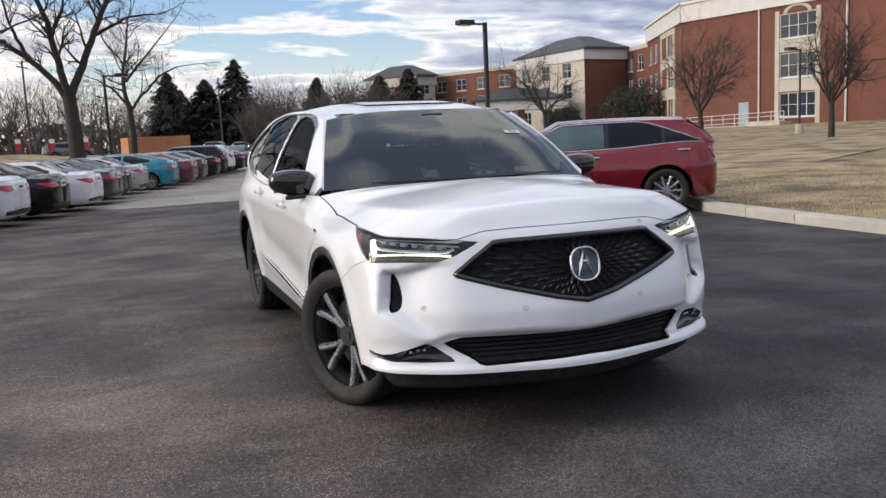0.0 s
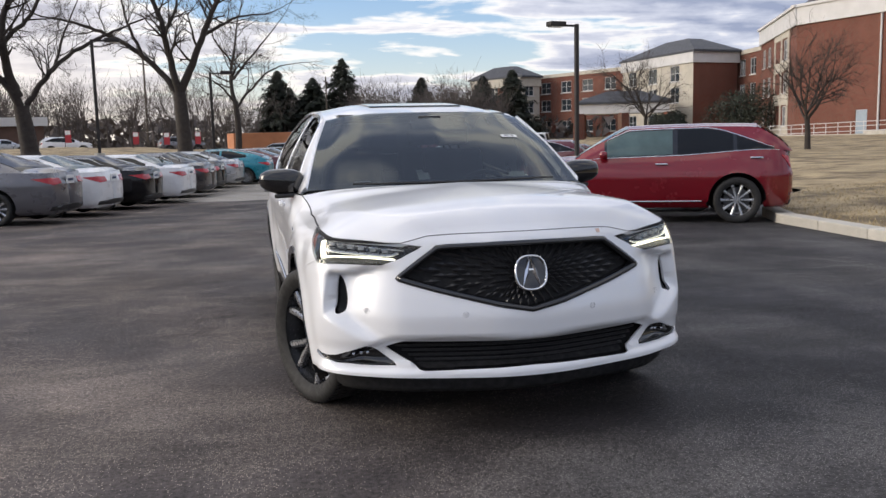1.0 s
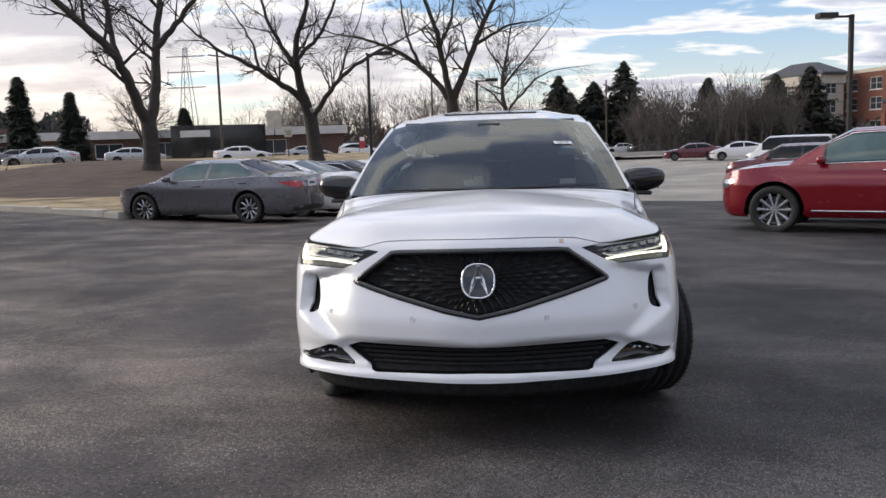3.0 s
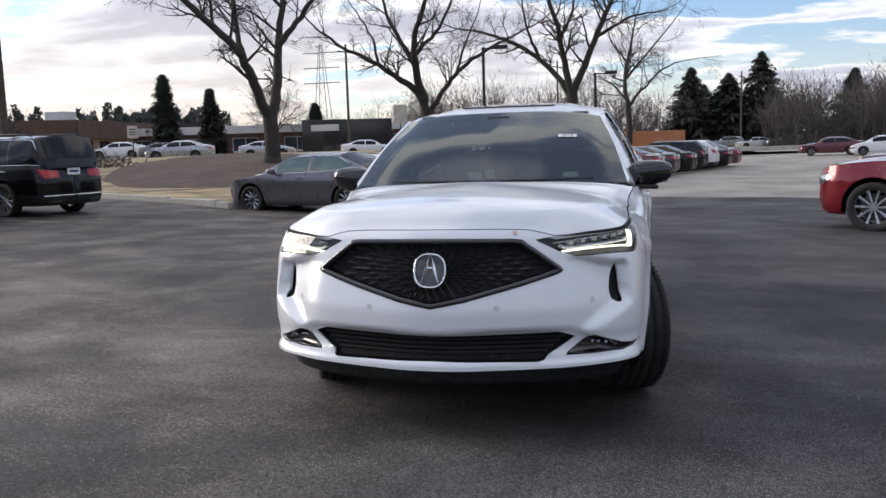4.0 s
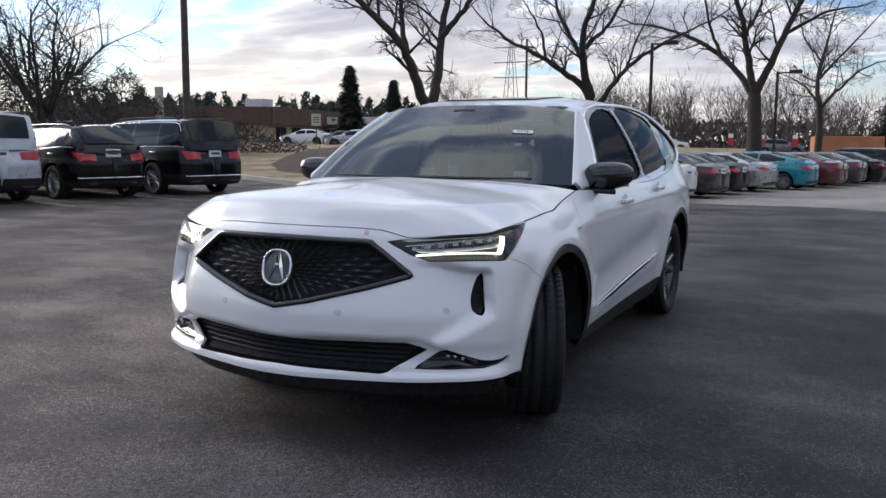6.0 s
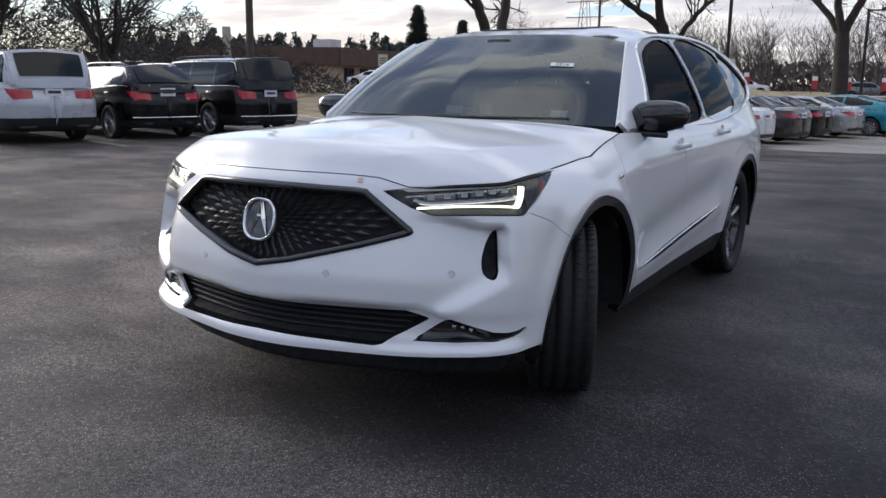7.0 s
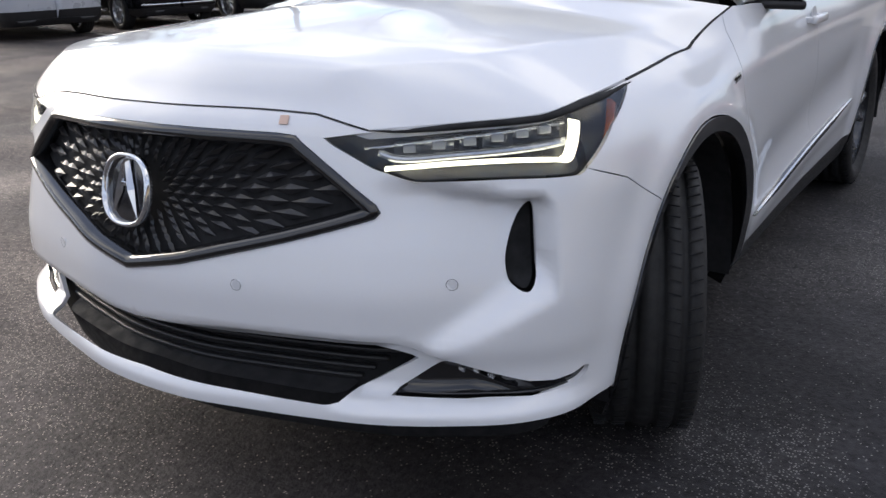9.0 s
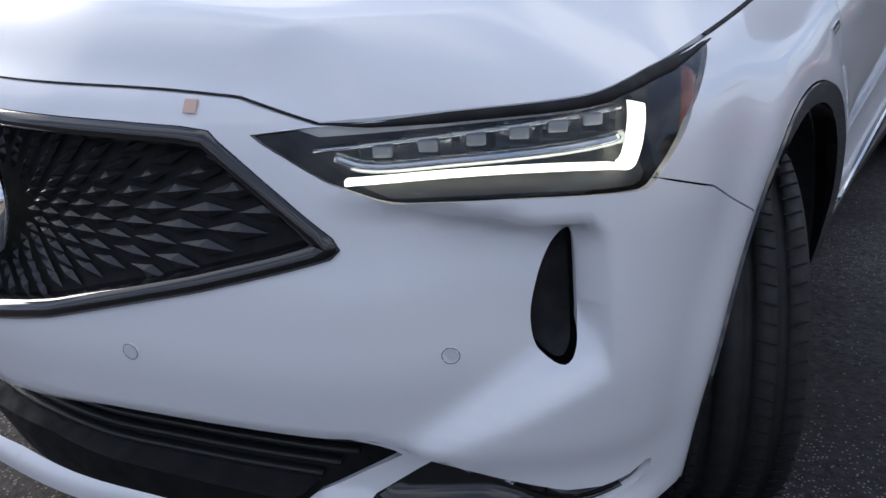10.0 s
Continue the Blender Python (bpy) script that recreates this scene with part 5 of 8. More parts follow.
def soil_height(x, y):
    """A low mound over the bank that dips under the turf at its rim."""
    near = 9.0
    for (ax, ay), (bx, by) in zip(SOIL, SOIL[1:] + SOIL[:1]):
        t = min(1, max(0, ((x - ax) * (bx - ax) + (y - ay) * (by - ay)) / ((bx - ax) ** 2 + (by - ay) ** 2)))
        near = min(near, math.hypot(x - lerp(ax, bx, t), y - lerp(ay, by, t)))
    return bank_height(x, y) - .06 + .16 * ss(0, 1.4, near)


sheet("mulch_bed", SOIL, mulch, "dark brown bare soil bed under the trees", soil_height, .9)


def side_road():
    a, b = Vector((-130, 38)), Vector((60, 88))
    d = (b - a).normalized()
    n = Vector((-d.y, d.x))
    vs, fs, kv, kf = [], [], [], []
    N_ = 40
    for k in range(N_ + 1):
        p = a.lerp(b, k / N_)
        for e in (p, p + n * 9):
            vs.append((e.x, e.y, verge_height(e.x, e.y) + .02))
        for o in (0, 9.0):
            for w, h in ((-.2, -.1), (-.2, .16), (.2, .16), (.2, -.1)):
                e = p + n * (o + w)
                kv.append((e.x, e.y, verge_height(e.x, e.y) + h))
    fs = [(2 * k, 2 * k + 2, 2 * k + 3, 2 * k + 1) for k in range(N_)]
    kf = [(8 * k + o + i, 8 * k + 8 + o + i, 8 * k + 9 + o + i, 8 * k + 1 + o + i) for k in range(N_) for o in (0, 4) for i in range(3)]
    tagged(from_lists("road", vs, fs, road_mat, None, "grey side road beyond the bank"), kind="structure")
    tagged(from_lists("kerb_road", kv, kf, kerb_mat, None, "pale concrete road kerb"), kind="structure")


side_road()


def kerb(name, line, label, h=.15, w=.17, inner=1):
    """Kerb stones end to end along a line; each stone is a part of its own."""
    top = empty(name, label, "kerb", kind="structure")
    pts = resample(line, 1.5)
    for a, b in zip(pts, pts[1:]):
        a, b = Vector((*a, 0)), Vector((*b, 0))
        d = (b - a)
        bm = bmesh.new()
        box(bm, (0, inner * w / 2, h / 2 - .03), (d.length - .012, w, h + .06), .02)
        m = Matrix.Translation((*((a + b) / 2).xy, lot_height(*((a + b) / 2).xy))) @ Matrix.Rotation(math.atan2(d.y, d.x), 4, "Z")
        part("kerb_stone", bm, kerb_mat, top, m=m)
    return top


kerb("kerb_bank", KL[:10], "pale concrete kerb round the grass bank", inner=1)
# right lawn
KR = [(6.4, -34), (6.6, -12), (6.85, -2), (6.98, 4.4), (7.02, 6.1), (7.25, 8.4), (7.8, 9.6), (9.0, 11.0), (11.0, 12.6), (22, 18.2), (60, 33)]


def lawn_height(x, y):
    return .02 + .017 * max(0, x - 6.5) + .05 * math.sin(x * .4) * math.sin(y * .3) * ss(7, 12, x)


sheet("lawn", KR + [(60, -34)], straw, "dormant straw-coloured lawn", lawn_height, 1.6)
def far_lawn_height(x, y):
    edge = curve([(12.3, 10.9), (30, 16.0), (60, 20.5), (85, 27), (112, 34), (140, 36)], y)
    return lerp(lot_height(x, y) - .03, min(1.0, .02 + .017 * max(0, x - 6.5)) - .008, ss(0, 3.0, x - edge + 2.5 * ss(24, 15, y)))


sheet("far_lawn", [(10.9, 12.3), (22, 17.9), (60, 32.6), (112, 32.6), (112, 140), (36, 140), (34, 112), (27, 85), (20.5, 60), (16.0, 30)], straw, "dormant lawn before the brick building", far_lawn_height, 2.6)
kerb("kerb_lawn", KR[1:10], "wide pale concrete kerb along the lawn", .15, .30, -1)


def turf_blades():
    """Loose straw blades on the nearest lawn."""
    rng = random.Random(3)
    vs, fs = [], []
    for _ in range(26000):
        x = 7.3 + rng.random() ** 1.6 * 16
        y = rng.uniform(-3, 13)
        if not inside((x, y), KR + [(60, -34)]):
            continue
        z, a, h, l = lawn_height(x, y) - .005, rng.uniform(0, 6.28), rng.uniform(.02, .06), rng.uniform(.01, .05)
        dx, dy = math.cos(a), math.sin(a)
        k = len(vs)
        w = .004 + .0004 * x
        vs += [(x - dy * w, y + dx * w, z), (x + dy * w, y - dx * w, z), (x + dx * l, y + dy * l, z + h)]
        fs.append((k, k + 1, k + 2))
    m = material("straw_blades", (0.40, 0.31, 0.17), 0.9, vary=.2, scale=1.0, island=0.45)
    tagged(from_lists("lawn_blades", vs, fs, m, None, "loose straw grass blades on the lawn"), kind="stuff", category="grass")


turf_blades()


def stall_lines():
    mt = material("worn_line_paint", (0.42, 0.40, 0.33), 0.8, second=(.07, .068, .066), second_at=(.45, .6), second_scale=6, vary=.2, scale=3)
    for x, y in ((-11.1, 8.4), (-10.45, 10.9), (-9.9, 13.4)):
        d = Vector((-.978, .208))
        n = Vector((-d.y, d.x)) * .05
        a, b = Vector((x, y)), Vector((x, y)) + d * 4.6
        tagged(from_lists("stall_line", [(*q, lot_height(*q) + .006) for q in (a - n, a + n, b + n, b - n)], [(0, 3, 2, 1)], mt, None, "worn painted parking stall line"), kind="structure", category="marking")


stall_lines()


def pavement_cracks():
    """Sealed crack wandering over the lot and pale scuffs."""
    rng = random.Random(11)
    mt = material("pale_scuff", (0.13, 0.125, 0.12), 0.8, vary=.3, scale=20)
    for x0, y0, dx, dy, n in ((3.4, 1.2, .10, -.05, 26), (2.6, 4.4, .13, -.02, 30), (3.6, 7.4, .10, -.02, 20), (-3.2, -.6, -.12, -.06, 26), (.6, -1.3, .08, .05, 12), (4.6, 5.4, .05, -.09, 18), (-5.5, 4.4, -.13, .02, 24)):
        x, y, pts = x0, y0, []
        for _ in range(n):
            pts.append((x, y))
            x, y = x + dx + rng.uniform(-.06, .06), y + dy + rng.uniform(-.06, .06)
        vs, fs = [], []
        for i, (px, py) in enumerate(pts):
            w = rng.uniform(.002, .012)
            vs += [(px - dy * w * 8, py + dx * w * 8, lot_height(px, py) + .004), (px + dy * w * 8, py - dx * w * 8, lot_height(px, py) + .004)]
        fs = [(2 * i, 2 * i + 1, 2 * i + 3, 2 * i + 2) for i in range(len(pts) - 1)]
        tagged(from_lists("pavement_crack", vs, fs, mt, None, "pale worn crack in the asphalt"), kind="structure", category="crack")


pavement_cracks()

# ---- parked cars ----
dark_glass = material("car_glass_dark", (0.006, 0.007, 0.008), 0.05, spec=0.35, vary=0.1, scale=2)
light_glass = material("car_glass_light", (0.07, 0.11, 0.11), 0.04, spec=0.6, vary=0.25, scale=2.2)


def paint(name, rgb, metal=0.0, rough=0.3):
    return material(name, rgb, rough, metal, 1.0, vary=0.04, scale=2, fine=0.03, fine_scale=700)


PAINT = {
    "pale": paint("silver_white", (.47, .49, .53), .2),
    "grey": paint("grey_metallic", (.135, .132, .145), .5), "white": paint("white_paint", (.74, .74, .75)), "black": material("black_paint", (.005, .005, .006), .18, 0, .25, spec=.3, vary=.1, scale=2),
    "silver": paint("silver_metallic", (.42, .43, .45), .6), "dark": paint("dark_bronze", (.035, .030, .032), .4), "teal": paint("turquoise_metallic", (.0, .20, .27), .3),
    "red": paint("deep_red_metallic", (.19, .0015, .009), .25, .25), "maroon": paint("maroon_paint", (.10, .012, .02), .2), "blue": paint("blue_grey", (.10, .14, .20), .4)}

SHAPES = {
    # length, width, height, wheelbase, nose overhang, wheel radius; height profiles along y as shares of length
    "sedan": dict(L=4.83, W=1.86, H=1.44, wb=2.775, fo=.95, wr=.335,
                  top=[(0, .66), (.06, .76), (.27, .93), (.6, .98), (.80, 1.03), (1, 1.0)], deck=[(0, .68), (.05, .79), (.28, 1.00), (.6, 1.03), (.86, 1.10), (.97, 1.09), (1, 1.02)],
                  cab=(.255, .43, .70, .885), roofw=.60, zr=1.42, tail=[(.86, .80), (.86, .93)], low=.34),
    "suv": dict(L=4.68, W=1.96, H=1.66, wb=2.82, fo=.93, wr=.375,
                top=[(0, .88), (.05, .98), (.22, 1.06), (.6, 1.10), (.9, 1.18), (1, 1.15)], deck=[(0, .90), (.04, 1.0), (.24, 1.12), (.6, 1.13), (.93, 1.2), (1, 1.15)],
                cab=(.242, .432, .87, .988), roofw=.65, zr=1.63, tail=[(.95, 1.1)], low=.42),
    "wagon": dict(L=4.95, W=1.95, H=1.78, wb=2.90, fo=.88, wr=.38,
                  top=[(0, .92), (.05, 1.0), (.22, 1.08), (.6, 1.10), (.9, 1.12), (1, 1.10)], deck=[(0, .94), (.04, 1.03), (.24, 1.12), (.6, 1.13), (.93, 1.13), (1, 1.10)],
                  cab=(.22, .38, .935, .985), roofw=.72, zr=1.77, tail=[(.95, 1.1)], low=.50),
    "cross": dict(L=4.50, W=1.86, H=1.56, wb=2.70, fo=.90, wr=.355,
                  top=[(0, .82), (.05, .92), (.22, 1.00), (.6, 1.03), (.9, 1.10), (1, 1.06)], deck=[(0, .84), (.04, .96), (.24, 1.05), (.6, 1.06), (.93, 1.12), (1, 1.06)],
                  cab=(.22, .42, .87, .985), roofw=.62, zr=1.55, tail=[(.95, 1.1)], low=.40),
    "hatch": dict(L=4.55, W=1.76, H=1.47, wb=2.70, fo=.92, wr=.32,
                  top=[(0, .66), (.06, .78), (.24, .95), (.6, 1.02), (.85, 1.10), (1, .98)], deck=[(0, .68), (.05, .80), (.25, 1.02), (.6, 1.08), (.93, 1.16), (1, .98)],
                  cab=(.21, .42, .66, .97), roofw=.57, zr=1.47, tail=[(.9, .9)], low=.32),
    "van": dict(L=5.0, W=1.95, H=1.95, wb=3.0, fo=.90, wr=.34,
                top=[(0, .80), (.05, .90), (.16, 1.05), (.6, 1.10), (1, 1.10)], deck=[(0, .82), (.04, .95), (.18, 1.12), (.6, 1.13), (1, 1.12)],
                cab=(.13, .29, .965, .992), roofw=.80, zr=1.93, tail=[(.95, 1.1)], low=.36),
}

TALL = ("suv", "van", "wagon", "cross")


def make_car(kind, colour, label, m, group="", detail=2, rims=None, rear_glass=None, side_glass=None, plate=True, chrome_sides=False, dark_low=True):
    """A parked car, nose at local y = 0 facing -y. m places it. detail: 2 near, 1 far."""
    p = SHAPES[kind]
    dark_low = dark_low and kind in TALL
    L, hw, fo, wb, wr = p["L"], p["W"] / 2, p["fo"], p["wb"], p["wr"]
    car = empty("car", label, "car", group, m)
    pl = smooth_line([(0, 0), (hw * .5, .035), (hw * .78, .15), (hw * .93, .36), (hw * .985, .75), (hw, 1.3), (hw, L - 1.5), (hw * .985, L - .8), (hw * .93, L - .34), (hw * .80, L - .10), (hw * .5, L - .02), (0, L)], 6)
    al = [0.0]
    for a, b in zip(pl, pl[1:]):
        al.append(al[-1] + math.dist(a, b))
    SE = al[-1]
    zlow = .25 if kind in ("suv", "wagon", "cross") else .20
    body_prof = [(zlow - .02, .16), (zlow + .03, .06), (zlow + .14, .02), (.55, 0), (.72, .0), (.86, .018), (.98, .04), (1.10, .07), (1.25, .11)]

    def at(s):
        sg = -1 if s < 0 else 1
        s = min(abs(s), SE - 1e-6)
        i = min(bracket(al, s), len(pl) - 2)
        t = (s - al[i]) / (al[i + 1] - al[i])
        a, b = pl[max(i - 1, 0)], pl[min(i + 2, len(pl) - 1)]
        tx, ty = b[0] - a[0], b[1] - a[1]
        n = math.hypot(tx, ty)
        return sg * lerp(pl[i][0], pl[i + 1][0], t), lerp(pl[i][1], pl[i + 1][1], t), sg * ty / n, -tx / n

    ym = [at(s)[1] for s in np.linspace(0, SE, 160).tolist()]
    s_of = lambda y: float(np.interp(y, ym, np.linspace(0, SE, 160)))
    ztop = lambda s: curve([(a * L, b) for a, b in p["top"]], at(s)[1])

    def skin(s, z, off=0.0):
        x, y, nx, ny = at(s)
        v = curve(body_prof, z)
        crease = -.012 * math.exp(-((z - .80) / .04) ** 2) + .012 * math.exp(-((z - .50) / .09) ** 2) * ss(1.2, 1.7, s) * ss(SE - 1.2, SE - 1.7, s)
        end = .05 * ss(.75, 1.05, z) * (ss(SE - .9, SE - .3, s) + ss(.9, .3, s))
        d = off - v - crease - end
        return x + nx * d, y + ny * d, z

    sa = (s_of(fo), s_of(fo + wb))
    ra = wr + .075
    gs = .10 if detail > 1 else .2
    tops = [(s, ztop(s)) for s in np.linspace(0, SE, int(SE / gs)).tolist()]
    outer = resample([(0, zlow)] + [(SE, zlow)], gs) + tops[::-1]
    lines = [([(c + ra * math.cos(math.pi * k / 16), max(zlow + .001, wr + ra * math.sin(math.pi * k / 16) - .0)) for k in range(17)], False) for c in sa]
    low_line = [(s, p["low"]) for s in np.linspace(.02, SE - .02, int(SE / gs)).tolist()]
    lines.append((low_line, False))
    pts = [(s, z) for s in np.arange(.05, SE, gs).tolist() for z in np.arange(zlow + .06, 1.2, gs * .8).tolist() if z < ztop(s) - .02]
    V, F = tri_domain(outer, lines, pts, gs * .8)
    body, low = [], []
    for f, c in F:
        if any(math.hypot(c[0] - a, max(0, c[1] - wr)) < ra - .002 for a in sa) and c[1] < wr + ra:
            continue
        (low if dark_low and c[1] < p["low"] else body).append((f, c))
    surface_part("body", V, body, skin, colour, car, gap=0, flange=.03, mirror="both")
    surface_part("lower_trim", V, low, skin, satin_black, car, "black lower trim", gap=0, flange=.03, mirror="both", off=.004)
    # decks: hood, and the surface under the cabin and boot
    rows = []
    n = 26 if detail > 1 else 14
    for k in range(n + 1):
        y = L * (k / n)
        s = s_of(min(max(y, .004), L - .004))
        ex, ey, ez = skin(s, ztop(s))
        if k in (0, n):
            ex = .02
        zc = curve([(a * L, b) for a, b in p["deck"]], y)
        r = []
        for i in range(9):
            u = i / 8
            r.append((ex * u, ey, lerp(max(zc, ez), ez, ss(.45, 1, u) * .75 + .25 * u * u)))
        rows.append([(-x, y_, z) for x, y_, z in r[:0:-1]] + r)
    loft("hood_and_deck", rows, colour, car, "painted hood and rear deck")
    # cabin
    c0, c1, c2, c3 = (v * L for v in p["cab"])
    rw, zr = p["roofw"], p["zr"]

    def belt(y):
        s = s_of(y)
        x, yy, z = skin(s, ztop(s))
        return Vector((x - .015, y, z - .005))

    def rail(y):
        b = belt(min(max(y, c0), c3))
        lin = min(1, (y - c0) / (c1 - c0)) if y < c1 else (min(1, (c3 - y) / (c3 - c2)) if y > c2 else 1)
        q = lin ** .85
        mid = .02 * math.sin(math.pi * min(1, max(0, (y - c1) / (c2 - c1))))
        return Vector((lerp(b.x - .04, rw, q), y, lerp(b.z + .01, zr - .075 + mid, q)))

    def side(y, v, off=0.0):
        b, r = belt(y), rail(y)
        q = b.lerp(r, v)
        return q.x + .025 * 4 * v * (1 - v) * min(1, (r.z - b.z) / .35) + off, q.y, q.z + off * .3

    ysteps = np.linspace(c0, c3, 28).tolist()
    for mir in (None, "left"):
        loft("cabin_side", [[side(y, v) for v in (0, .25, .5, .75, 1)] for y in ysteps], colour, car, "painted pillars", mirror=mir, flip=True)
    rr = []
    for y in np.linspace(c1 - .02, c2 + .02, 16).tolist():
        r = rail(y)
        t = (y - c1) / (c2 - c1)
        zc = zr - .02 * (2 * t - 1) ** 2
        rr.append([(r.x * u, y, lerp(zc, r.z, ss(.5, 1, abs(u)) * .8 + .2 * u * u)) for u in [i / 8 for i in range(-8, 9)]])
    loft("roof", rr, colour, car, "painted roof")

    def screen(ya, yb, nm, mt, lb, wide=.97, k0=0, k1=8, out=0.0):
        rows_ = []
        for j in range(9):
            k = lerp(k0, k1, j / 8)
            y = lerp(ya, yb, k / 8)
            r = rail(y)
            bow = .06 * (1 if ya < yb else -1)
            drop = .14 if ya > yb and k == 0 and wide > .9 else 0
            zc = r.z + .055 * k / 8 + .01
            rows_.append([(r.x * wide * u, y + out - bow * (1 - (wide * u) ** 2) * (1 - .4 * k / 8), lerp(zc, r.z + .006, (wide * u) ** 2) + out * .5 - drop) for u in [i / 6 for i in range(-6, 7)]])
        return loft(nm, rows_, mt, car, lb, flip=ya > yb)

    screen(c0 + .02, c1, "windscreen", side_glass or dark_glass, "raked windscreen")
    if kind in TALL:
        screen(c3 - .02, c2, "tailgate", colour, "painted tailgate", 1.0)
        screen(c3 - .02, c2, "rear_window", rear_glass or dark_glass, "dark rear window", .84, .9, 7.1, .014)
    else:
        screen(c3 - .02, c2, "rear_window", rear_glass or dark_glass, "rear window")

    def win_top(y):
        if kind == "suv":
            return lerp(.90, .13, ss(lerp(c1, c2, .55), lerp(c2, c3, .62), y) ** 1.3)
        return lerp(.90, .62, ss(c2 - .1, lerp(c2, c3, .5), y))

    # side windows, each a pane
    def pane(y0, y1, nm, mt):
        ys = np.linspace(y0, y1, 10).tolist()
        for mir in (None, "left"):
            ob = loft(nm, [[side(y, lerp(.08, win_top(y), v), .006) for v in (0, .33, .66, 1)] for y in ys], mt, car, "dark side window", mirror=mir, flip=True)

    f0 = lerp(c0, c1, .60)
    mid = lerp(c0, c3, .47)
    y_end = lerp(c2, c3, .45 if kind == "suv" else .05)
    if kind in TALL:
        # one black band behind the panes
        for mir in (None, "left"):
            loft("window_pillar", [[side(y, lerp(.05, win_top(y) + .03, v), .003) for v in (0, .33, .66, 1)] for y in np.linspace(f0 - .04, y_end, 30).tolist()], gloss_black, car, "black window pillars", mirror=mir, flip=True)
    if kind in TALL:
        mid2 = lerp(c0, c3, .74)
        pane(f0, mid - .04, "side_window", side_glass or dark_glass), pane(mid + .04, mid2 - .03, "side_window", dark_glass), pane(mid2 + .03, y_end - .02, "side_window", dark_glass)
    else:
        pane(f0, mid - .04, "side_window", side_glass or dark_glass), pane(mid + .04, lerp(c2, c3, .45), "side_window", side_glass or dark_glass)
    if detail > 1:
        for mir in ("right", "left"):
            line = [(y, .03) for y in np.linspace(c0 + .25, lerp(c2, c3, .6), 30).tolist()]
            ribbon("window_chrome", line, side, .035, .008, chrome, car, "bright window line", mir)
            upper = [(y, min(.95, win_top(y) + .06)) for y in np.linspace(f0, y_end if kind == "suv" else lerp(c2, c3, .4), 24).tolist()]
            ribbon("window_chrome", upper, side, .03, .008, chrome, car, "bright window line", mir)

    # lamps, plate, handles
    def patch(nm, poly, mt, lb, off=.008, mir="right", parent=car):
        o = resample(poly + poly[:1], .06)[:-1]
        xs, zs = [q[0] for q in poly], [q[1] for q in poly]
        gp = [(x, z) for x in np.arange(min(xs), max(xs), .05).tolist() for z in np.arange(min(zs), max(zs), .05).tolist()]
        v, f = tri_domain(o, [], gp, .05)
        return surface_part(nm, v, f, skin, mt, parent, lb, flange=.02, gap=0, off=off, mirror=mir)

    tz = ztop(SE - .4)
    for mir in ("right", "left"):
        if kind in TALL:
            patch("tail_light", [(SE - .95, tz - .06), (SE - .40, tz - .10), (SE - .40, tz - .24), (SE - .75, tz - .26)], red_lens, "red tail light", mir=mir)
        else:
            patch("tail_light", [(SE - 1.08, tz - .10), (SE - .70, tz - .085), (SE - .38, tz - .10), (SE - .38, tz - .20), (SE - .66, tz - .23)], red_lens, "red tail light", mir=mir)
        hz = ztop(.6)
        patch("headlight", [(.42, hz - .10), (.95, hz - .05), (1.02, hz - .09), (.85, hz - .20), (.45, hz - .19)], reflector, "clear headlight", mir=mir)
        if detail > 1:
            for k, y in enumerate((mid - .22, lerp(c2, c3, -.05) if kind == "suv" else mid + .95)):
                s, z = s_of(y), ztop(s_of(y)) - .12
                c = Vector(skin(s, z, .022))
                bm = bmesh.new()
                box(bm, (c.x if mir == "right" else -c.x, c.y, c.z), (.03, .20, .03), .01)
                part("door_handle", bm, chrome if chrome_sides else colour, car, "door handle", True)
            bm = bmesh.new()
            y = lerp(c0, c1, .55)
            b = belt(y)
            sx = 1 if mir == "right" else -1
            box(bm, (sx * (b.x + .13), y, b.z + .07), (.20, .13, .13), .045)
            box(bm, (sx * (b.x + .03), y, b.z + .02), (.10, .05, .04), .01)
            part("door_mirror", bm, colour, car, "painted door mirror", True)
    if detail > 1:
        patch("front_grille", [(0, hz - .02), (.36, hz - .05), (.40, hz - .22), (.25, hz - .36), (0, hz - .38)], gloss_black, "dark grille", mir="both", off=.006)
        patch("rear_valance", [(SE, .255), (SE - .75, .27), (SE - .70, .35), (SE, .37)], satin_black, "dark rear valance", mir="both", off=.010)
        if chrome_sides:
            for mir in ("right", "left"):
                ribbon("sill_chrome", [(s, .36) for s in np.linspace(sa[0] + .55, sa[1] - .55, 14).tolist()], skin, .025, .012, chrome, car, "chrome sill strip", mir)
            ribbon("bumper_chrome", [(s, .46) for s in np.linspace(SE - .80, SE - .001, 12).tolist()], skin, .03, .014, chrome, car, "chrome bumper strip", "right")
            ribbon("bumper_chrome", [(s, .46) for s in np.linspace(SE - .80, SE - .001, 12).tolist()], skin, .03, .014, chrome, car, "chrome bumper strip", "left")
    if plate:
        z = .86 if kind in ("sedan",) else .98
        q = Vector(skin(SE - .002, z, .012))
        bm = bmesh.new()
        box(bm, (0, q.y + .012, z), (.34, .02, .17), .008)
        pl_ = part("plate", bm, paper, car, "white dealer plate in a frame")
        bm = bmesh.new()
        box(bm, (0, q.y + .024, z - .005), (.24, .004, .05), 0)
        part("plate_bar", bm, material("plate_blue", (.03, .05, .12), .5), pl_)
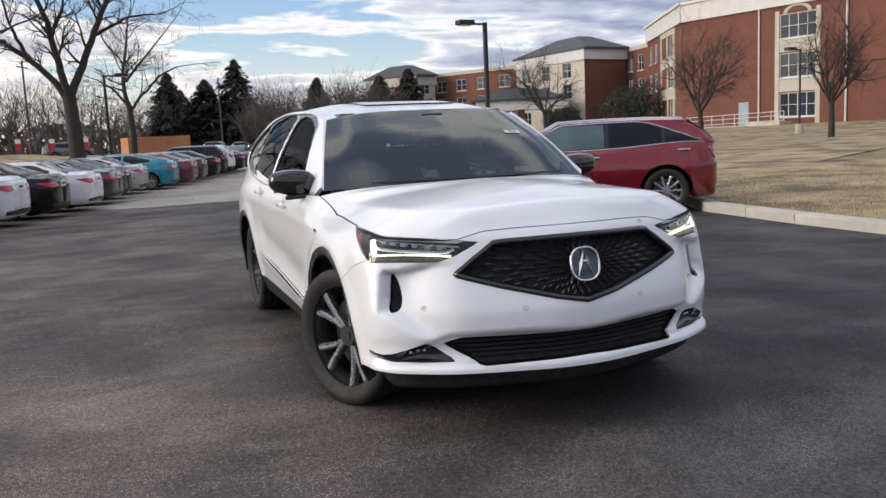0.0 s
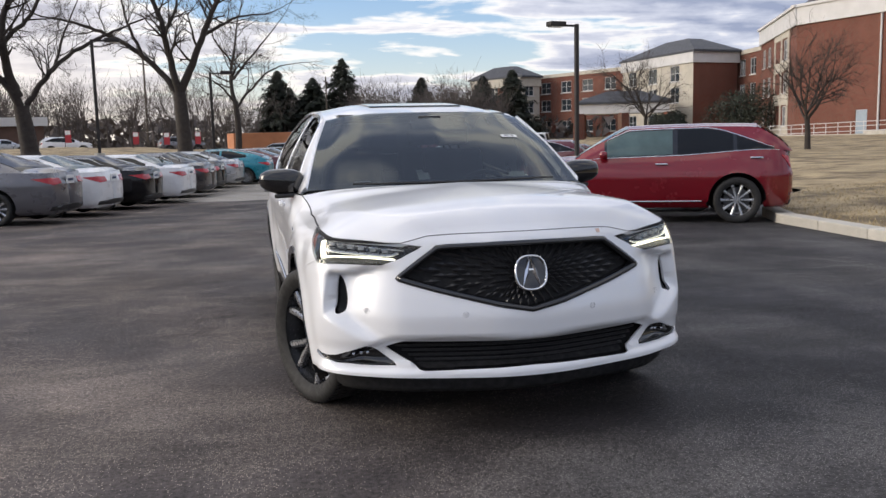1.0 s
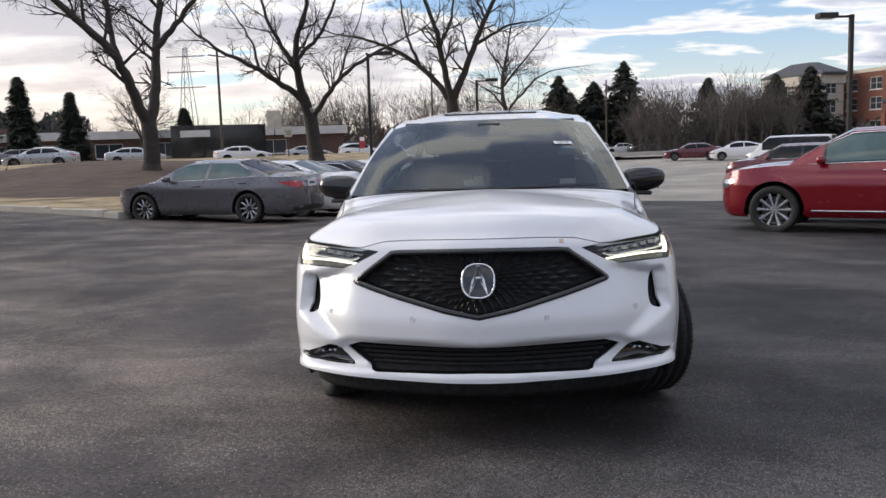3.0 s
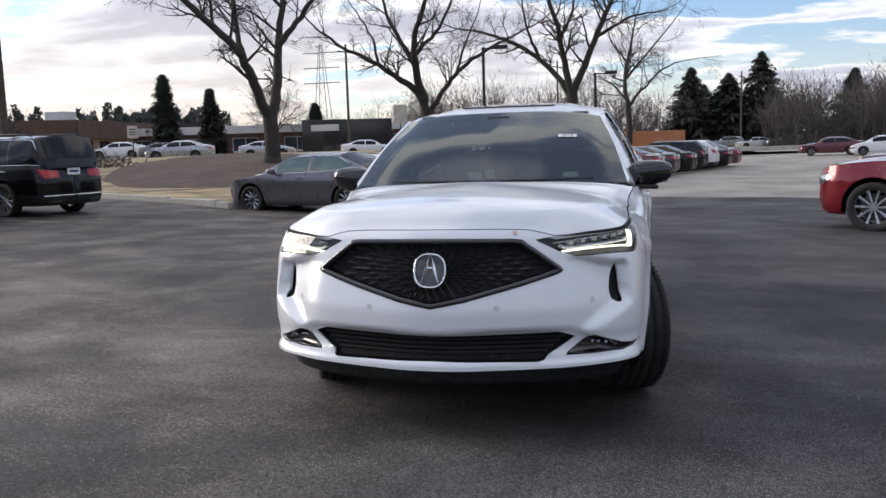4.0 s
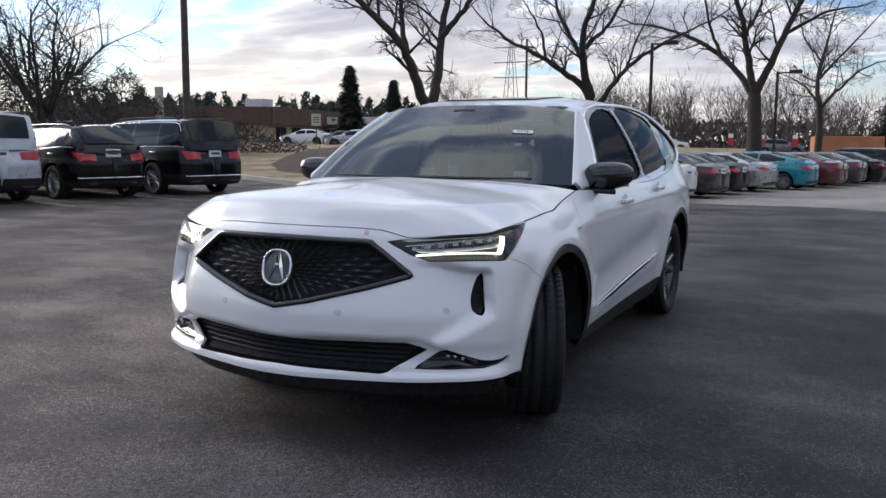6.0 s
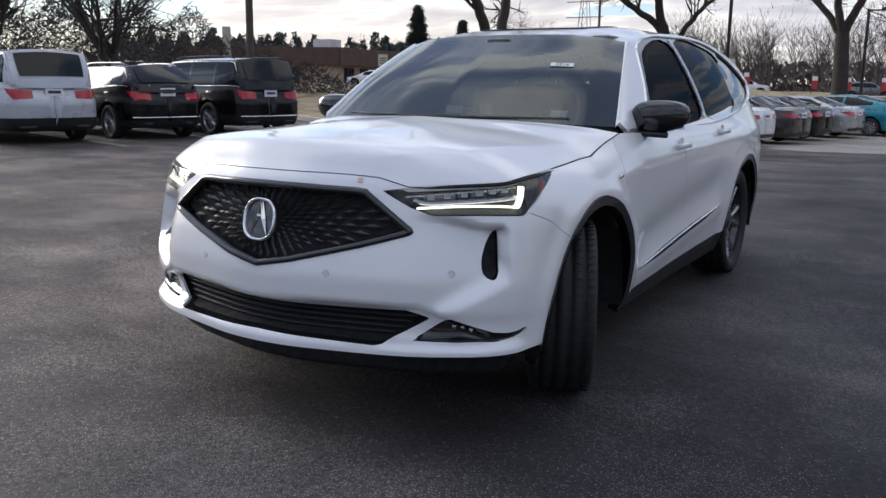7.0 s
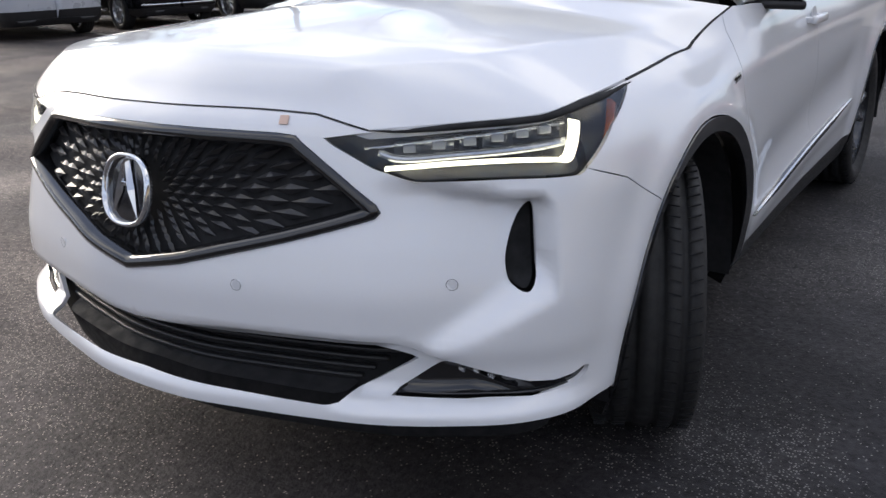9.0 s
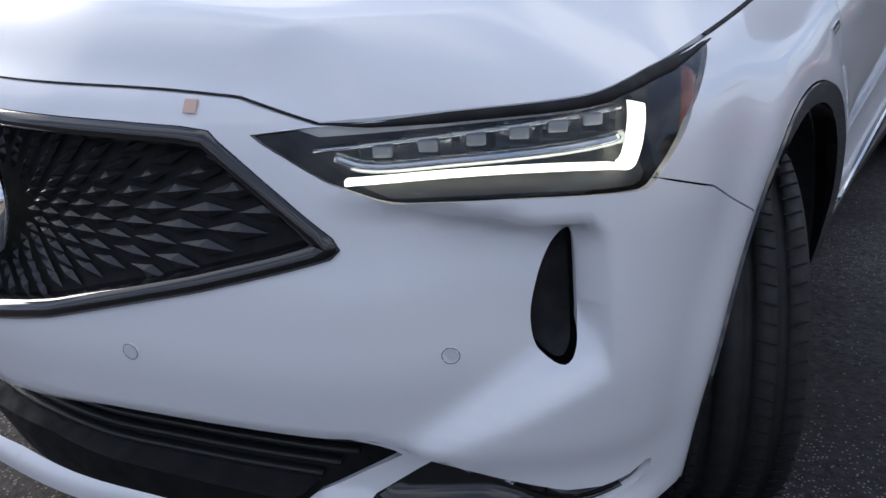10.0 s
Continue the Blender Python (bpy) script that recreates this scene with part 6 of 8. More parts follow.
    if kind in ("wagon", "cross") and detail > 1:
        for sx in (1, -1):
            bm = bmesh.new()
            ys = np.linspace(c1 + .15, c2 - .12, 12).tolist()
            sweep(bm, [(sx * (rail(y).x - .04), y, rail(y).z + (.085 if 0 < k < 11 else .045)) for k, y in enumerate(ys)], .016, .016, 6)
            part("roof_rail", bm, satin_black if kind == "wagon" else silver_alloy, car, "slim roof rail", True)
        bm = bmesh.new()
        yb = skin(SE - .002, 1.10, .012)[1]
        box(bm, (0, yb, 1.105), (.80, .03, .032), .008)
        part("tailgate_strip", bm, chrome, car, "chrome strip over the plate")
    bm = bmesh.new()
    box(bm, (0, L / 2, wr * .5 + .18), (p["W"] * .62, L * .93, .20), .05)
    part("underbody", bm, void_black, car, "dark underbody")
    for sx in (1, -1):
        for y in (fo, fo + wb):
            make_wheel(car, (sx * (hw - .125), y, wr), wr, .225, wr * .70, 10 if detail > 1 else 5, rims or silver_alloy, dark_alloy if rims is None else rims, 0, sx < 0, False, 32 if detail > 1 else 18)
            vs, fs = [], []
            for k in range(13):
                a = math.pi * k / 12
                for x in (hw - .02, hw - .38):
                    vs.append((sx * x, y + ra * .98 * math.cos(a), wr + ra * .98 * math.sin(a)))
            fs = [(2 * k, 2 * k + 1, 2 * k + 3, 2 * k + 2) for k in range(12)]
            vs.append((sx * (hw - .38), y, wr))
            fs += [(2 * k + 1, len(vs) - 1, 2 * k + 3) for k in range(12)]
            from_lists("wheel_well", vs, fs, void_black, car, "dark wheel well", True)
    return car


def parked(kind, contact, heading, which="rl", z=None):
    """Pose from the ground contact of one wheel and the heading (degrees) of the nose."""
    p = SHAPES[kind]
    if which == "back":
        x, y = 0, p["L"]
        z = lot_height(*contact) if z is None else z
        r = Matrix.Rotation(radians(heading + 90), 4, "Z")
        off = r @ Vector((x, y, 0))
        return Matrix.Translation((contact[0] - off.x, contact[1] - off.y, z)) @ r
    z = lot_height(*contact) if z is None else z
    x = (p["W"] / 2 - .125) * (1 if which[1] == "l" else -1)
    y = p["fo"] + (p["wb"] if which[0] == "r" else 0)
    r = Matrix.Rotation(radians(heading + 90), 4, "Z")
    off = r @ Vector((x, y, 0))
    return Matrix.Translation((contact[0] - off.x, contact[1] - off.y, z)) @ r


ROW = "cars parked in the row"
row_dir = Vector((.28, .96)).normalized()
row0 = Vector((-5.57, 14.45))
ROW_CARS = [("sedan", "grey", "dark grey sports sedan parked nose to the kerb"), ("sedan", "white", "white sedan parked in the row"), ("sedan", "black", "black sedan with red tail lights in the row"),
            ("sedan", "white", "white luxury sedan with upright red tail lights"), ("sedan", "dark", "dark bronze sedan parked in the row"), ("sedan", "black", "black sedan beside the silver sedan"),
            ("sedan", "silver", "silver sedan with red tail lights"), ("hatch", "teal", "turquoise hatchback on pale alloy wheels"), ("sedan", "maroon", "maroon sedan beside the turquoise hatchback"), ("sedan", "dark", "dark sedan parked in the row"),
            ("sedan", "black", "black sedan in the older lot"), ("suv", "black", "black SUV in the older lot"), ("suv", "white", "white SUV in the older lot"), ("sedan", "black", "black sedan in the older lot"), ("sedan", "maroon", "maroon sedan at the row's end")]
for k_, (kd, cl, lb) in enumerate(ROW_CARS):
    # how far each one is pulled in from the first car's line
    at_ = row0 + row_dir * 2.68 * k_ + Vector((-.966, .259)) * (.10, .35, .36, .32, .5, .95, 1.0, .25, .2, .25, .1, 0, 0, 0, 0)[k_]
    make_car(kd, PAINT[cl], lb, parked(kd, at_, 165), ROW, 2 if k_ < 8 else 1, silver_alloy if cl == "teal" else None, light_glass if cl == "white" else None, light_glass if k_ == 0 else None)

# red SUV and the cars beyond it
make_car("suv", PAINT["red"], "deep red SUV with chrome window line", parked("suv", (6.72, 8.72), 153, "rl"), "", 2, silver_alloy, None, light_glass, True, True, False)
make_car("sedan", PAINT["white"], "white sedan parked beyond the red SUV", parked("sedan", (7.5, 11.3), 153, "rl"), "", 2, plate=True, side_glass=light_glass)
make_car("suv", PAINT["maroon"], "maroon SUV in the older lot", parked("suv", (8.6, 28.5), 153, "fl"), "", 2)
make_car("sedan", PAINT["maroon"], "maroon sedan in the older lot", parked("sedan", (11.0, 31.0), 153, "fl"), "", 1)
make_car("van", PAINT["white"], "white van far down the lot", parked("van", (14.4, 48.5), 150, "fl"), "", 1)
make_car("hatch", PAINT["white"], "small white hatchback far down the lot", parked("hatch", (16.3, 66.0), 170, "fl"), "", 1)
make_car("sedan", PAINT["maroon"], "dark red car far down the lot", parked("sedan", (13.0, 68.0), 170, "fl"), "", 1)
for k_, (kd, cl, lb) in enumerate((("sedan", "red", "red sedan at the lot's far end"), ("suv", "silver", "silver SUV at the lot's far end"), ("sedan", "white", "white sedan at the lot's far end"), ("suv", "grey", "grey SUV at the lot's far end"))):
    make_car(kd, PAINT[cl], lb, parked(kd, (8.2 + 3.4 * k_, 112 - .6 * k_), 200, "rl"), "cars at the lot's far end", 1)

# three SUVs nosed in to the bank
BANKED = "SUVs nosed in to the bank"
make_car("wagon", PAINT["pale"], "silver-white SUV with dark lower body and red tail lights", parked("wagon", (-12.3, 7.8), 168, "back"), BANKED, 2, silver_alloy, None, None)
make_car("cross", PAINT["black"], "black compact SUV with chrome bumper trim", parked("cross", (-11.95, 10.2), 168, "back"), BANKED, 2, silver_alloy, None, None, True, True)
make_car("wagon", PAINT["black"], "black boxy SUV with chrome bumper strip", parked("wagon", (-11.3, 12.62), 168, "back"), BANKED, 2, silver_alloy, None, None, True, True)
# traffic and stock across the road
ACROSS = "cars across the road"
for x_, y_, cl, kd, h_ in ((-33.0, 50.5, "silver", "sedan", 195), (-52, 58, "silver", "sedan", 15), (-45, 61, "white", "sedan", 195), (-38, 63.5, "grey", "sedan", 15), (-30, 66, "silver", "sedan", 15),
                           (-22, 69.5, "white", "sedan", 15), (-60, 52, "white", "van", 15), (-15, 86.5, "white", "suv", 15), (-20, 84.5, "silver", "sedan", 15), (-4.5, 89, "grey", "suv", 15), (-27, 83, "white", "sedan", 15)):
    make_car(kd, PAINT[cl], f"{cl} {'work van' if kd == 'van' else kd} standing across the road", parked(kd, (x_, y_), h_, "fl", verge_height(x_, y_) + .02), ACROSS, 1)

# ---- bare trees, conifers ----
bark = material("grey_brown_bark", (0.042, 0.034, 0.029), 0.9, vary=0.25, scale=3, fine=0.25, fine_scale=40, bump=0.01, bump_scale=30)
needle = material("conifer_needles", (0.030, 0.037, 0.026), 0.85, vary=0.3, scale=1.5, island=0.4)
# paler than the bark: aerial haze is mixed into the base colour
haze_wood = material("hazy_distant_wood", (0.095, 0.080, 0.074), 0.95, vary=0.25, scale=.2, island=0.25)


class Wood:
    """Collects tapered tubes for one tree."""

    def __init__(self, seed):
        self.vs, self.fs, self.rng, self.kids = [], [], random.Random(seed), (4, 6)

    def tube(self, pts, r0, r1, sides):
        n = len(pts)
        k0 = len(self.vs)
        ref = Vector((.3, .9, .2)).normalized()
        for i, p in enumerate(pts):
            d = (pts[min(i + 1, n - 1)] - pts[max(i - 1, 0)]).normalized()
            a = d.cross(ref)
            a = a.normalized() if a.length > 1e-3 else Vector((1, 0, 0))
            b = d.cross(a)
            r = lerp(r0, r1, i / max(1, n - 1))
            for j in range(sides):
                t = 2 * math.pi * j / sides
                self.vs.append(tuple(p + a * r * math.cos(t) + b * r * math.sin(t)))
        for i in range(n - 1):
            for j in range(sides):
                q = (j + 1) % sides
                self.fs.append((k0 + i * sides + j, k0 + i * sides + q, k0 + (i + 1) * sides + q, k0 + (i + 1) * sides + j))

    def grow(self, p, d, length, r, depth, up=.12, droop=0.0, min_r=.006, spread=1.0):
        rng = self.rng
        n = max(3, int(length / .5) + 2)
        pts, q, dd = [p], p, d.normalized()
        for i in range(n):
            dd = (dd + Vector((rng.uniform(-1, 1), rng.uniform(-1, 1), rng.uniform(-1, 1))) * .17 + Vector((0, 0, up - droop * (i / n)))).normalized()
            q = q + dd * (length / n)
            pts.append(q)
        self.tube(pts, r, max(min_r * .6, r * .35), 6 if r > .06 else (4 if r > .02 else 3))
        if depth <= 0:
            return
        kids = rng.randint(*self.kids)
        for c in range(kids):
            t = rng.uniform(.22, .98)
            i = min(int(t * n), n - 1)
            b = pts[i].lerp(pts[i + 1], t * n - i)
            ax = (pts[i + 1] - pts[i]).normalized()
            side = ax.cross(Vector((rng.uniform(-1, 1), rng.uniform(-1, 1), rng.uniform(-1, 1))))
            if side.length < 1e-3:
                continue
            nd = (ax * rng.uniform(.5, 1.0) + side.normalized() * rng.uniform(.6, 1.1) * spread).normalized()
            self.grow(b, nd, length * rng.uniform(.42, .68), max(min_r, r * lerp(.62, .35, t)), depth - 1, up * .8, droop, min_r, spread)

    def limb(self, pts, r0, r1, depth, every=.7, length=2.0, min_r=.007, droop=.03):
        """A main limb along given points, with side shoots."""
        fine = [Vector(p) for p in smooth_line(pts, 5)]
        fine = [p + Vector((self.rng.uniform(-1, 1), self.rng.uniform(-1, 1), self.rng.uniform(-1, 1))) * .05 for p in fine]
        self.tube(fine, r0, r1, 8 if r0 > .1 else 6)
        total = sum((b - a).length for a, b in zip(fine, fine[1:]))
        shoots = int(total / every)
        for k in range(shoots):
            t = self.rng.uniform(.25, 1.0)
            i = min(int(t * (len(fine) - 1)), len(fine) - 2)
            ax = (fine[i + 1] - fine[i]).normalized()
            side = ax.cross(Vector((self.rng.uniform(-1, 1), self.rng.uniform(-1, 1), self.rng.uniform(-1, 1)))).normalized()
            self.grow(fine[i], ax * .6 + side + Vector((0, 0, .15)), length * self.rng.uniform(.5, 1.15) * lerp(1, .7, t), lerp(r0, r1, t) * .45, depth, .08, droop, min_r)
        self.grow(fine[-1], fine[-1] - fine[-2], length * 1.1, r1, depth, .06, droop, min_r)


def old_tree(name, base, limbs, r_trunk, right, seed, label, min_r=.0055, every=.66, depth=3):
    """A big bare tree. limbs: (points across and up, radius at start, radius at end)."""
    tree = empty(name, label, "tree", "bare trees on the bank", Matrix.Translation(base))
    w = Wood(seed)
    w.kids = (3, 4)
    rt = Vector((*right, 0)).normalized()
    back = Vector((-rt.y, rt.x, 0))
    for k, (pts, a, b) in enumerate(limbs):
        off, q = 0.0, []
        lean = w.rng.uniform(-.45, .45)
        for i, (h, z) in enumerate(pts):
            dz = z - pts[0][1]
            q.append(tuple(rt * h + back * (lean * dz if k else 0) + Vector((0, 0, z))))
        if k == 0:
            fine = [Vector(p) for p in smooth_line(q, 6)]
            n = len(fine)
            w.tube([fine[0] - Vector((0, 0, .3)), fine[0]], a * 1.55, a * 1.35, 12)
            w.tube([fine[0]] + fine[1:3], a * 1.35, a, 12)
            w.tube(fine[2:], a, b, 12)
        else:
            w.limb(q, a, b, depth, every, 2.3, min_r)
        from_lists("limb" if k else "trunk", w.vs, w.fs, bark, tree, "" if k else "dark ridged bark", True)
        w.vs, w.fs = [], []
    return tree


old_tree("old_tree", (-14.3, 29.2, .85), [([(0, 0), (.05, .9), (0, 1.9)], .34, .30), ([(0, 1.75), (-.45, 3.0), (-.95, 4.3), (-2.2, 5.7), (-3.8, 7.2), (-5.2, 8.3)], .24, .06), ([(-.9, 4.1), (-1.15, 5.6), (-1.4, 7.5), (-1.7, 9.6)], .13, .05),
                                          ([(.05, 1.75), (.35, 3.3), (.5, 5.0), (.72, 7.0), (.6, 9.6)], .24, .07), ([(.5, 4.9), (1.5, 5.9), (2.4, 7.2), (3.6, 9.2)], .14, .05), ([(-2.0, 5.5), (-2.2, 7.0), (-2.9, 9.0)], .07, .03), ([(.65, 6.4), (-.4, 7.6), (-.9, 9.4)], .08, .03)],
         .34, (.93, .37), 4, "large bare old tree with two forking stems")
old_tree("old_tree", (-10.1, 39.8, .75), [([(0, 0), (-.1, 1.2), (-.25, 2.5)], .40, .33), ([(-.25, 2.4), (-.7, 3.4), (-1.7, 4.2), (-2.9, 5.0), (-4.5, 5.8), (-5.8, 6.8)], .22, .05), ([(-.35, 2.9), (-.7, 4.2), (-.8, 5.8), (-.2, 7.8), (-.1, 9.8)], .24, .06), ([(-.7, 4.6), (-1.5, 6.0), (-2.3, 7.8), (-2.6, 9.6)], .14, .04),
                                          ([(0, 2.6), (.6, 3.4), (1.4, 4.4), (2.7, 5.3), (3.9, 5.9), (4.9, 6.4)], .15, .04), ([(-.75, 5.4), (.3, 6.4), (1.2, 8.0), (1.6, 9.6)], .12, .04), ([(1.3, 4.3), (1.7, 5.6), (2.4, 7.0)], .08, .03), ([(-2.7, 4.9), (-3.0, 6.3), (-3.9, 7.9)], .09, .03)],
         .4, (.97, .25), 9, "large bare spreading tree on the bank")
old_tree("old_tree", (-3.8, 50.0, .45), [([(.15, 0), (.1, 1.8), (0, 3.9)], .44, .36), ([(-.05, 3.7), (-.8, 4.9), (-2.1, 6.2), (-3.8, 7.3), (-5.2, 7.8), (-6.8, 8.2)], .22, .05), ([(0, 3.9), (-.4, 5.6), (-.8, 7.8), (-1.7, 10.4), (-2.2, 12.4)], .25, .06), ([(.1, 3.9), (.8, 5.5), (1.8, 7.9), (3.0, 10.4), (3.7, 12.2)], .26, .06),
                                         ([(-.7, 7.2), (.1, 8.9), (.3, 11.4)], .12, .04), ([(1.5, 7.2), (3.3, 8.2), (5.4, 8.6)], .12, .03), ([(-1.9, 6.0), (-2.6, 7.8), (-3.0, 10.0)], .12, .04), ([(2.2, 8.8), (1.6, 10.4), (1.5, 12.2)], .10, .03)],
         .44, (.995, .1), 14, "tall bare tree with broad crown")
old_tree("young_tree", (-.5, 54.6, .4), [([(0, 0), (.05, 2.0), (-.05, 3.6)], .22, .17), ([(-.05, 3.4), (-.2, 5.2), (.3, 7.4), (.8, 9.6)], .16, .04), ([(0, 3.2), (1.0, 4.4), (2.2, 5.5), (3.4, 6.0)], .10, .03), ([(-.05, 3.5), (-1.0, 4.6), (-2.0, 5.2)], .09, .03), ([(-.1, 5.0), (1.2, 6.6), (2.6, 8.2)], .09, .03), ([(0, 6.0), (-1.0, 7.4), (-1.4, 9.0)], .07, .03)],
         .2, (.995, .1), 23, "slender bare tree beside the tall one", every=.4)


def round_tree(base, h, r, seed, label, spread, name="small_tree", group="ornamental bare trees", stems=1, min_r=.005):
    """An ornamental tree: short stem, many rising limbs, dense twigs."""
    tree = empty(name, label, "tree", group, Matrix.Translation(base))
    w = Wood(seed)
    w.kids = (5, 6)
    rng = w.rng
    for s in range(stems):
        a = rng.uniform(0, 6.28)
        foot = Vector((math.cos(a), math.sin(a), 0)) * (.25 if stems > 1 else 0)
        fork = foot + Vector((rng.uniform(-.15, .15) + foot.x * 1.6, rng.uniform(-.15, .15) + foot.y * 1.6, h * .27))
        w.tube([foot - Vector((0, 0, .2)), foot, foot.lerp(fork, .5) + Vector((.04, .02, 0)), fork], r * 1.15, r * .8, 9)
        for k in range(8 if stems == 1 else 4):
            b = a + k * 6.28 / (8 if stems == 1 else 4) + rng.uniform(-.4, .4)
            d = Vector((math.cos(b) * spread, math.sin(b) * spread, rng.uniform(.75, 1.2)))
            from_lists("stem", w.vs, w.fs, bark, tree, "", True) if w.vs else None
            w.vs, w.fs = [], []
            w.grow(fork + Vector((0, 0, rng.uniform(-.3, .2))), d, h * rng.uniform(.42, .58), r * .44, 3, .07, .02, min_r)
            from_lists("limb", w.vs, w.fs, bark, tree, "", True)
            w.vs, w.fs = [], []
    return tree


round_tree((26.8, 33.6, .4), 5.9, .15, 31, "bare ornamental tree on the lawn", .75)
round_tree((29.5, 27.6, .4), 6.2, .15, 32, "bare ornamental tree on the lawn", .75)
round_tree((27.2, 51.5, .6), 6.4, .15, 33, "bare ornamental tree before the entrance", .85)
round_tree((-19.8, 15.6, .6), 6.2, .15, 34, "dense bare crab tree behind parked SUVs", .95, "crab_tree", stems=3, min_r=.005)
round_tree((-24.5, 13.5, .7), 6.0, .14, 36, "dense bare crab tree behind parked SUVs", .95, "crab_tree", stems=3, min_r=.005)
round_tree((-40, 86, 1.1), 8.5, .18, 37, "rounded bare tree across the road", .8)


def conifer(base, h, r, seed, label, group="conifers"):
    """A spruce: stem and whorls of drooping, needled boughs of uneven length."""
    tree = empty("spruce", label, "tree", group, Matrix.Translation(base))
    rng = random.Random(seed)
    bm = bmesh.new()
    rod(bm, (0, 0, -.2), (0, 0, h * .97), r * .07, .02, 8)
    part("trunk", bm, bark, tree)
    vs, fs = [], []
    z = h * .05
    while z < h:
        t = z / h
        reach = 1.5 * r * (1 - t) ** .72 * rng.uniform(.55, 1.15) + .10
        for k in range(int(7 + 9 * (1 - t))):
            a = rng.uniform(0, 6.28)
            l = reach * rng.uniform(.6, 1.1)
            dx, dy = math.cos(a), math.sin(a)
            for j in range(int(6 + l * 5)):
                u = rng.uniform(.1, 1) ** .6
                px, py, pz = dx * l * u, dy * l * u, z + rng.uniform(-.2, .2) - l * .28 * u * u + .10 * l * (u > .8)
                sp = rng.uniform(.26, .52) * (1.15 - .3 * u)
                b = a + rng.uniform(-1.3, 1.3)
                ex, ey = math.cos(b) * sp * 1.4, math.sin(b) * sp * 1.4
                k0 = len(vs)
                vs += [(px - ey * .35, py + ex * .35, pz + .03), (px + ey * .35, py - ex * .35, pz + .03), (px + ex, py + ey, pz - sp * rng.uniform(.2, .7))]
                fs.append((k0, k0 + 1, k0 + 2))
        z += h * .009 + .03
    from_lists("crown", vs, fs, needle, tree, "dark green needles")
    return tree


for x_, y_, h_, r_, s_ in ((6.2, 121.0, 11.0, 3.7, 1), (8.1, 124.5, 8.8, 3.3, 8), (11.2, 121.0, 10.0, 4.2, 2), (15.4, 121.0, 12.8, 4.0, 3), (17.9, 125.0, 7.6, 3.5, 9)):
    conifer((x_, y_, -.1), h_, r_, s_, "dark green spruce at the lot's far end")
for x_, y_, h_, r_, s_ in ((27.5, 123.0, 9.5, 3.0, 4), (38.0, 112.0, 9.8, 3.6, 5), (32.5, 108, 8.6, 3.2, 6)):
    conifer((x_, y_, .5), h_, r_, s_, "spruce beside the brick building")
for x_, y_, h_, r_, s_ in ((-43.4, 69.0, 7.6, 1.25, 11), (-42.2, 75.5, 6.6, 1.15, 12), (-36.0, 88.0, 5.5, 1.1, 13)):
    conifer((x_, y_, 1.0), h_, r_, s_, "spruce across the road")


def shrub(base, size, seed, label):
    bush = empty("evergreen_shrub", label, "shrub", "evergreen shrubs", Matrix.Translation(base))
    rng = random.Random(seed)
    vs, fs = [], []
    blobs = [(rng.uniform(-.45, .45) * size[0], rng.uniform(-.4, .4) * size[0], rng.uniform(.25, .72) * size[1], rng.uniform(.24, .38) * size[0]) for _ in range(14)]
    for _ in range(9000):
        bx, by, bz, br = rng.choice(blobs)
        d = Vector((rng.gauss(0, 1), rng.gauss(0, 1), rng.gauss(0, 1))).normalized() * br * rng.uniform(.7, 1.12)
        p = Vector((bx, by, bz)) + d
        if p.z < .05:
            continue
        s = rng.uniform(.12, .26)
        a, b = Vector((rng.uniform(-1, 1), rng.uniform(-1, 1), rng.uniform(-1, 1))) * s, Vector((rng.uniform(-1, 1), rng.uniform(-1, 1), rng.uniform(-1, 1))) * s
        k = len(vs)
        vs += [tuple(p), tuple(p + a), tuple(p + b)]
        fs.append((k, k + 1, k + 2))
    from_lists("foliage", vs, fs, needle, bush, "dense dark evergreen foliage")


shrub((52.3, 77.8, .8), (5.6, 5.6), 41, "large dark evergreen shrub against the brick wall")
shrub((46.5, 83.5, .8), (3.4, 2.6), 42, "low dark evergreen shrub by the entrance")


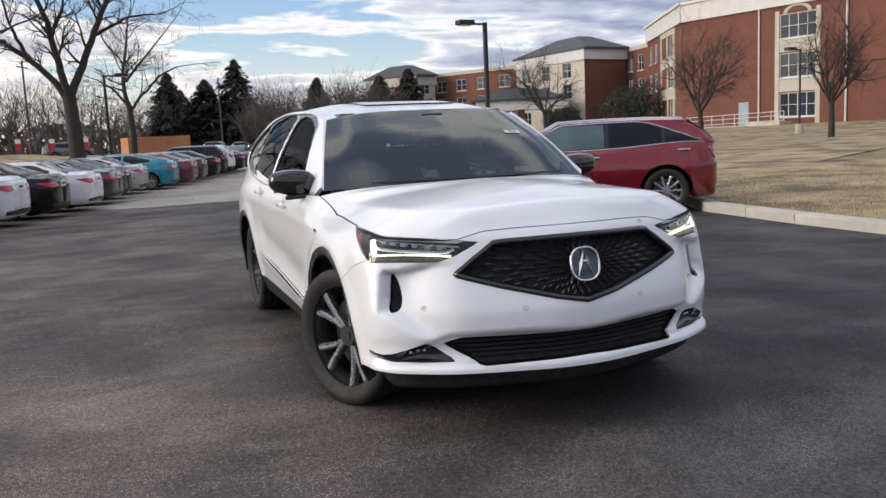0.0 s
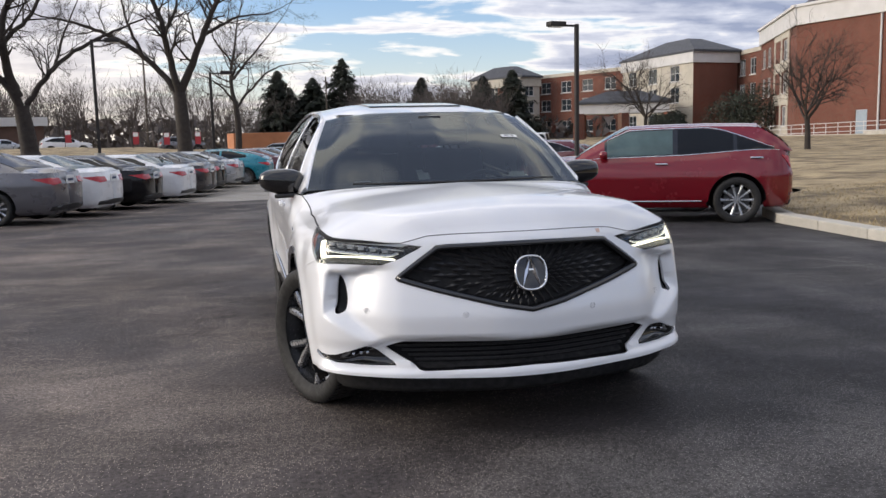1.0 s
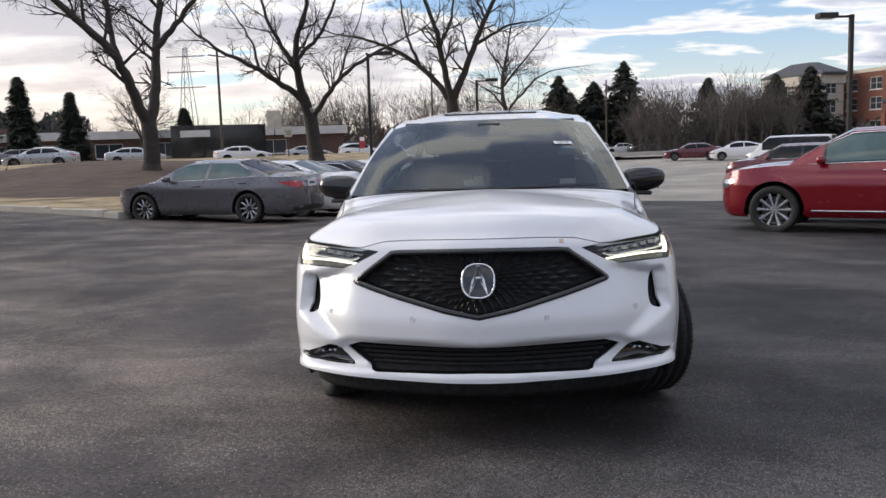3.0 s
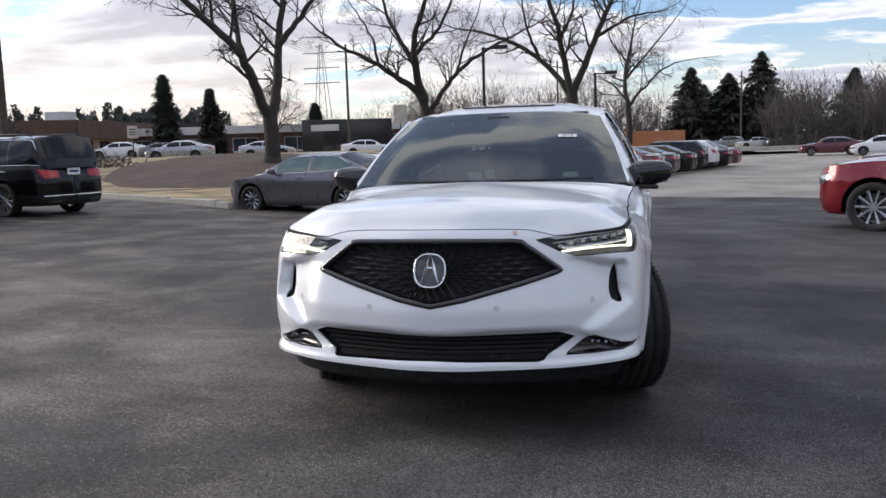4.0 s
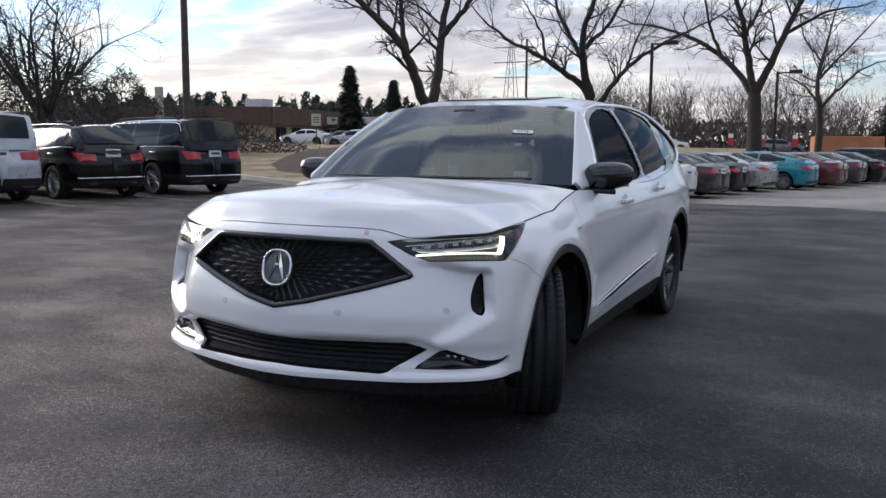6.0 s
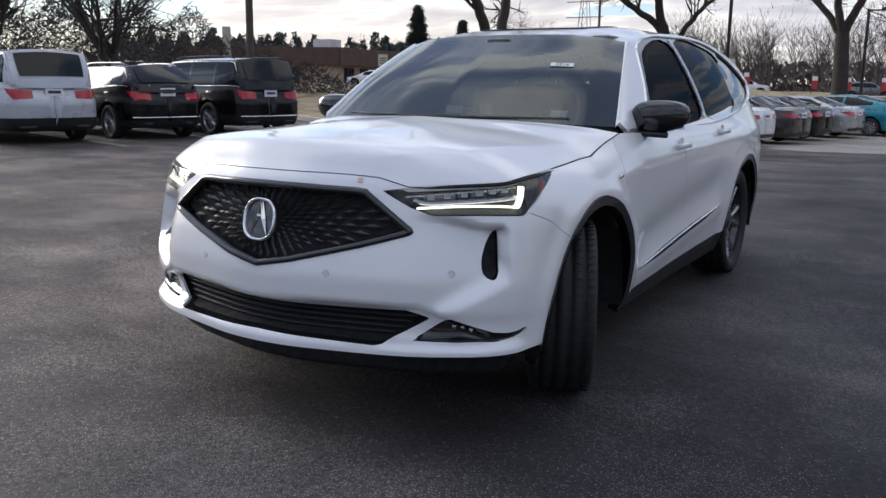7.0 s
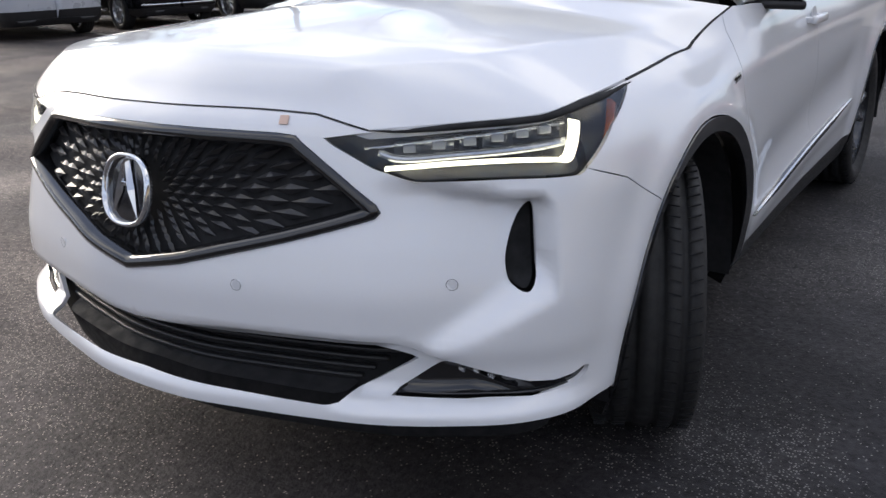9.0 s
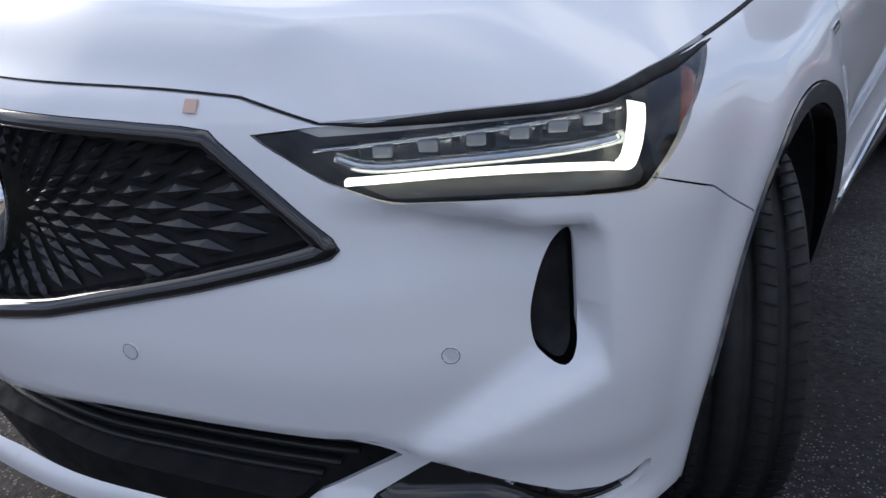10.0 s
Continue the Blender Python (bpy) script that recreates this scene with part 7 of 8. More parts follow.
def far_wood():
    """Woods and hedges far off: joined bare trees and pines."""
    w = Wood(77)
    rng = w.rng
    spots = []
    for k in range(150):
        t = k / 149
        a = radians(lerp(52, 160, t))
        d = rng.uniform(120, 190)
        spots.append((math.cos(a) * d, math.sin(a) * d - 3, rng.uniform(4.5, 9.0)))
    # added trees behind the camera, never in view: they darken low reflections
    for k in range(120):
        a = radians(rng.uniform(165, 380))
        d = rng.uniform(55, 80)
        spots.append((math.cos(a) * d + (8 if -90 < math.degrees(a) - 360 < 60 else 0), math.sin(a) * d - 12, rng.uniform(6, 11)))
    for k in range(46):
        spots.append((rng.uniform(-32, 3), rng.uniform(98, 112), rng.uniform(4.5, 9.5)))
    for k in range(70):
        spots.append((rng.uniform(15, 33), rng.uniform(98, 125), rng.uniform(5, 9.5)))
    for x, y, h in spots:
        base = Vector((x, y, -.1 if y < 40 and x > -40 else (.2 if x > -5 else 1.0)))
        w.tube([base, base + Vector((rng.uniform(-.3, .3), 0, h * .45))], .13, .07, 4)
        for c in range(9):
            a = rng.uniform(0, 6.28)
            w.grow(base + Vector((0, 0, h * rng.uniform(.15, .45))), Vector((math.cos(a) * .7, math.sin(a) * .7, 1)), h * rng.uniform(.35, .6), .045, 1, .1, 0, .017)
        # fine twigs of the crown
        for c in range(130):
            d = Vector((rng.gauss(0, 1), rng.gauss(0, 1), rng.gauss(0, 1))).normalized() * rng.random() ** .4
            q = base + Vector((d.x * h * .36, d.y * h * .36, h * (.60 + .38 * d.z)))
            l, k0 = rng.uniform(.4, 1.2), len(w.vs)
            e = (d + Vector((rng.uniform(-.5, .5), rng.uniform(-.5, .5), rng.uniform(.1, .9)))).normalized() * l
            w.vs += [tuple(q), tuple(q + Vector((.045, rng.uniform(-.03, .03), .01))), tuple(q + e)]
            w.fs.append((k0, k0 + 1, k0 + 2))
    tagged(from_lists("far_wood", w.vs, w.fs, haze_wood, None, "distant brown bare woods along the horizon, with an added unseen ring behind the camera"), kind="stuff", category="woods")
    brush = ([], [])
    vs, fs = [], []
    for k in range(130):
        a = radians(rng.uniform(118, 141))
        d = rng.uniform(150, 175)
        x, y, h = math.cos(a) * d, math.sin(a) * d, rng.uniform(6.5, 9.5)
        for j in range(420):
            t = rng.random() ** 1.2
            r = 2.9 * (1 - t) * rng.uniform(.3, 1) + .2
            b = rng.uniform(0, 6.28)
            p = Vector((x + math.cos(b) * r, y + math.sin(b) * r, 1 + h * (.15 + .85 * t)))
            s = rng.uniform(.3, .7)
            k0 = len(vs)
            vs += [tuple(p), tuple(p + Vector((rng.uniform(-s, s), rng.uniform(-s, s), rng.uniform(-s, s)))), tuple(p + Vector((rng.uniform(-s, s), rng.uniform(-s, s), -s)))]
            fs.append((k0, k0 + 1, k0 + 2))
    # needle green lifted and greyed, so the haze is in the colour
    tagged(from_lists("far_pines", vs, fs, material("hazy_distant_pine", (0.055, 0.066, 0.056), .9, vary=.2, scale=.2, island=.3), None, "distant row of dark pines"), kind="stuff", category="woods")
    # dense brush beside the spruces and beyond the bank's trees
    for k in range(34000):
        if k < 10000:
            p = Vector((rng.uniform(14.5, 31), rng.uniform(97, 112), rng.random() ** 1.3 * 5.2 + .1))
        else:
            a, d = radians(rng.triangular(124, 160, 150)), rng.uniform(44, 52)
            p = Vector((math.cos(a) * d, math.sin(a) * d, rng.random() ** 1.2 * (4.6 + .8 * math.sin(a * 90)) * ss(122, 142, math.degrees(a)) + .7))
        s = rng.uniform(.3, .9)
        e = Vector((rng.uniform(-.7, .7), rng.uniform(-.7, .7), rng.uniform(-.1, 1))) * s
        k0 = len(brush[0])
        brush[0].extend([tuple(p), tuple(p + Vector((rng.uniform(-.05, .05), rng.uniform(-.05, .05), .06))), tuple(p + e)])
        brush[1].append((k0, k0 + 1, k0 + 2))
    tagged(from_lists("brush", *brush, material("brush_wood", (0.052, 0.042, 0.039), .95, vary=.25, scale=.3, island=.3), None, "dense brown brush beyond the lot"), kind="stuff", category="woods")
    # low thicket that closes the view under the woods; its back part is unseen, added to darken reflections
    vs, fs = [], []
    for k in range(30000):
        back = k > 16000
        a = radians(rng.uniform(165, 380) if back else rng.uniform(50, 165))
        d = rng.uniform(58, 76) if back else rng.uniform(118, 150)
        p = Vector((math.cos(a) * d, math.sin(a) * d - (12 if back else 0), rng.random() ** 1.5 * (6.5 if back else 4.2) + (.8 if 1.6 < a < 2.9 else -.2)))
        s = rng.uniform(.5, 1.4)
        k0 = len(vs)
        vs += [tuple(p), tuple(p + Vector((rng.uniform(-s, s), rng.uniform(-s, s), rng.uniform(-s, s) * .6))), tuple(p + Vector((rng.uniform(-s, s), rng.uniform(-s, s), -s)))]
        fs.append((k0, k0 + 1, k0 + 2))
    tagged(from_lists("far_thicket", vs, fs, haze_wood, None, "distant brown thicket, with an added unseen belt behind the camera"), kind="stuff", category="woods")


far_wood()

# ---- buildings ----
def brick_material(name, a, b, mortar):
    m = bpy.data.materials.new(name)
    m.use_nodes = True
    nt = m.node_tree
    bs = nt.nodes["Principled BSDF"]
    bs.inputs["Roughness"].default_value = .88
    co, br, mp, no, mx = (nt.nodes.new(t) for t in ("ShaderNodeTexCoord", "ShaderNodeTexBrick", "ShaderNodeMapping", "ShaderNodeTexNoise", "ShaderNodeMix"))
    mp.inputs["Rotation"].default_value = (radians(90), 0, 0)
    nt.links.new(co.outputs["Object"], mp.inputs[0])
    nt.links.new(mp.outputs[0], br.inputs["Vector"])
    br.inputs["Color1"].default_value, br.inputs["Color2"].default_value, br.inputs["Mortar"].default_value = (*a, 1), (*b, 1), (*mortar, 1)
    br.inputs["Scale"].default_value, br.inputs["Mortar Size"].default_value = 1.0, .008
    br.inputs["Brick Width"].default_value, br.inputs["Row Height"].default_value = .22, .075
    no.inputs["Scale"].default_value, no.inputs["Detail"].default_value = .6, 6
    nt.links.new(co.outputs["Object"], no.inputs["Vector"])
    mx.data_type, mx.blend_type = "RGBA", "MULTIPLY"
    mx.inputs["Factor"].default_value = .45
    nt.links.new(br.outputs["Color"], mx.inputs["A"])
    nt.links.new(no.outputs["Fac"], mx.inputs["B"])
    nt.links.new(mx.outputs["Result"], bs.inputs["Base Color"])
    return m


brick_red = brick_material("red_brick", (.22, .064, .039), (.18, .050, .031), (.20, .145, .11))
stucco = material("cream_panel", (.48, .44, .37), .8, vary=.1, scale=.8, fine=.05, fine_scale=20)
white_trim = material("white_trim", (.58, .57, .56), .6, vary=.06, scale=1)
slate = material("dark_slate_roof", (.055, .058, .068), .7, vary=.2, scale=2, fine=.2, fine_scale=12)
pane_mat = material("window_pane", (.03, .04, .05), .06, spec=.8, vary=.3, scale=.5)
brown_roof = material("brown_fascia", (.095, .055, .042), .8, vary=.15, scale=1)
tan_wall = material("tan_block", (.42, .33, .24), .85, vary=.12, scale=1)


def facade(building, a, b, z0, z1, openings, mat, label="", thick=.4):
    """A straight wall from a to b with real openings; each opening gets frame, bars, pane and sill.
    openings: (distance from a, sill height, width, height, bars across, bars up, frame material)"""
    a, b = Vector((*a, 0)), Vector((*b, 0))
    L = (b - a).length
    m = Matrix.Translation((a.x, a.y, z0)) @ Matrix.Rotation(math.atan2(b.y - a.y, b.x - a.x), 4, "Z")
    H = z1 - z0
    us = sorted({0.0, L} | {v for o in openings for v in (o[0], o[0] + o[2])})
    ws = sorted({0.0, H} | {v for o in openings for v in (o[1], o[1] + o[3])})
    bm = bmesh.new()
    for u0, u1 in zip(us, us[1:]):
        for w0, w1 in zip(ws, ws[1:]):
            cu, cw = (u0 + u1) / 2, (w0 + w1) / 2
            if any(o[0] < cu < o[0] + o[2] and o[1] < cw < o[1] + o[3] for o in openings):
                continue
            q = [bm.verts.new(p) for p in ((u0, 0, w0), (u1, 0, w0), (u1, 0, w1), (u0, 0, w1))]
            bm.faces.new(q)
    for o in openings:
        u, w, ow, oh = o[:4]
        for p, q in (((u, w), (u + ow, w)), ((u + ow, w), (u + ow, w + oh)), ((u + ow, w + oh), (u, w + oh)), ((u, w + oh), (u, w))):
            v = [bm.verts.new(x) for x in ((p[0], 0, p[1]), (q[0], 0, q[1]), (q[0], thick * .6, q[1]), (p[0], thick * .6, p[1]))]
            bm.faces.new(v)
    bmesh.ops.remove_doubles(bm, verts=bm.verts, dist=.001)
    wall_ob = part("wall", bm, mat, building, label, m=m)
    for u, w, ow, oh, nx, nz, fm in openings:
        bm = bmesh.new()
        f = .07
        y = .10
        for c, d in (((u + ow / 2, y, w + f / 2), (ow, .10, f)), ((u + ow / 2, y, w + oh - f / 2), (ow, .10, f)), ((u + f / 2, y, w + oh / 2), (f, .10, oh)), ((u + ow - f / 2, y, w + oh / 2), (f, .10, oh))):
            box(bm, c, d)
        win = part("window", bm, fm, building, "pale framed window", m=m)
        for c, d in [((u + ow * k / nx, y + .01, w + oh / 2), (.06, .06, oh - 2 * f)) for k in range(1, nx)] + [((u + ow / 2, y + .014, w + oh * k / nz), (ow - 2 * f, .06, .05)) for k in range(1, nz)]:
            bm = bmesh.new()
            box(bm, c, d)
            part("glazing_bar", bm, fm, win)
        bm = bmesh.new()
        box(bm, (u + ow / 2, y + .05, w + oh / 2), (ow - .02, .02, oh - .02))
        part("pane", bm, pane_mat, win, "dark reflecting pane")
        bm = bmesh.new()
        box(bm, (u + ow / 2, -.03, w - .06), (ow + .2, .16, .12), .01)
        part("sill", bm, white_trim, win)
    return wall_ob, m, L


def band(building, name, a, b, z0, z1, proud, mat, label=""):
    a, b = Vector((*a, 0)), Vector((*b, 0))
    L = (b - a).length
    bm = bmesh.new()
    box(bm, (L / 2, .2 - proud / 2, (z1 - z0) / 2), (L + 2 * proud, .4 + proud, z1 - z0), .02)
    return part(name, bm, mat, building, label, m=Matrix.Translation((a.x, a.y, z0)) @ Matrix.Rotation(math.atan2(b.y - a.y, b.x - a.x), 4, "Z"))


def hip_roof(building, corners, z, rise, over, mat, ridge=.35):
    c = sum((Vector(p) for p in corners), Vector((0, 0))) / len(corners)
    out = [Vector(p) + (Vector(p) - c).normalized() * over for p in corners]
    top = [c.lerp(Vector(p), ridge) for p in corners]
    n = len(corners)
    vs = [(*p, z) for p in out] + [(*p, z + rise) for p in top] + [(*p, z - .25) for p in out]
    fs = [(i, (i + 1) % n, n + (i + 1) % n, n + i) for i in range(n)] + [tuple(range(n, 2 * n))] + [(2 * n + i, 2 * n + (i + 1) % n, (i + 1) % n, i) for i in range(n)] + [tuple(range(2 * n, 3 * n))[::-1]]
    return from_lists("roof", vs, fs, mat, building, "dark slate hipped roof")


def brick_building():
    bl = empty("brick_building", "three-storey red brick building with cream bays and white cornice", "building", m=Matrix())
    G = .2

    def row(u, w, h, n, gap, zs, nx=2, nz=2):
        return [(u + k * gap, z, w, h, nx, nz, white_trim) for k in range(n) for z in zs]

    # big block: long face running towards the camera's right
    C, D = (50.6, 67.1), (57.8, 31.5)
    d = (Vector(D) - Vector(C)).normalized()
    ops = row(10.9, 3.5, 2.05, 1, 1, (1.2, 4.55, 7.85), 4, 2) + row(27.5, 3.5, 2.05, 1, 1, (1.2, 4.55, 7.85), 4, 2) + [(6.6, .45, 1.15, 2.2, 1, 1, white_trim)]
    w_, m, L = facade(bl, C, D, G, 10.8, ops, brick_red, "red brick long face")
    bm = bmesh.new()
    box(bm, (6.6 + .575, .05, .45 + 1.1), (1.05, .05, 2.1), .01)
    part("door", bm, material("pale_blue_door", (.30, .36, .42), .5, vary=.08, scale=2), bl, "pale blue steel door", m=m)
    for u in (10.9, 27.5):
        # cream bay panels between the storeys, arch over the top window
        for c_, d_ in [((u + 1.75, .02, (z0 + z1) / 2), (4.0, .06, z1 - z0)) for z0, z1 in ((3.35, 4.45), (6.7, 7.75))] + [((u + sx, 0, 5.4), (.42, .10, 9.6)) for sx in (-.22, 3.72)]:
            bm = bmesh.new()
            box(bm, c_, d_, .01)
            part("bay_panel", bm, stucco, bl, "cream bay panel", m=m)
        vs, fs = [], []
        for k in range(17):
            a = math.pi * k / 16
            for r in (1.0, 1.35):
                vs += [(u + 1.75 + r * math.cos(a), -.08, 9.9 + r * .55 * math.sin(a)), (u + 1.75 + r * math.cos(a), .1, 9.9 + r * .55 * math.sin(a))]
        fs = [(4 * k + i, 4 * k + [1, 3, 0, 2][i], 4 * k + 4 + [1, 3, 0, 2][i], 4 * k + 4 + i) for k in range(16) for i in range(4)]
        from_lists("arch_head", vs, fs, stucco, bl, "cream arch", m=m)
    for u in (8.9, 17.2):
        bm = bmesh.new()
        rod(bm, (u, -.12, .2), (u, -.12, 10.6), .09, .09, 8)
        part("downpipe", bm, white_trim, bl, "white downpipe", m=m)
    band(bl, "cornice", C, D, 10.8, 12.4, .25, white_trim, "white cornice")
    band(bl, "cornice_lip", C, D, 12.4, 12.65, .45, white_trim, "white cornice lip")
    # receding side with cream corner bay
    B = (58.8, 84.6)
    facade(bl, B, C, G, 10.8, row(1.2, 1.7, 2.0, 2, 3.2, (1.4, 4.7, 7.9)) + row(13.0, 1.9, 2.0, 1, 1, (1.4, 4.7, 7.9), 2), brick_red)
    for c_, d_ in [((12.3, -.03, (z0 + z1) / 2), (7.6, .10, z1 - z0)) for z0, z1 in ((.1, 1.3), (3.5, 4.6), (6.8, 7.8), (10.0, 10.7))] + [((u, -.034, 5.4), (.6, .10, 10.6)) for u in (8.7, 12.2, 15.6)]:
        bm = bmesh.new()
        box(bm, c_, d_, .01)
        part("bay_panel", bm, stucco, bl, "cream corner bay", m=Matrix.Translation((*B, G)) @ Matrix.Rotation(math.atan2(C[1] - B[1], C[0] - B[0]), 4, "Z"))
    band(bl, "cornice", B, C, 10.8, 12.4, .25, white_trim), band(bl, "cornice_lip", B, C, 12.4, 12.65, .45, white_trim)
    hip_roof(bl, [C, D, (75, 36), (72, 86), B], 12.65, 3.0, -.3, slate, .62)
    # link
    E = (60.6, 94.2)
    facade(bl, E, B, G, 10.3, row(.8, 1.6, 1.9, 3, 3.0, (1.4, 4.7, 7.6)), brick_red, "red brick link wall")
    band(bl, "parapet", E, B, 10.3, 10.8, .12, stucco)
    # middle block with hipped roof
    M = [(53.0, 89.5), (59.5, 90.4), (62, 104), (51.9, 106.0)]
    facade(bl, M[0], M[1], G, 9.4, [], brick_red, "blank brick gable")
    facade(bl, M[3], M[0], G, 9.4, row(1.6, 2.0, 1.9, 3, 5.0, (1.4, 4.6, 7.2)), stucco, "cream bay front")
    band(bl, "cornice", M[0], M[1], 9.4, 10.9, .2, white_trim), band(bl, "cornice", M[3], M[0], 9.4, 10.9, .2, white_trim)
    hip_roof(bl, M, 10.9, 1.9, .6, slate, .3)
    # long wing and far tower
    P, Q = (46.6, 125.6), (53.2, 107.6)
    facade(bl, P, Q, G, 9.9, row(1.2, 2.2, 1.7, 4, 4.6, (1.4, 4.6, 7.3)), brick_red, "red brick wing")
    band(bl, "parapet", P, Q, 9.9, 10.4, .12, stucco)
    T = [(37.6, 130.8), (42.3, 120.9), (45.9, 122.3), (43, 134)]
    facade(bl, T[0], T[1], G, 8.6, row(1.2, 1.5, 1.7, 3, 3.3, (1.2, 4.4, 7.0)), brick_red), facade(bl, T[1], T[2], G, 8.6, row(.9, 1.8, 1.7, 1, 1, (1.2, 4.4, 7.0)), stucco)
    band(bl, "cornice", T[0], T[1], 8.6, 10.2, .2, stucco), band(bl, "cornice", T[1], T[2], 8.6, 10.2, .2, stucco)
    hip_roof(bl, T, 10.2, 1.7, .7, slate, .35)
    # entrance canopy on columns
    K = [(39.8, 92.8), (49.2, 88.2), (51.5, 93), (42.2, 97.8)]
    hip_roof(bl, K, 5.0, 1.3, .6, slate, .35)
    vs = [(*p, z) for z in (3.6, 4.8) for p in K]
    from_lists("canopy_fascia", vs, [(i, (i + 1) % 4, 4 + (i + 1) % 4, 4 + i) for i in range(4)] + [(3, 2, 1, 0)], white_trim, bl, "white canopy fascia")
    for x, y in K + [(44.5, 90.5)]:
        bm = bmesh.new()
        box(bm, (x, y, 1.9), (1.0, 1.0, 3.5), .03)
        part("canopy_pier", bm, brick_red, bl, "brick pier")
    # ramp with railing and low wall before the door
    rp = empty("access_ramp", "concrete access ramp with pale metal railing", "ramp")
    a, b = Vector((49.0, 66.5)), Vector((52.0, 53.5))
    dd = (b - a).normalized()
    nn = Vector((dd.y, -dd.x))
    mm = Matrix.Translation((*(a + nn * 1.8), .1)) @ Matrix.Rotation(math.atan2(dd.y, dd.x), 4, "Z")
    Lr = (b - a).length
    bm = bmesh.new()
    box(bm, (Lr / 2, 0, .25), (Lr, .3, .9), .03)
    box(bm, (Lr - 1.6, .2, .45), (3.2, 1.6, 1.0), .03)
    part("ramp_wall", bm, kerb_mat, rp, "concrete ramp wall", m=mm)
    for z in (1.05, 1.45, 1.8):
        bm = bmesh.new()
        rod(bm, (0, 0, z - .3), (Lr, 0, z), .03, .03, 6)
        part("rail", bm, white_trim, rp, m=mm)
    for k in range(12):
        bm = bmesh.new()
        rod(bm, (Lr * k / 11, 0, .5), (Lr * k / 11, 0, 1.5 + .3 * k / 11), .03, .03, 6)
        part("rail_post", bm, white_trim, rp, m=mm)


brick_building()


def low_building():
    bl = empty("low_brown_building", "low brown-fascia commercial building across the road", "building", m=Matrix())
    A, B, Cc = (-70, 66.5), (-56.0, 72.5), (-58.5, 92)
    for p, q in ((A, B), (B, Cc)):
        facade(bl, p, q, .9, 3.4, [(1.5 + 3.6 * k, .2, 2.4, 1.9, 2, 1, brown_roof) for k in range(3)], tan_wall, "tan block wall")
        band(bl, "fascia", p, q, 3.2, 5.1, .7, brown_roof, "deep brown mansard fascia")
    from_lists("roof", [(*A, 5.05), (*B, 5.05), (*Cc, 5.05), (-78, 88, 5.05)], [(0, 1, 2, 3)], brown_roof, bl, "flat dark roof")
    bm = bmesh.new()
    box(bm, (-60, 76, 5.6), (2.4, 2.0, 1.1), .05)
    part("roof_unit", bm, white_trim, bl, "pale rooftop unit")
    bl = empty("long_brown_building", "long low brown building far across the road", "building", m=Matrix())
    facade(bl, (-62, 84), (-20, 96), .9, 3.6, [(4 + 6 * k, .5, 3, 1.6, 2, 1, white_trim) for k in range(6)], brown_roof, "brown wall")
    band(bl, "fascia", (-62, 84), (-20, 96), 3.5, 4.4, .4, white_trim, "pale roof edge")
    bl = empty("orange_block_wall", "low orange block enclosure at the lot's edge", "wall", m=Matrix())
    bm = bmesh.new()
    box(bm, (0, 0, .9), (4.0, 3.0, 1.9), .04)
    part("enclosure", bm, material("orange_block", (.48, .20, .095), .85, vary=.12, scale=1.2), bl, "orange block", m=pose(1.0, 58.0, .1, 0, 0, 8))
    bl = empty("dark_sign_building", "dark storefront with pale sign bars", "building", m=Matrix())
    facade(bl, (-36, 84), (-27, 88), .9, 4.6, [], gloss_black, "black storefront")
    bm = bmesh.new()
    box(bm, (-33.5, 84.4, 3.7), (3.2, .15, .7), .02, None)
    part("sign_bar", bm, white_trim, bl, "pale sign lettering bar")


low_building()


# ---- street furniture ----
pole_mat = material("bronze_pole", (.035, .030, .028), .55, .3, vary=.15, scale=3)


def street_lamp(base, h, towards, label, width=.13):
    lp = empty("street_lamp", label, "street lamp", "shoebox lamps of the lot", Matrix.Translation(base) @ Matrix.Rotation(radians(towards), 4, "Z"))
    bm = bmesh.new()
    box(bm, (0, 0, h / 2), (width, width, h), .01)
    part("pole", bm, pole_mat, lp, "square bronze pole")
    bm = bmesh.new()
    box(bm, (.30, 0, h - .06), (.5, .07, .07), .01)
    part("arm", bm, pole_mat, lp)
    bm = bmesh.new()
    box(bm, (.82, 0, h - .02), (.62, .36, .17), .03)
    hd = part("lamp_head", bm, pole_mat, lp, "flat shoebox lamp head")
    bm = bmesh.new()
    box(bm, (.82, 0, h - .115), (.46, .28, .02), .004)
    part("lens", bm, material("lamp_lens", (.55, .55, .52), .3, vary=.1), hd, "pale flat lens")
    bm = bmesh.new()
    rod(bm, (0, 0, -.1), (0, 0, .55), .24, .22, 14)
    part("footing", bm, kerb_mat, lp, "round concrete footing")


street_lamp((10.95, 25.3, -.35), 5.6, 188, "tall bronze shoebox lamp post")
street_lamp((-6.6, 36.0, .5), 5.35, 5, "tall bronze shoebox lamp post")
street_lamp((-1.9, 42.5, .3), 4.65, 5, "tall bronze shoebox lamp post")
street_lamp((33.5, 33.8, .45), 4.6, 190, "bronze lamp post before the brick building", .08)


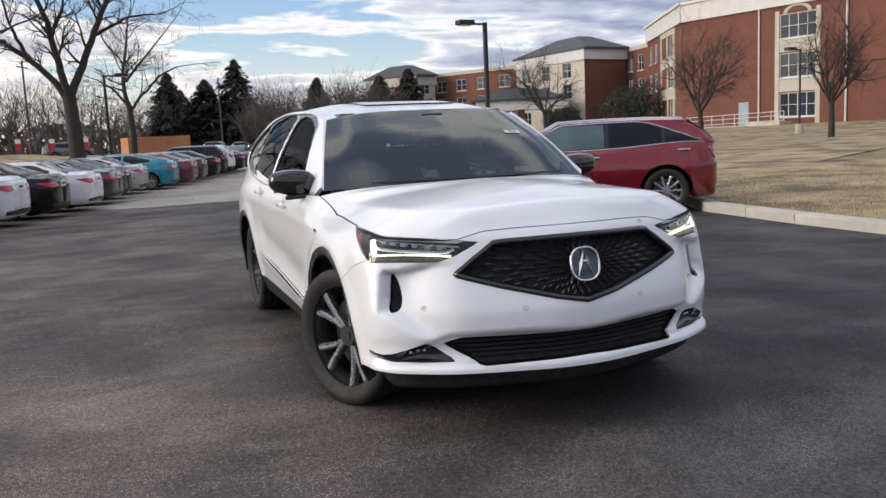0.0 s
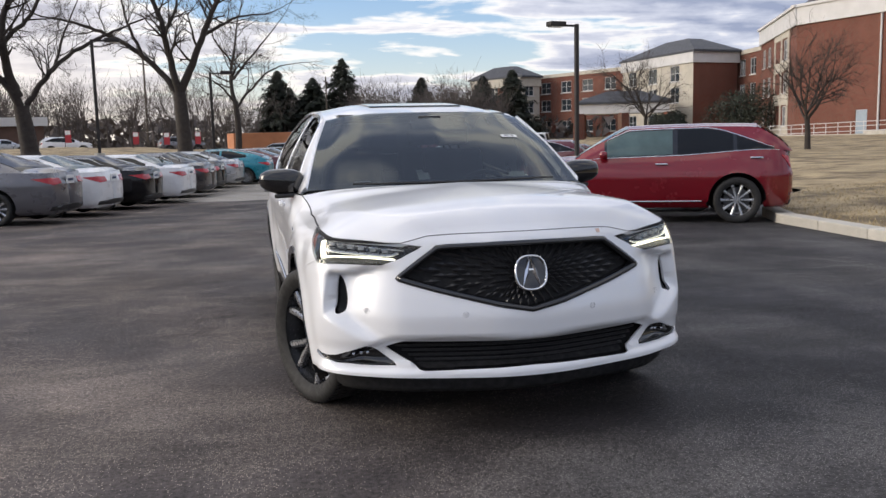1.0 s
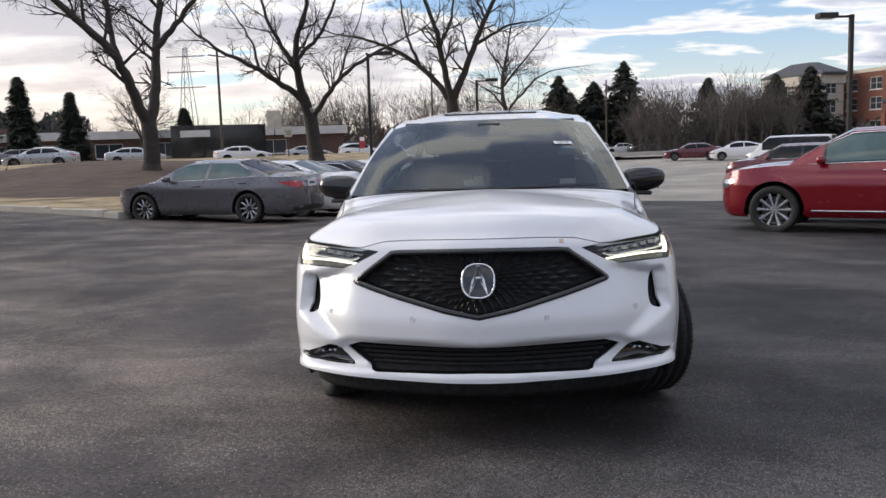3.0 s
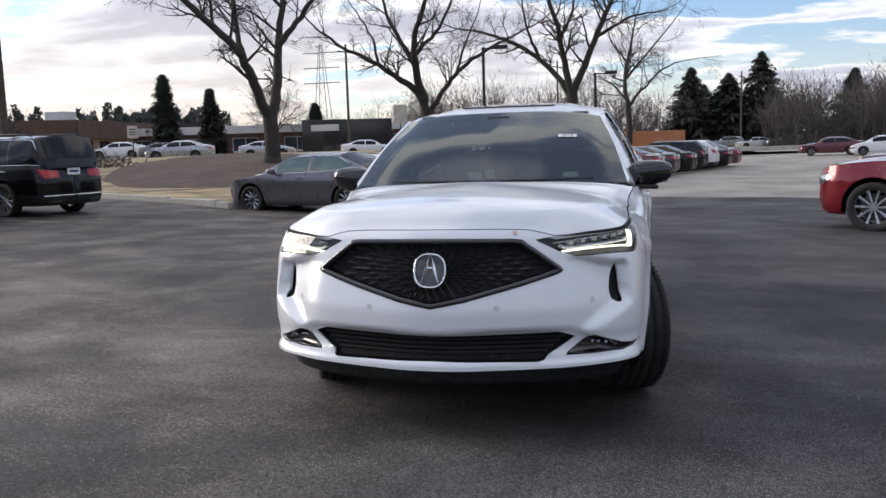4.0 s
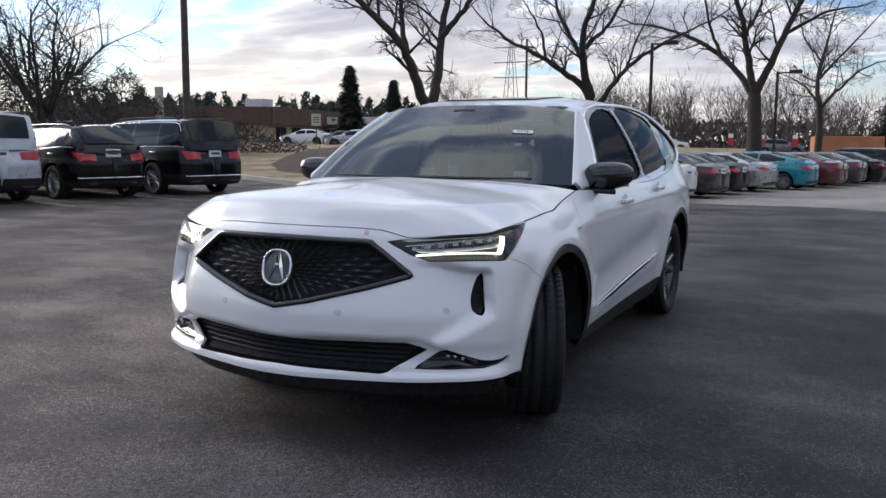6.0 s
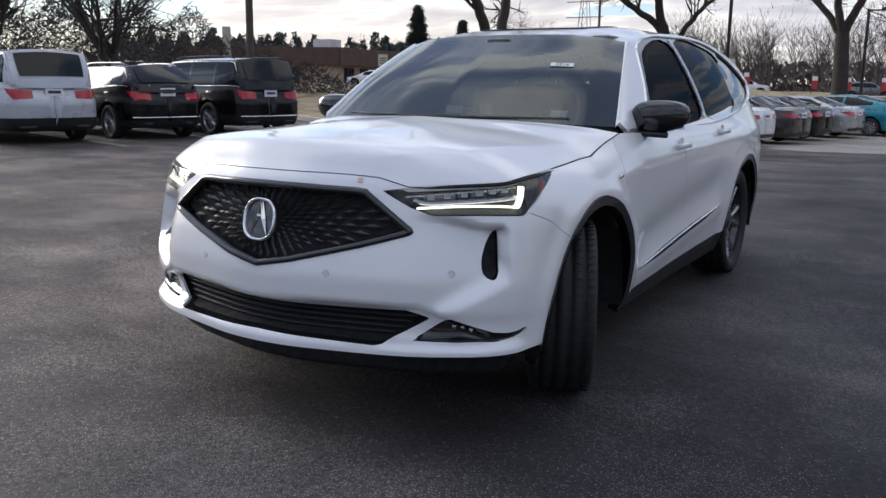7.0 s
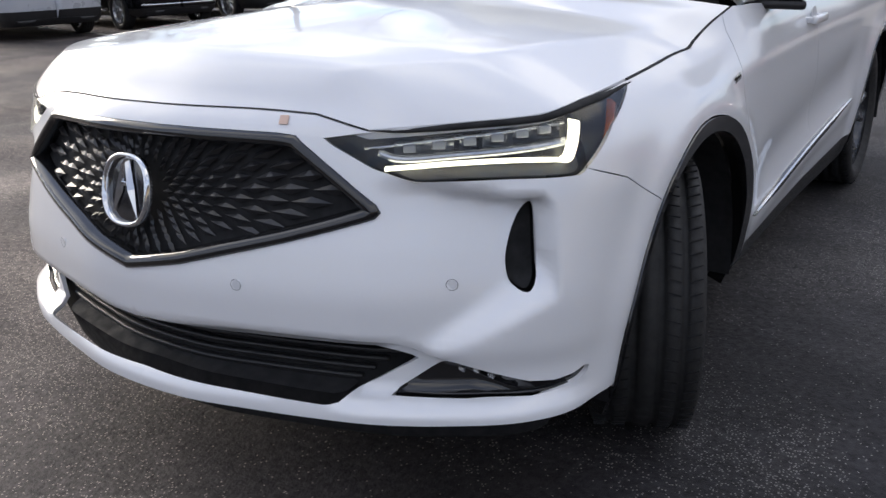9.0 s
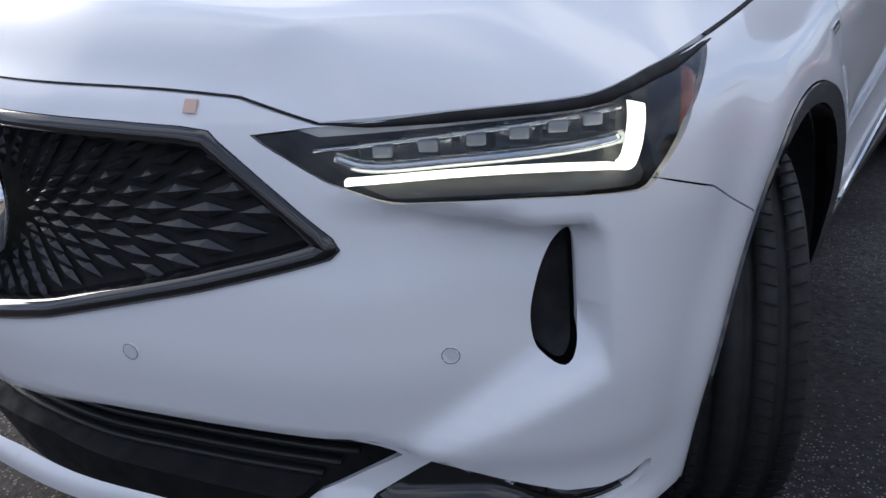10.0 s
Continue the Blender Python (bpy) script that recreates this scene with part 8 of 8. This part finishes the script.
def utility_line():
    wood = material("weathered_pole", (.085, .068, .055), .9, vary=.2, scale=4)
    for k, (x, y, h, r) in enumerate(((-23.6, 25.0, 11.5, .17), (-27.0, 74, 10.5, .14), (-9.5, 96, 10, .13), (12, 112, 9, .13))):
        ut = empty("utility_pole", "weathered wooden utility pole with crossarm", "utility pole", "utility poles", Matrix.Translation((x, y, .6)))
        bm = bmesh.new()
        rod(bm, (0, 0, -.3), (0, 0, h), r, r * .7, 10)
        part("pole", bm, wood, ut)
        bm = bmesh.new()
        box(bm, (0, 0, h - .7), (2.4, .12, .12), .01, Matrix.Rotation(radians(70), 4, "Z"))
        part("crossarm", bm, wood, ut)
    wires = []
    a, b = Vector((-23.6, 25, 11.4)), Vector((-27, 74, 10.4))
    for k in range(4):
        bm = bmesh.new()
        o = Vector((.5 * (k - 1.5), .3 * (k - 1.5), -.35 * k))
        pts = [a.lerp(b, t / 14) + o - Vector((0, 0, 4 * .8 * (t / 14) * (1 - t / 14))) for t in range(15)]
        sweep(bm, pts, .014, .014, 4)
        tagged(part("power_wire", bm, pole_mat, None, "thin sagging overhead power wire"), category="wire", group="power wires")
    # lattice mast far off
    ms = empty("lattice_mast", "distant grey lattice power mast", "mast", m=Matrix.Translation((-75, 190, 0)))
    steel = material("galvanised", (.30, .31, .33), .6, .4, vary=.1, scale=1)
    bm = bmesh.new()
    for sx in (-1, 1):
        for sy in (-1, 1):
            rod(bm, (sx * 2.2, sy * 2.2, 0), (sx * .3, sy * .3, 26), .12, .08, 4)
    for k in range(8):
        t0, t1 = k / 8, (k + 1) / 8
        w0, w1 = lerp(2.2, .3, t0), lerp(2.2, .3, t1)
        rod(bm, (-w0, -w0, 26 * t0), (w1, -w1, 26 * t1), .06, .06, 3)
        rod(bm, (w0, -w0, 26 * t0), (-w1, -w1, 26 * t1), .06, .06, 3)
    part("frame", bm, steel, ms)
    for z in (17, 20.5, 24):
        bm = bmesh.new()
        rod(bm, (-4.5, 0, z), (4.5, 0, z), .12, .12, 4)
        part("mast_arm", bm, steel, ms)


utility_line()


def road_signs():
    red = material("red_banner", (.42, .04, .05), .7, vary=.1, scale=2)
    for x, y, z in ((-15.8, 82.9, 1.0), (-9.9, 83.7, .7), (-7.1, 84.0, .6), (-4.2, 84.4, .6)):
        bn = empty("banner_sign", "red and white feather banner on a pole", "banner", "banners by the road", Matrix.Translation((x, y, z)))
        bm = bmesh.new()
        rod(bm, (0, 0, 0), (0, 0, 2.5), .03, .03, 6)
        part("pole", bm, pole_mat, bn)
        bm = bmesh.new()
        box(bm, (.28, 0, 1.2), (.56, .02, 1.15), .005)
        cl = part("cloth", bm, red, bn, "red cloth")
        bm = bmesh.new()
        box(bm, (.28, -.014, 1.56), (.46, .006, .38), 0)
        part("cloth_bar", bm, paper, cl, "white bar")
    for x, y, h, w, hh in ((-37.4, 54.5, 2.6, .75, .95), (-39.7, 39.9, 3.9, .55, 2.6), (-17.0, 60, 2.2, .6, .6), (-26, 88, 5.0, 1.6, 2.0)):
        sg = empty("road_sign", "pale rectangular sign on a steel post", "sign", "signs by the road", Matrix.Translation((x, y, 1.0)) @ Matrix.Rotation(radians(35), 4, "Z"))
        bm = bmesh.new()
        rod(bm, (0, 0, -.5), (0, 0, h), .05, .05, 8)
        part("post", bm, pole_mat, sg)
        bm = bmesh.new()
        box(bm, (0, -.06, h - hh / 2), (w, .03, hh), .005)
        bd = part("board", bm, kerb_mat, sg, "pale weathered board")
        for k in range(3 if h < 3 else 0):
            bm = bmesh.new()
            box(bm, (0, -.08, h - hh * (.3 + .2 * k)), (w * .6, .004, hh * .08))
            part("board_bar", bm, ink, bd, "dark lettering bar")


road_signs()
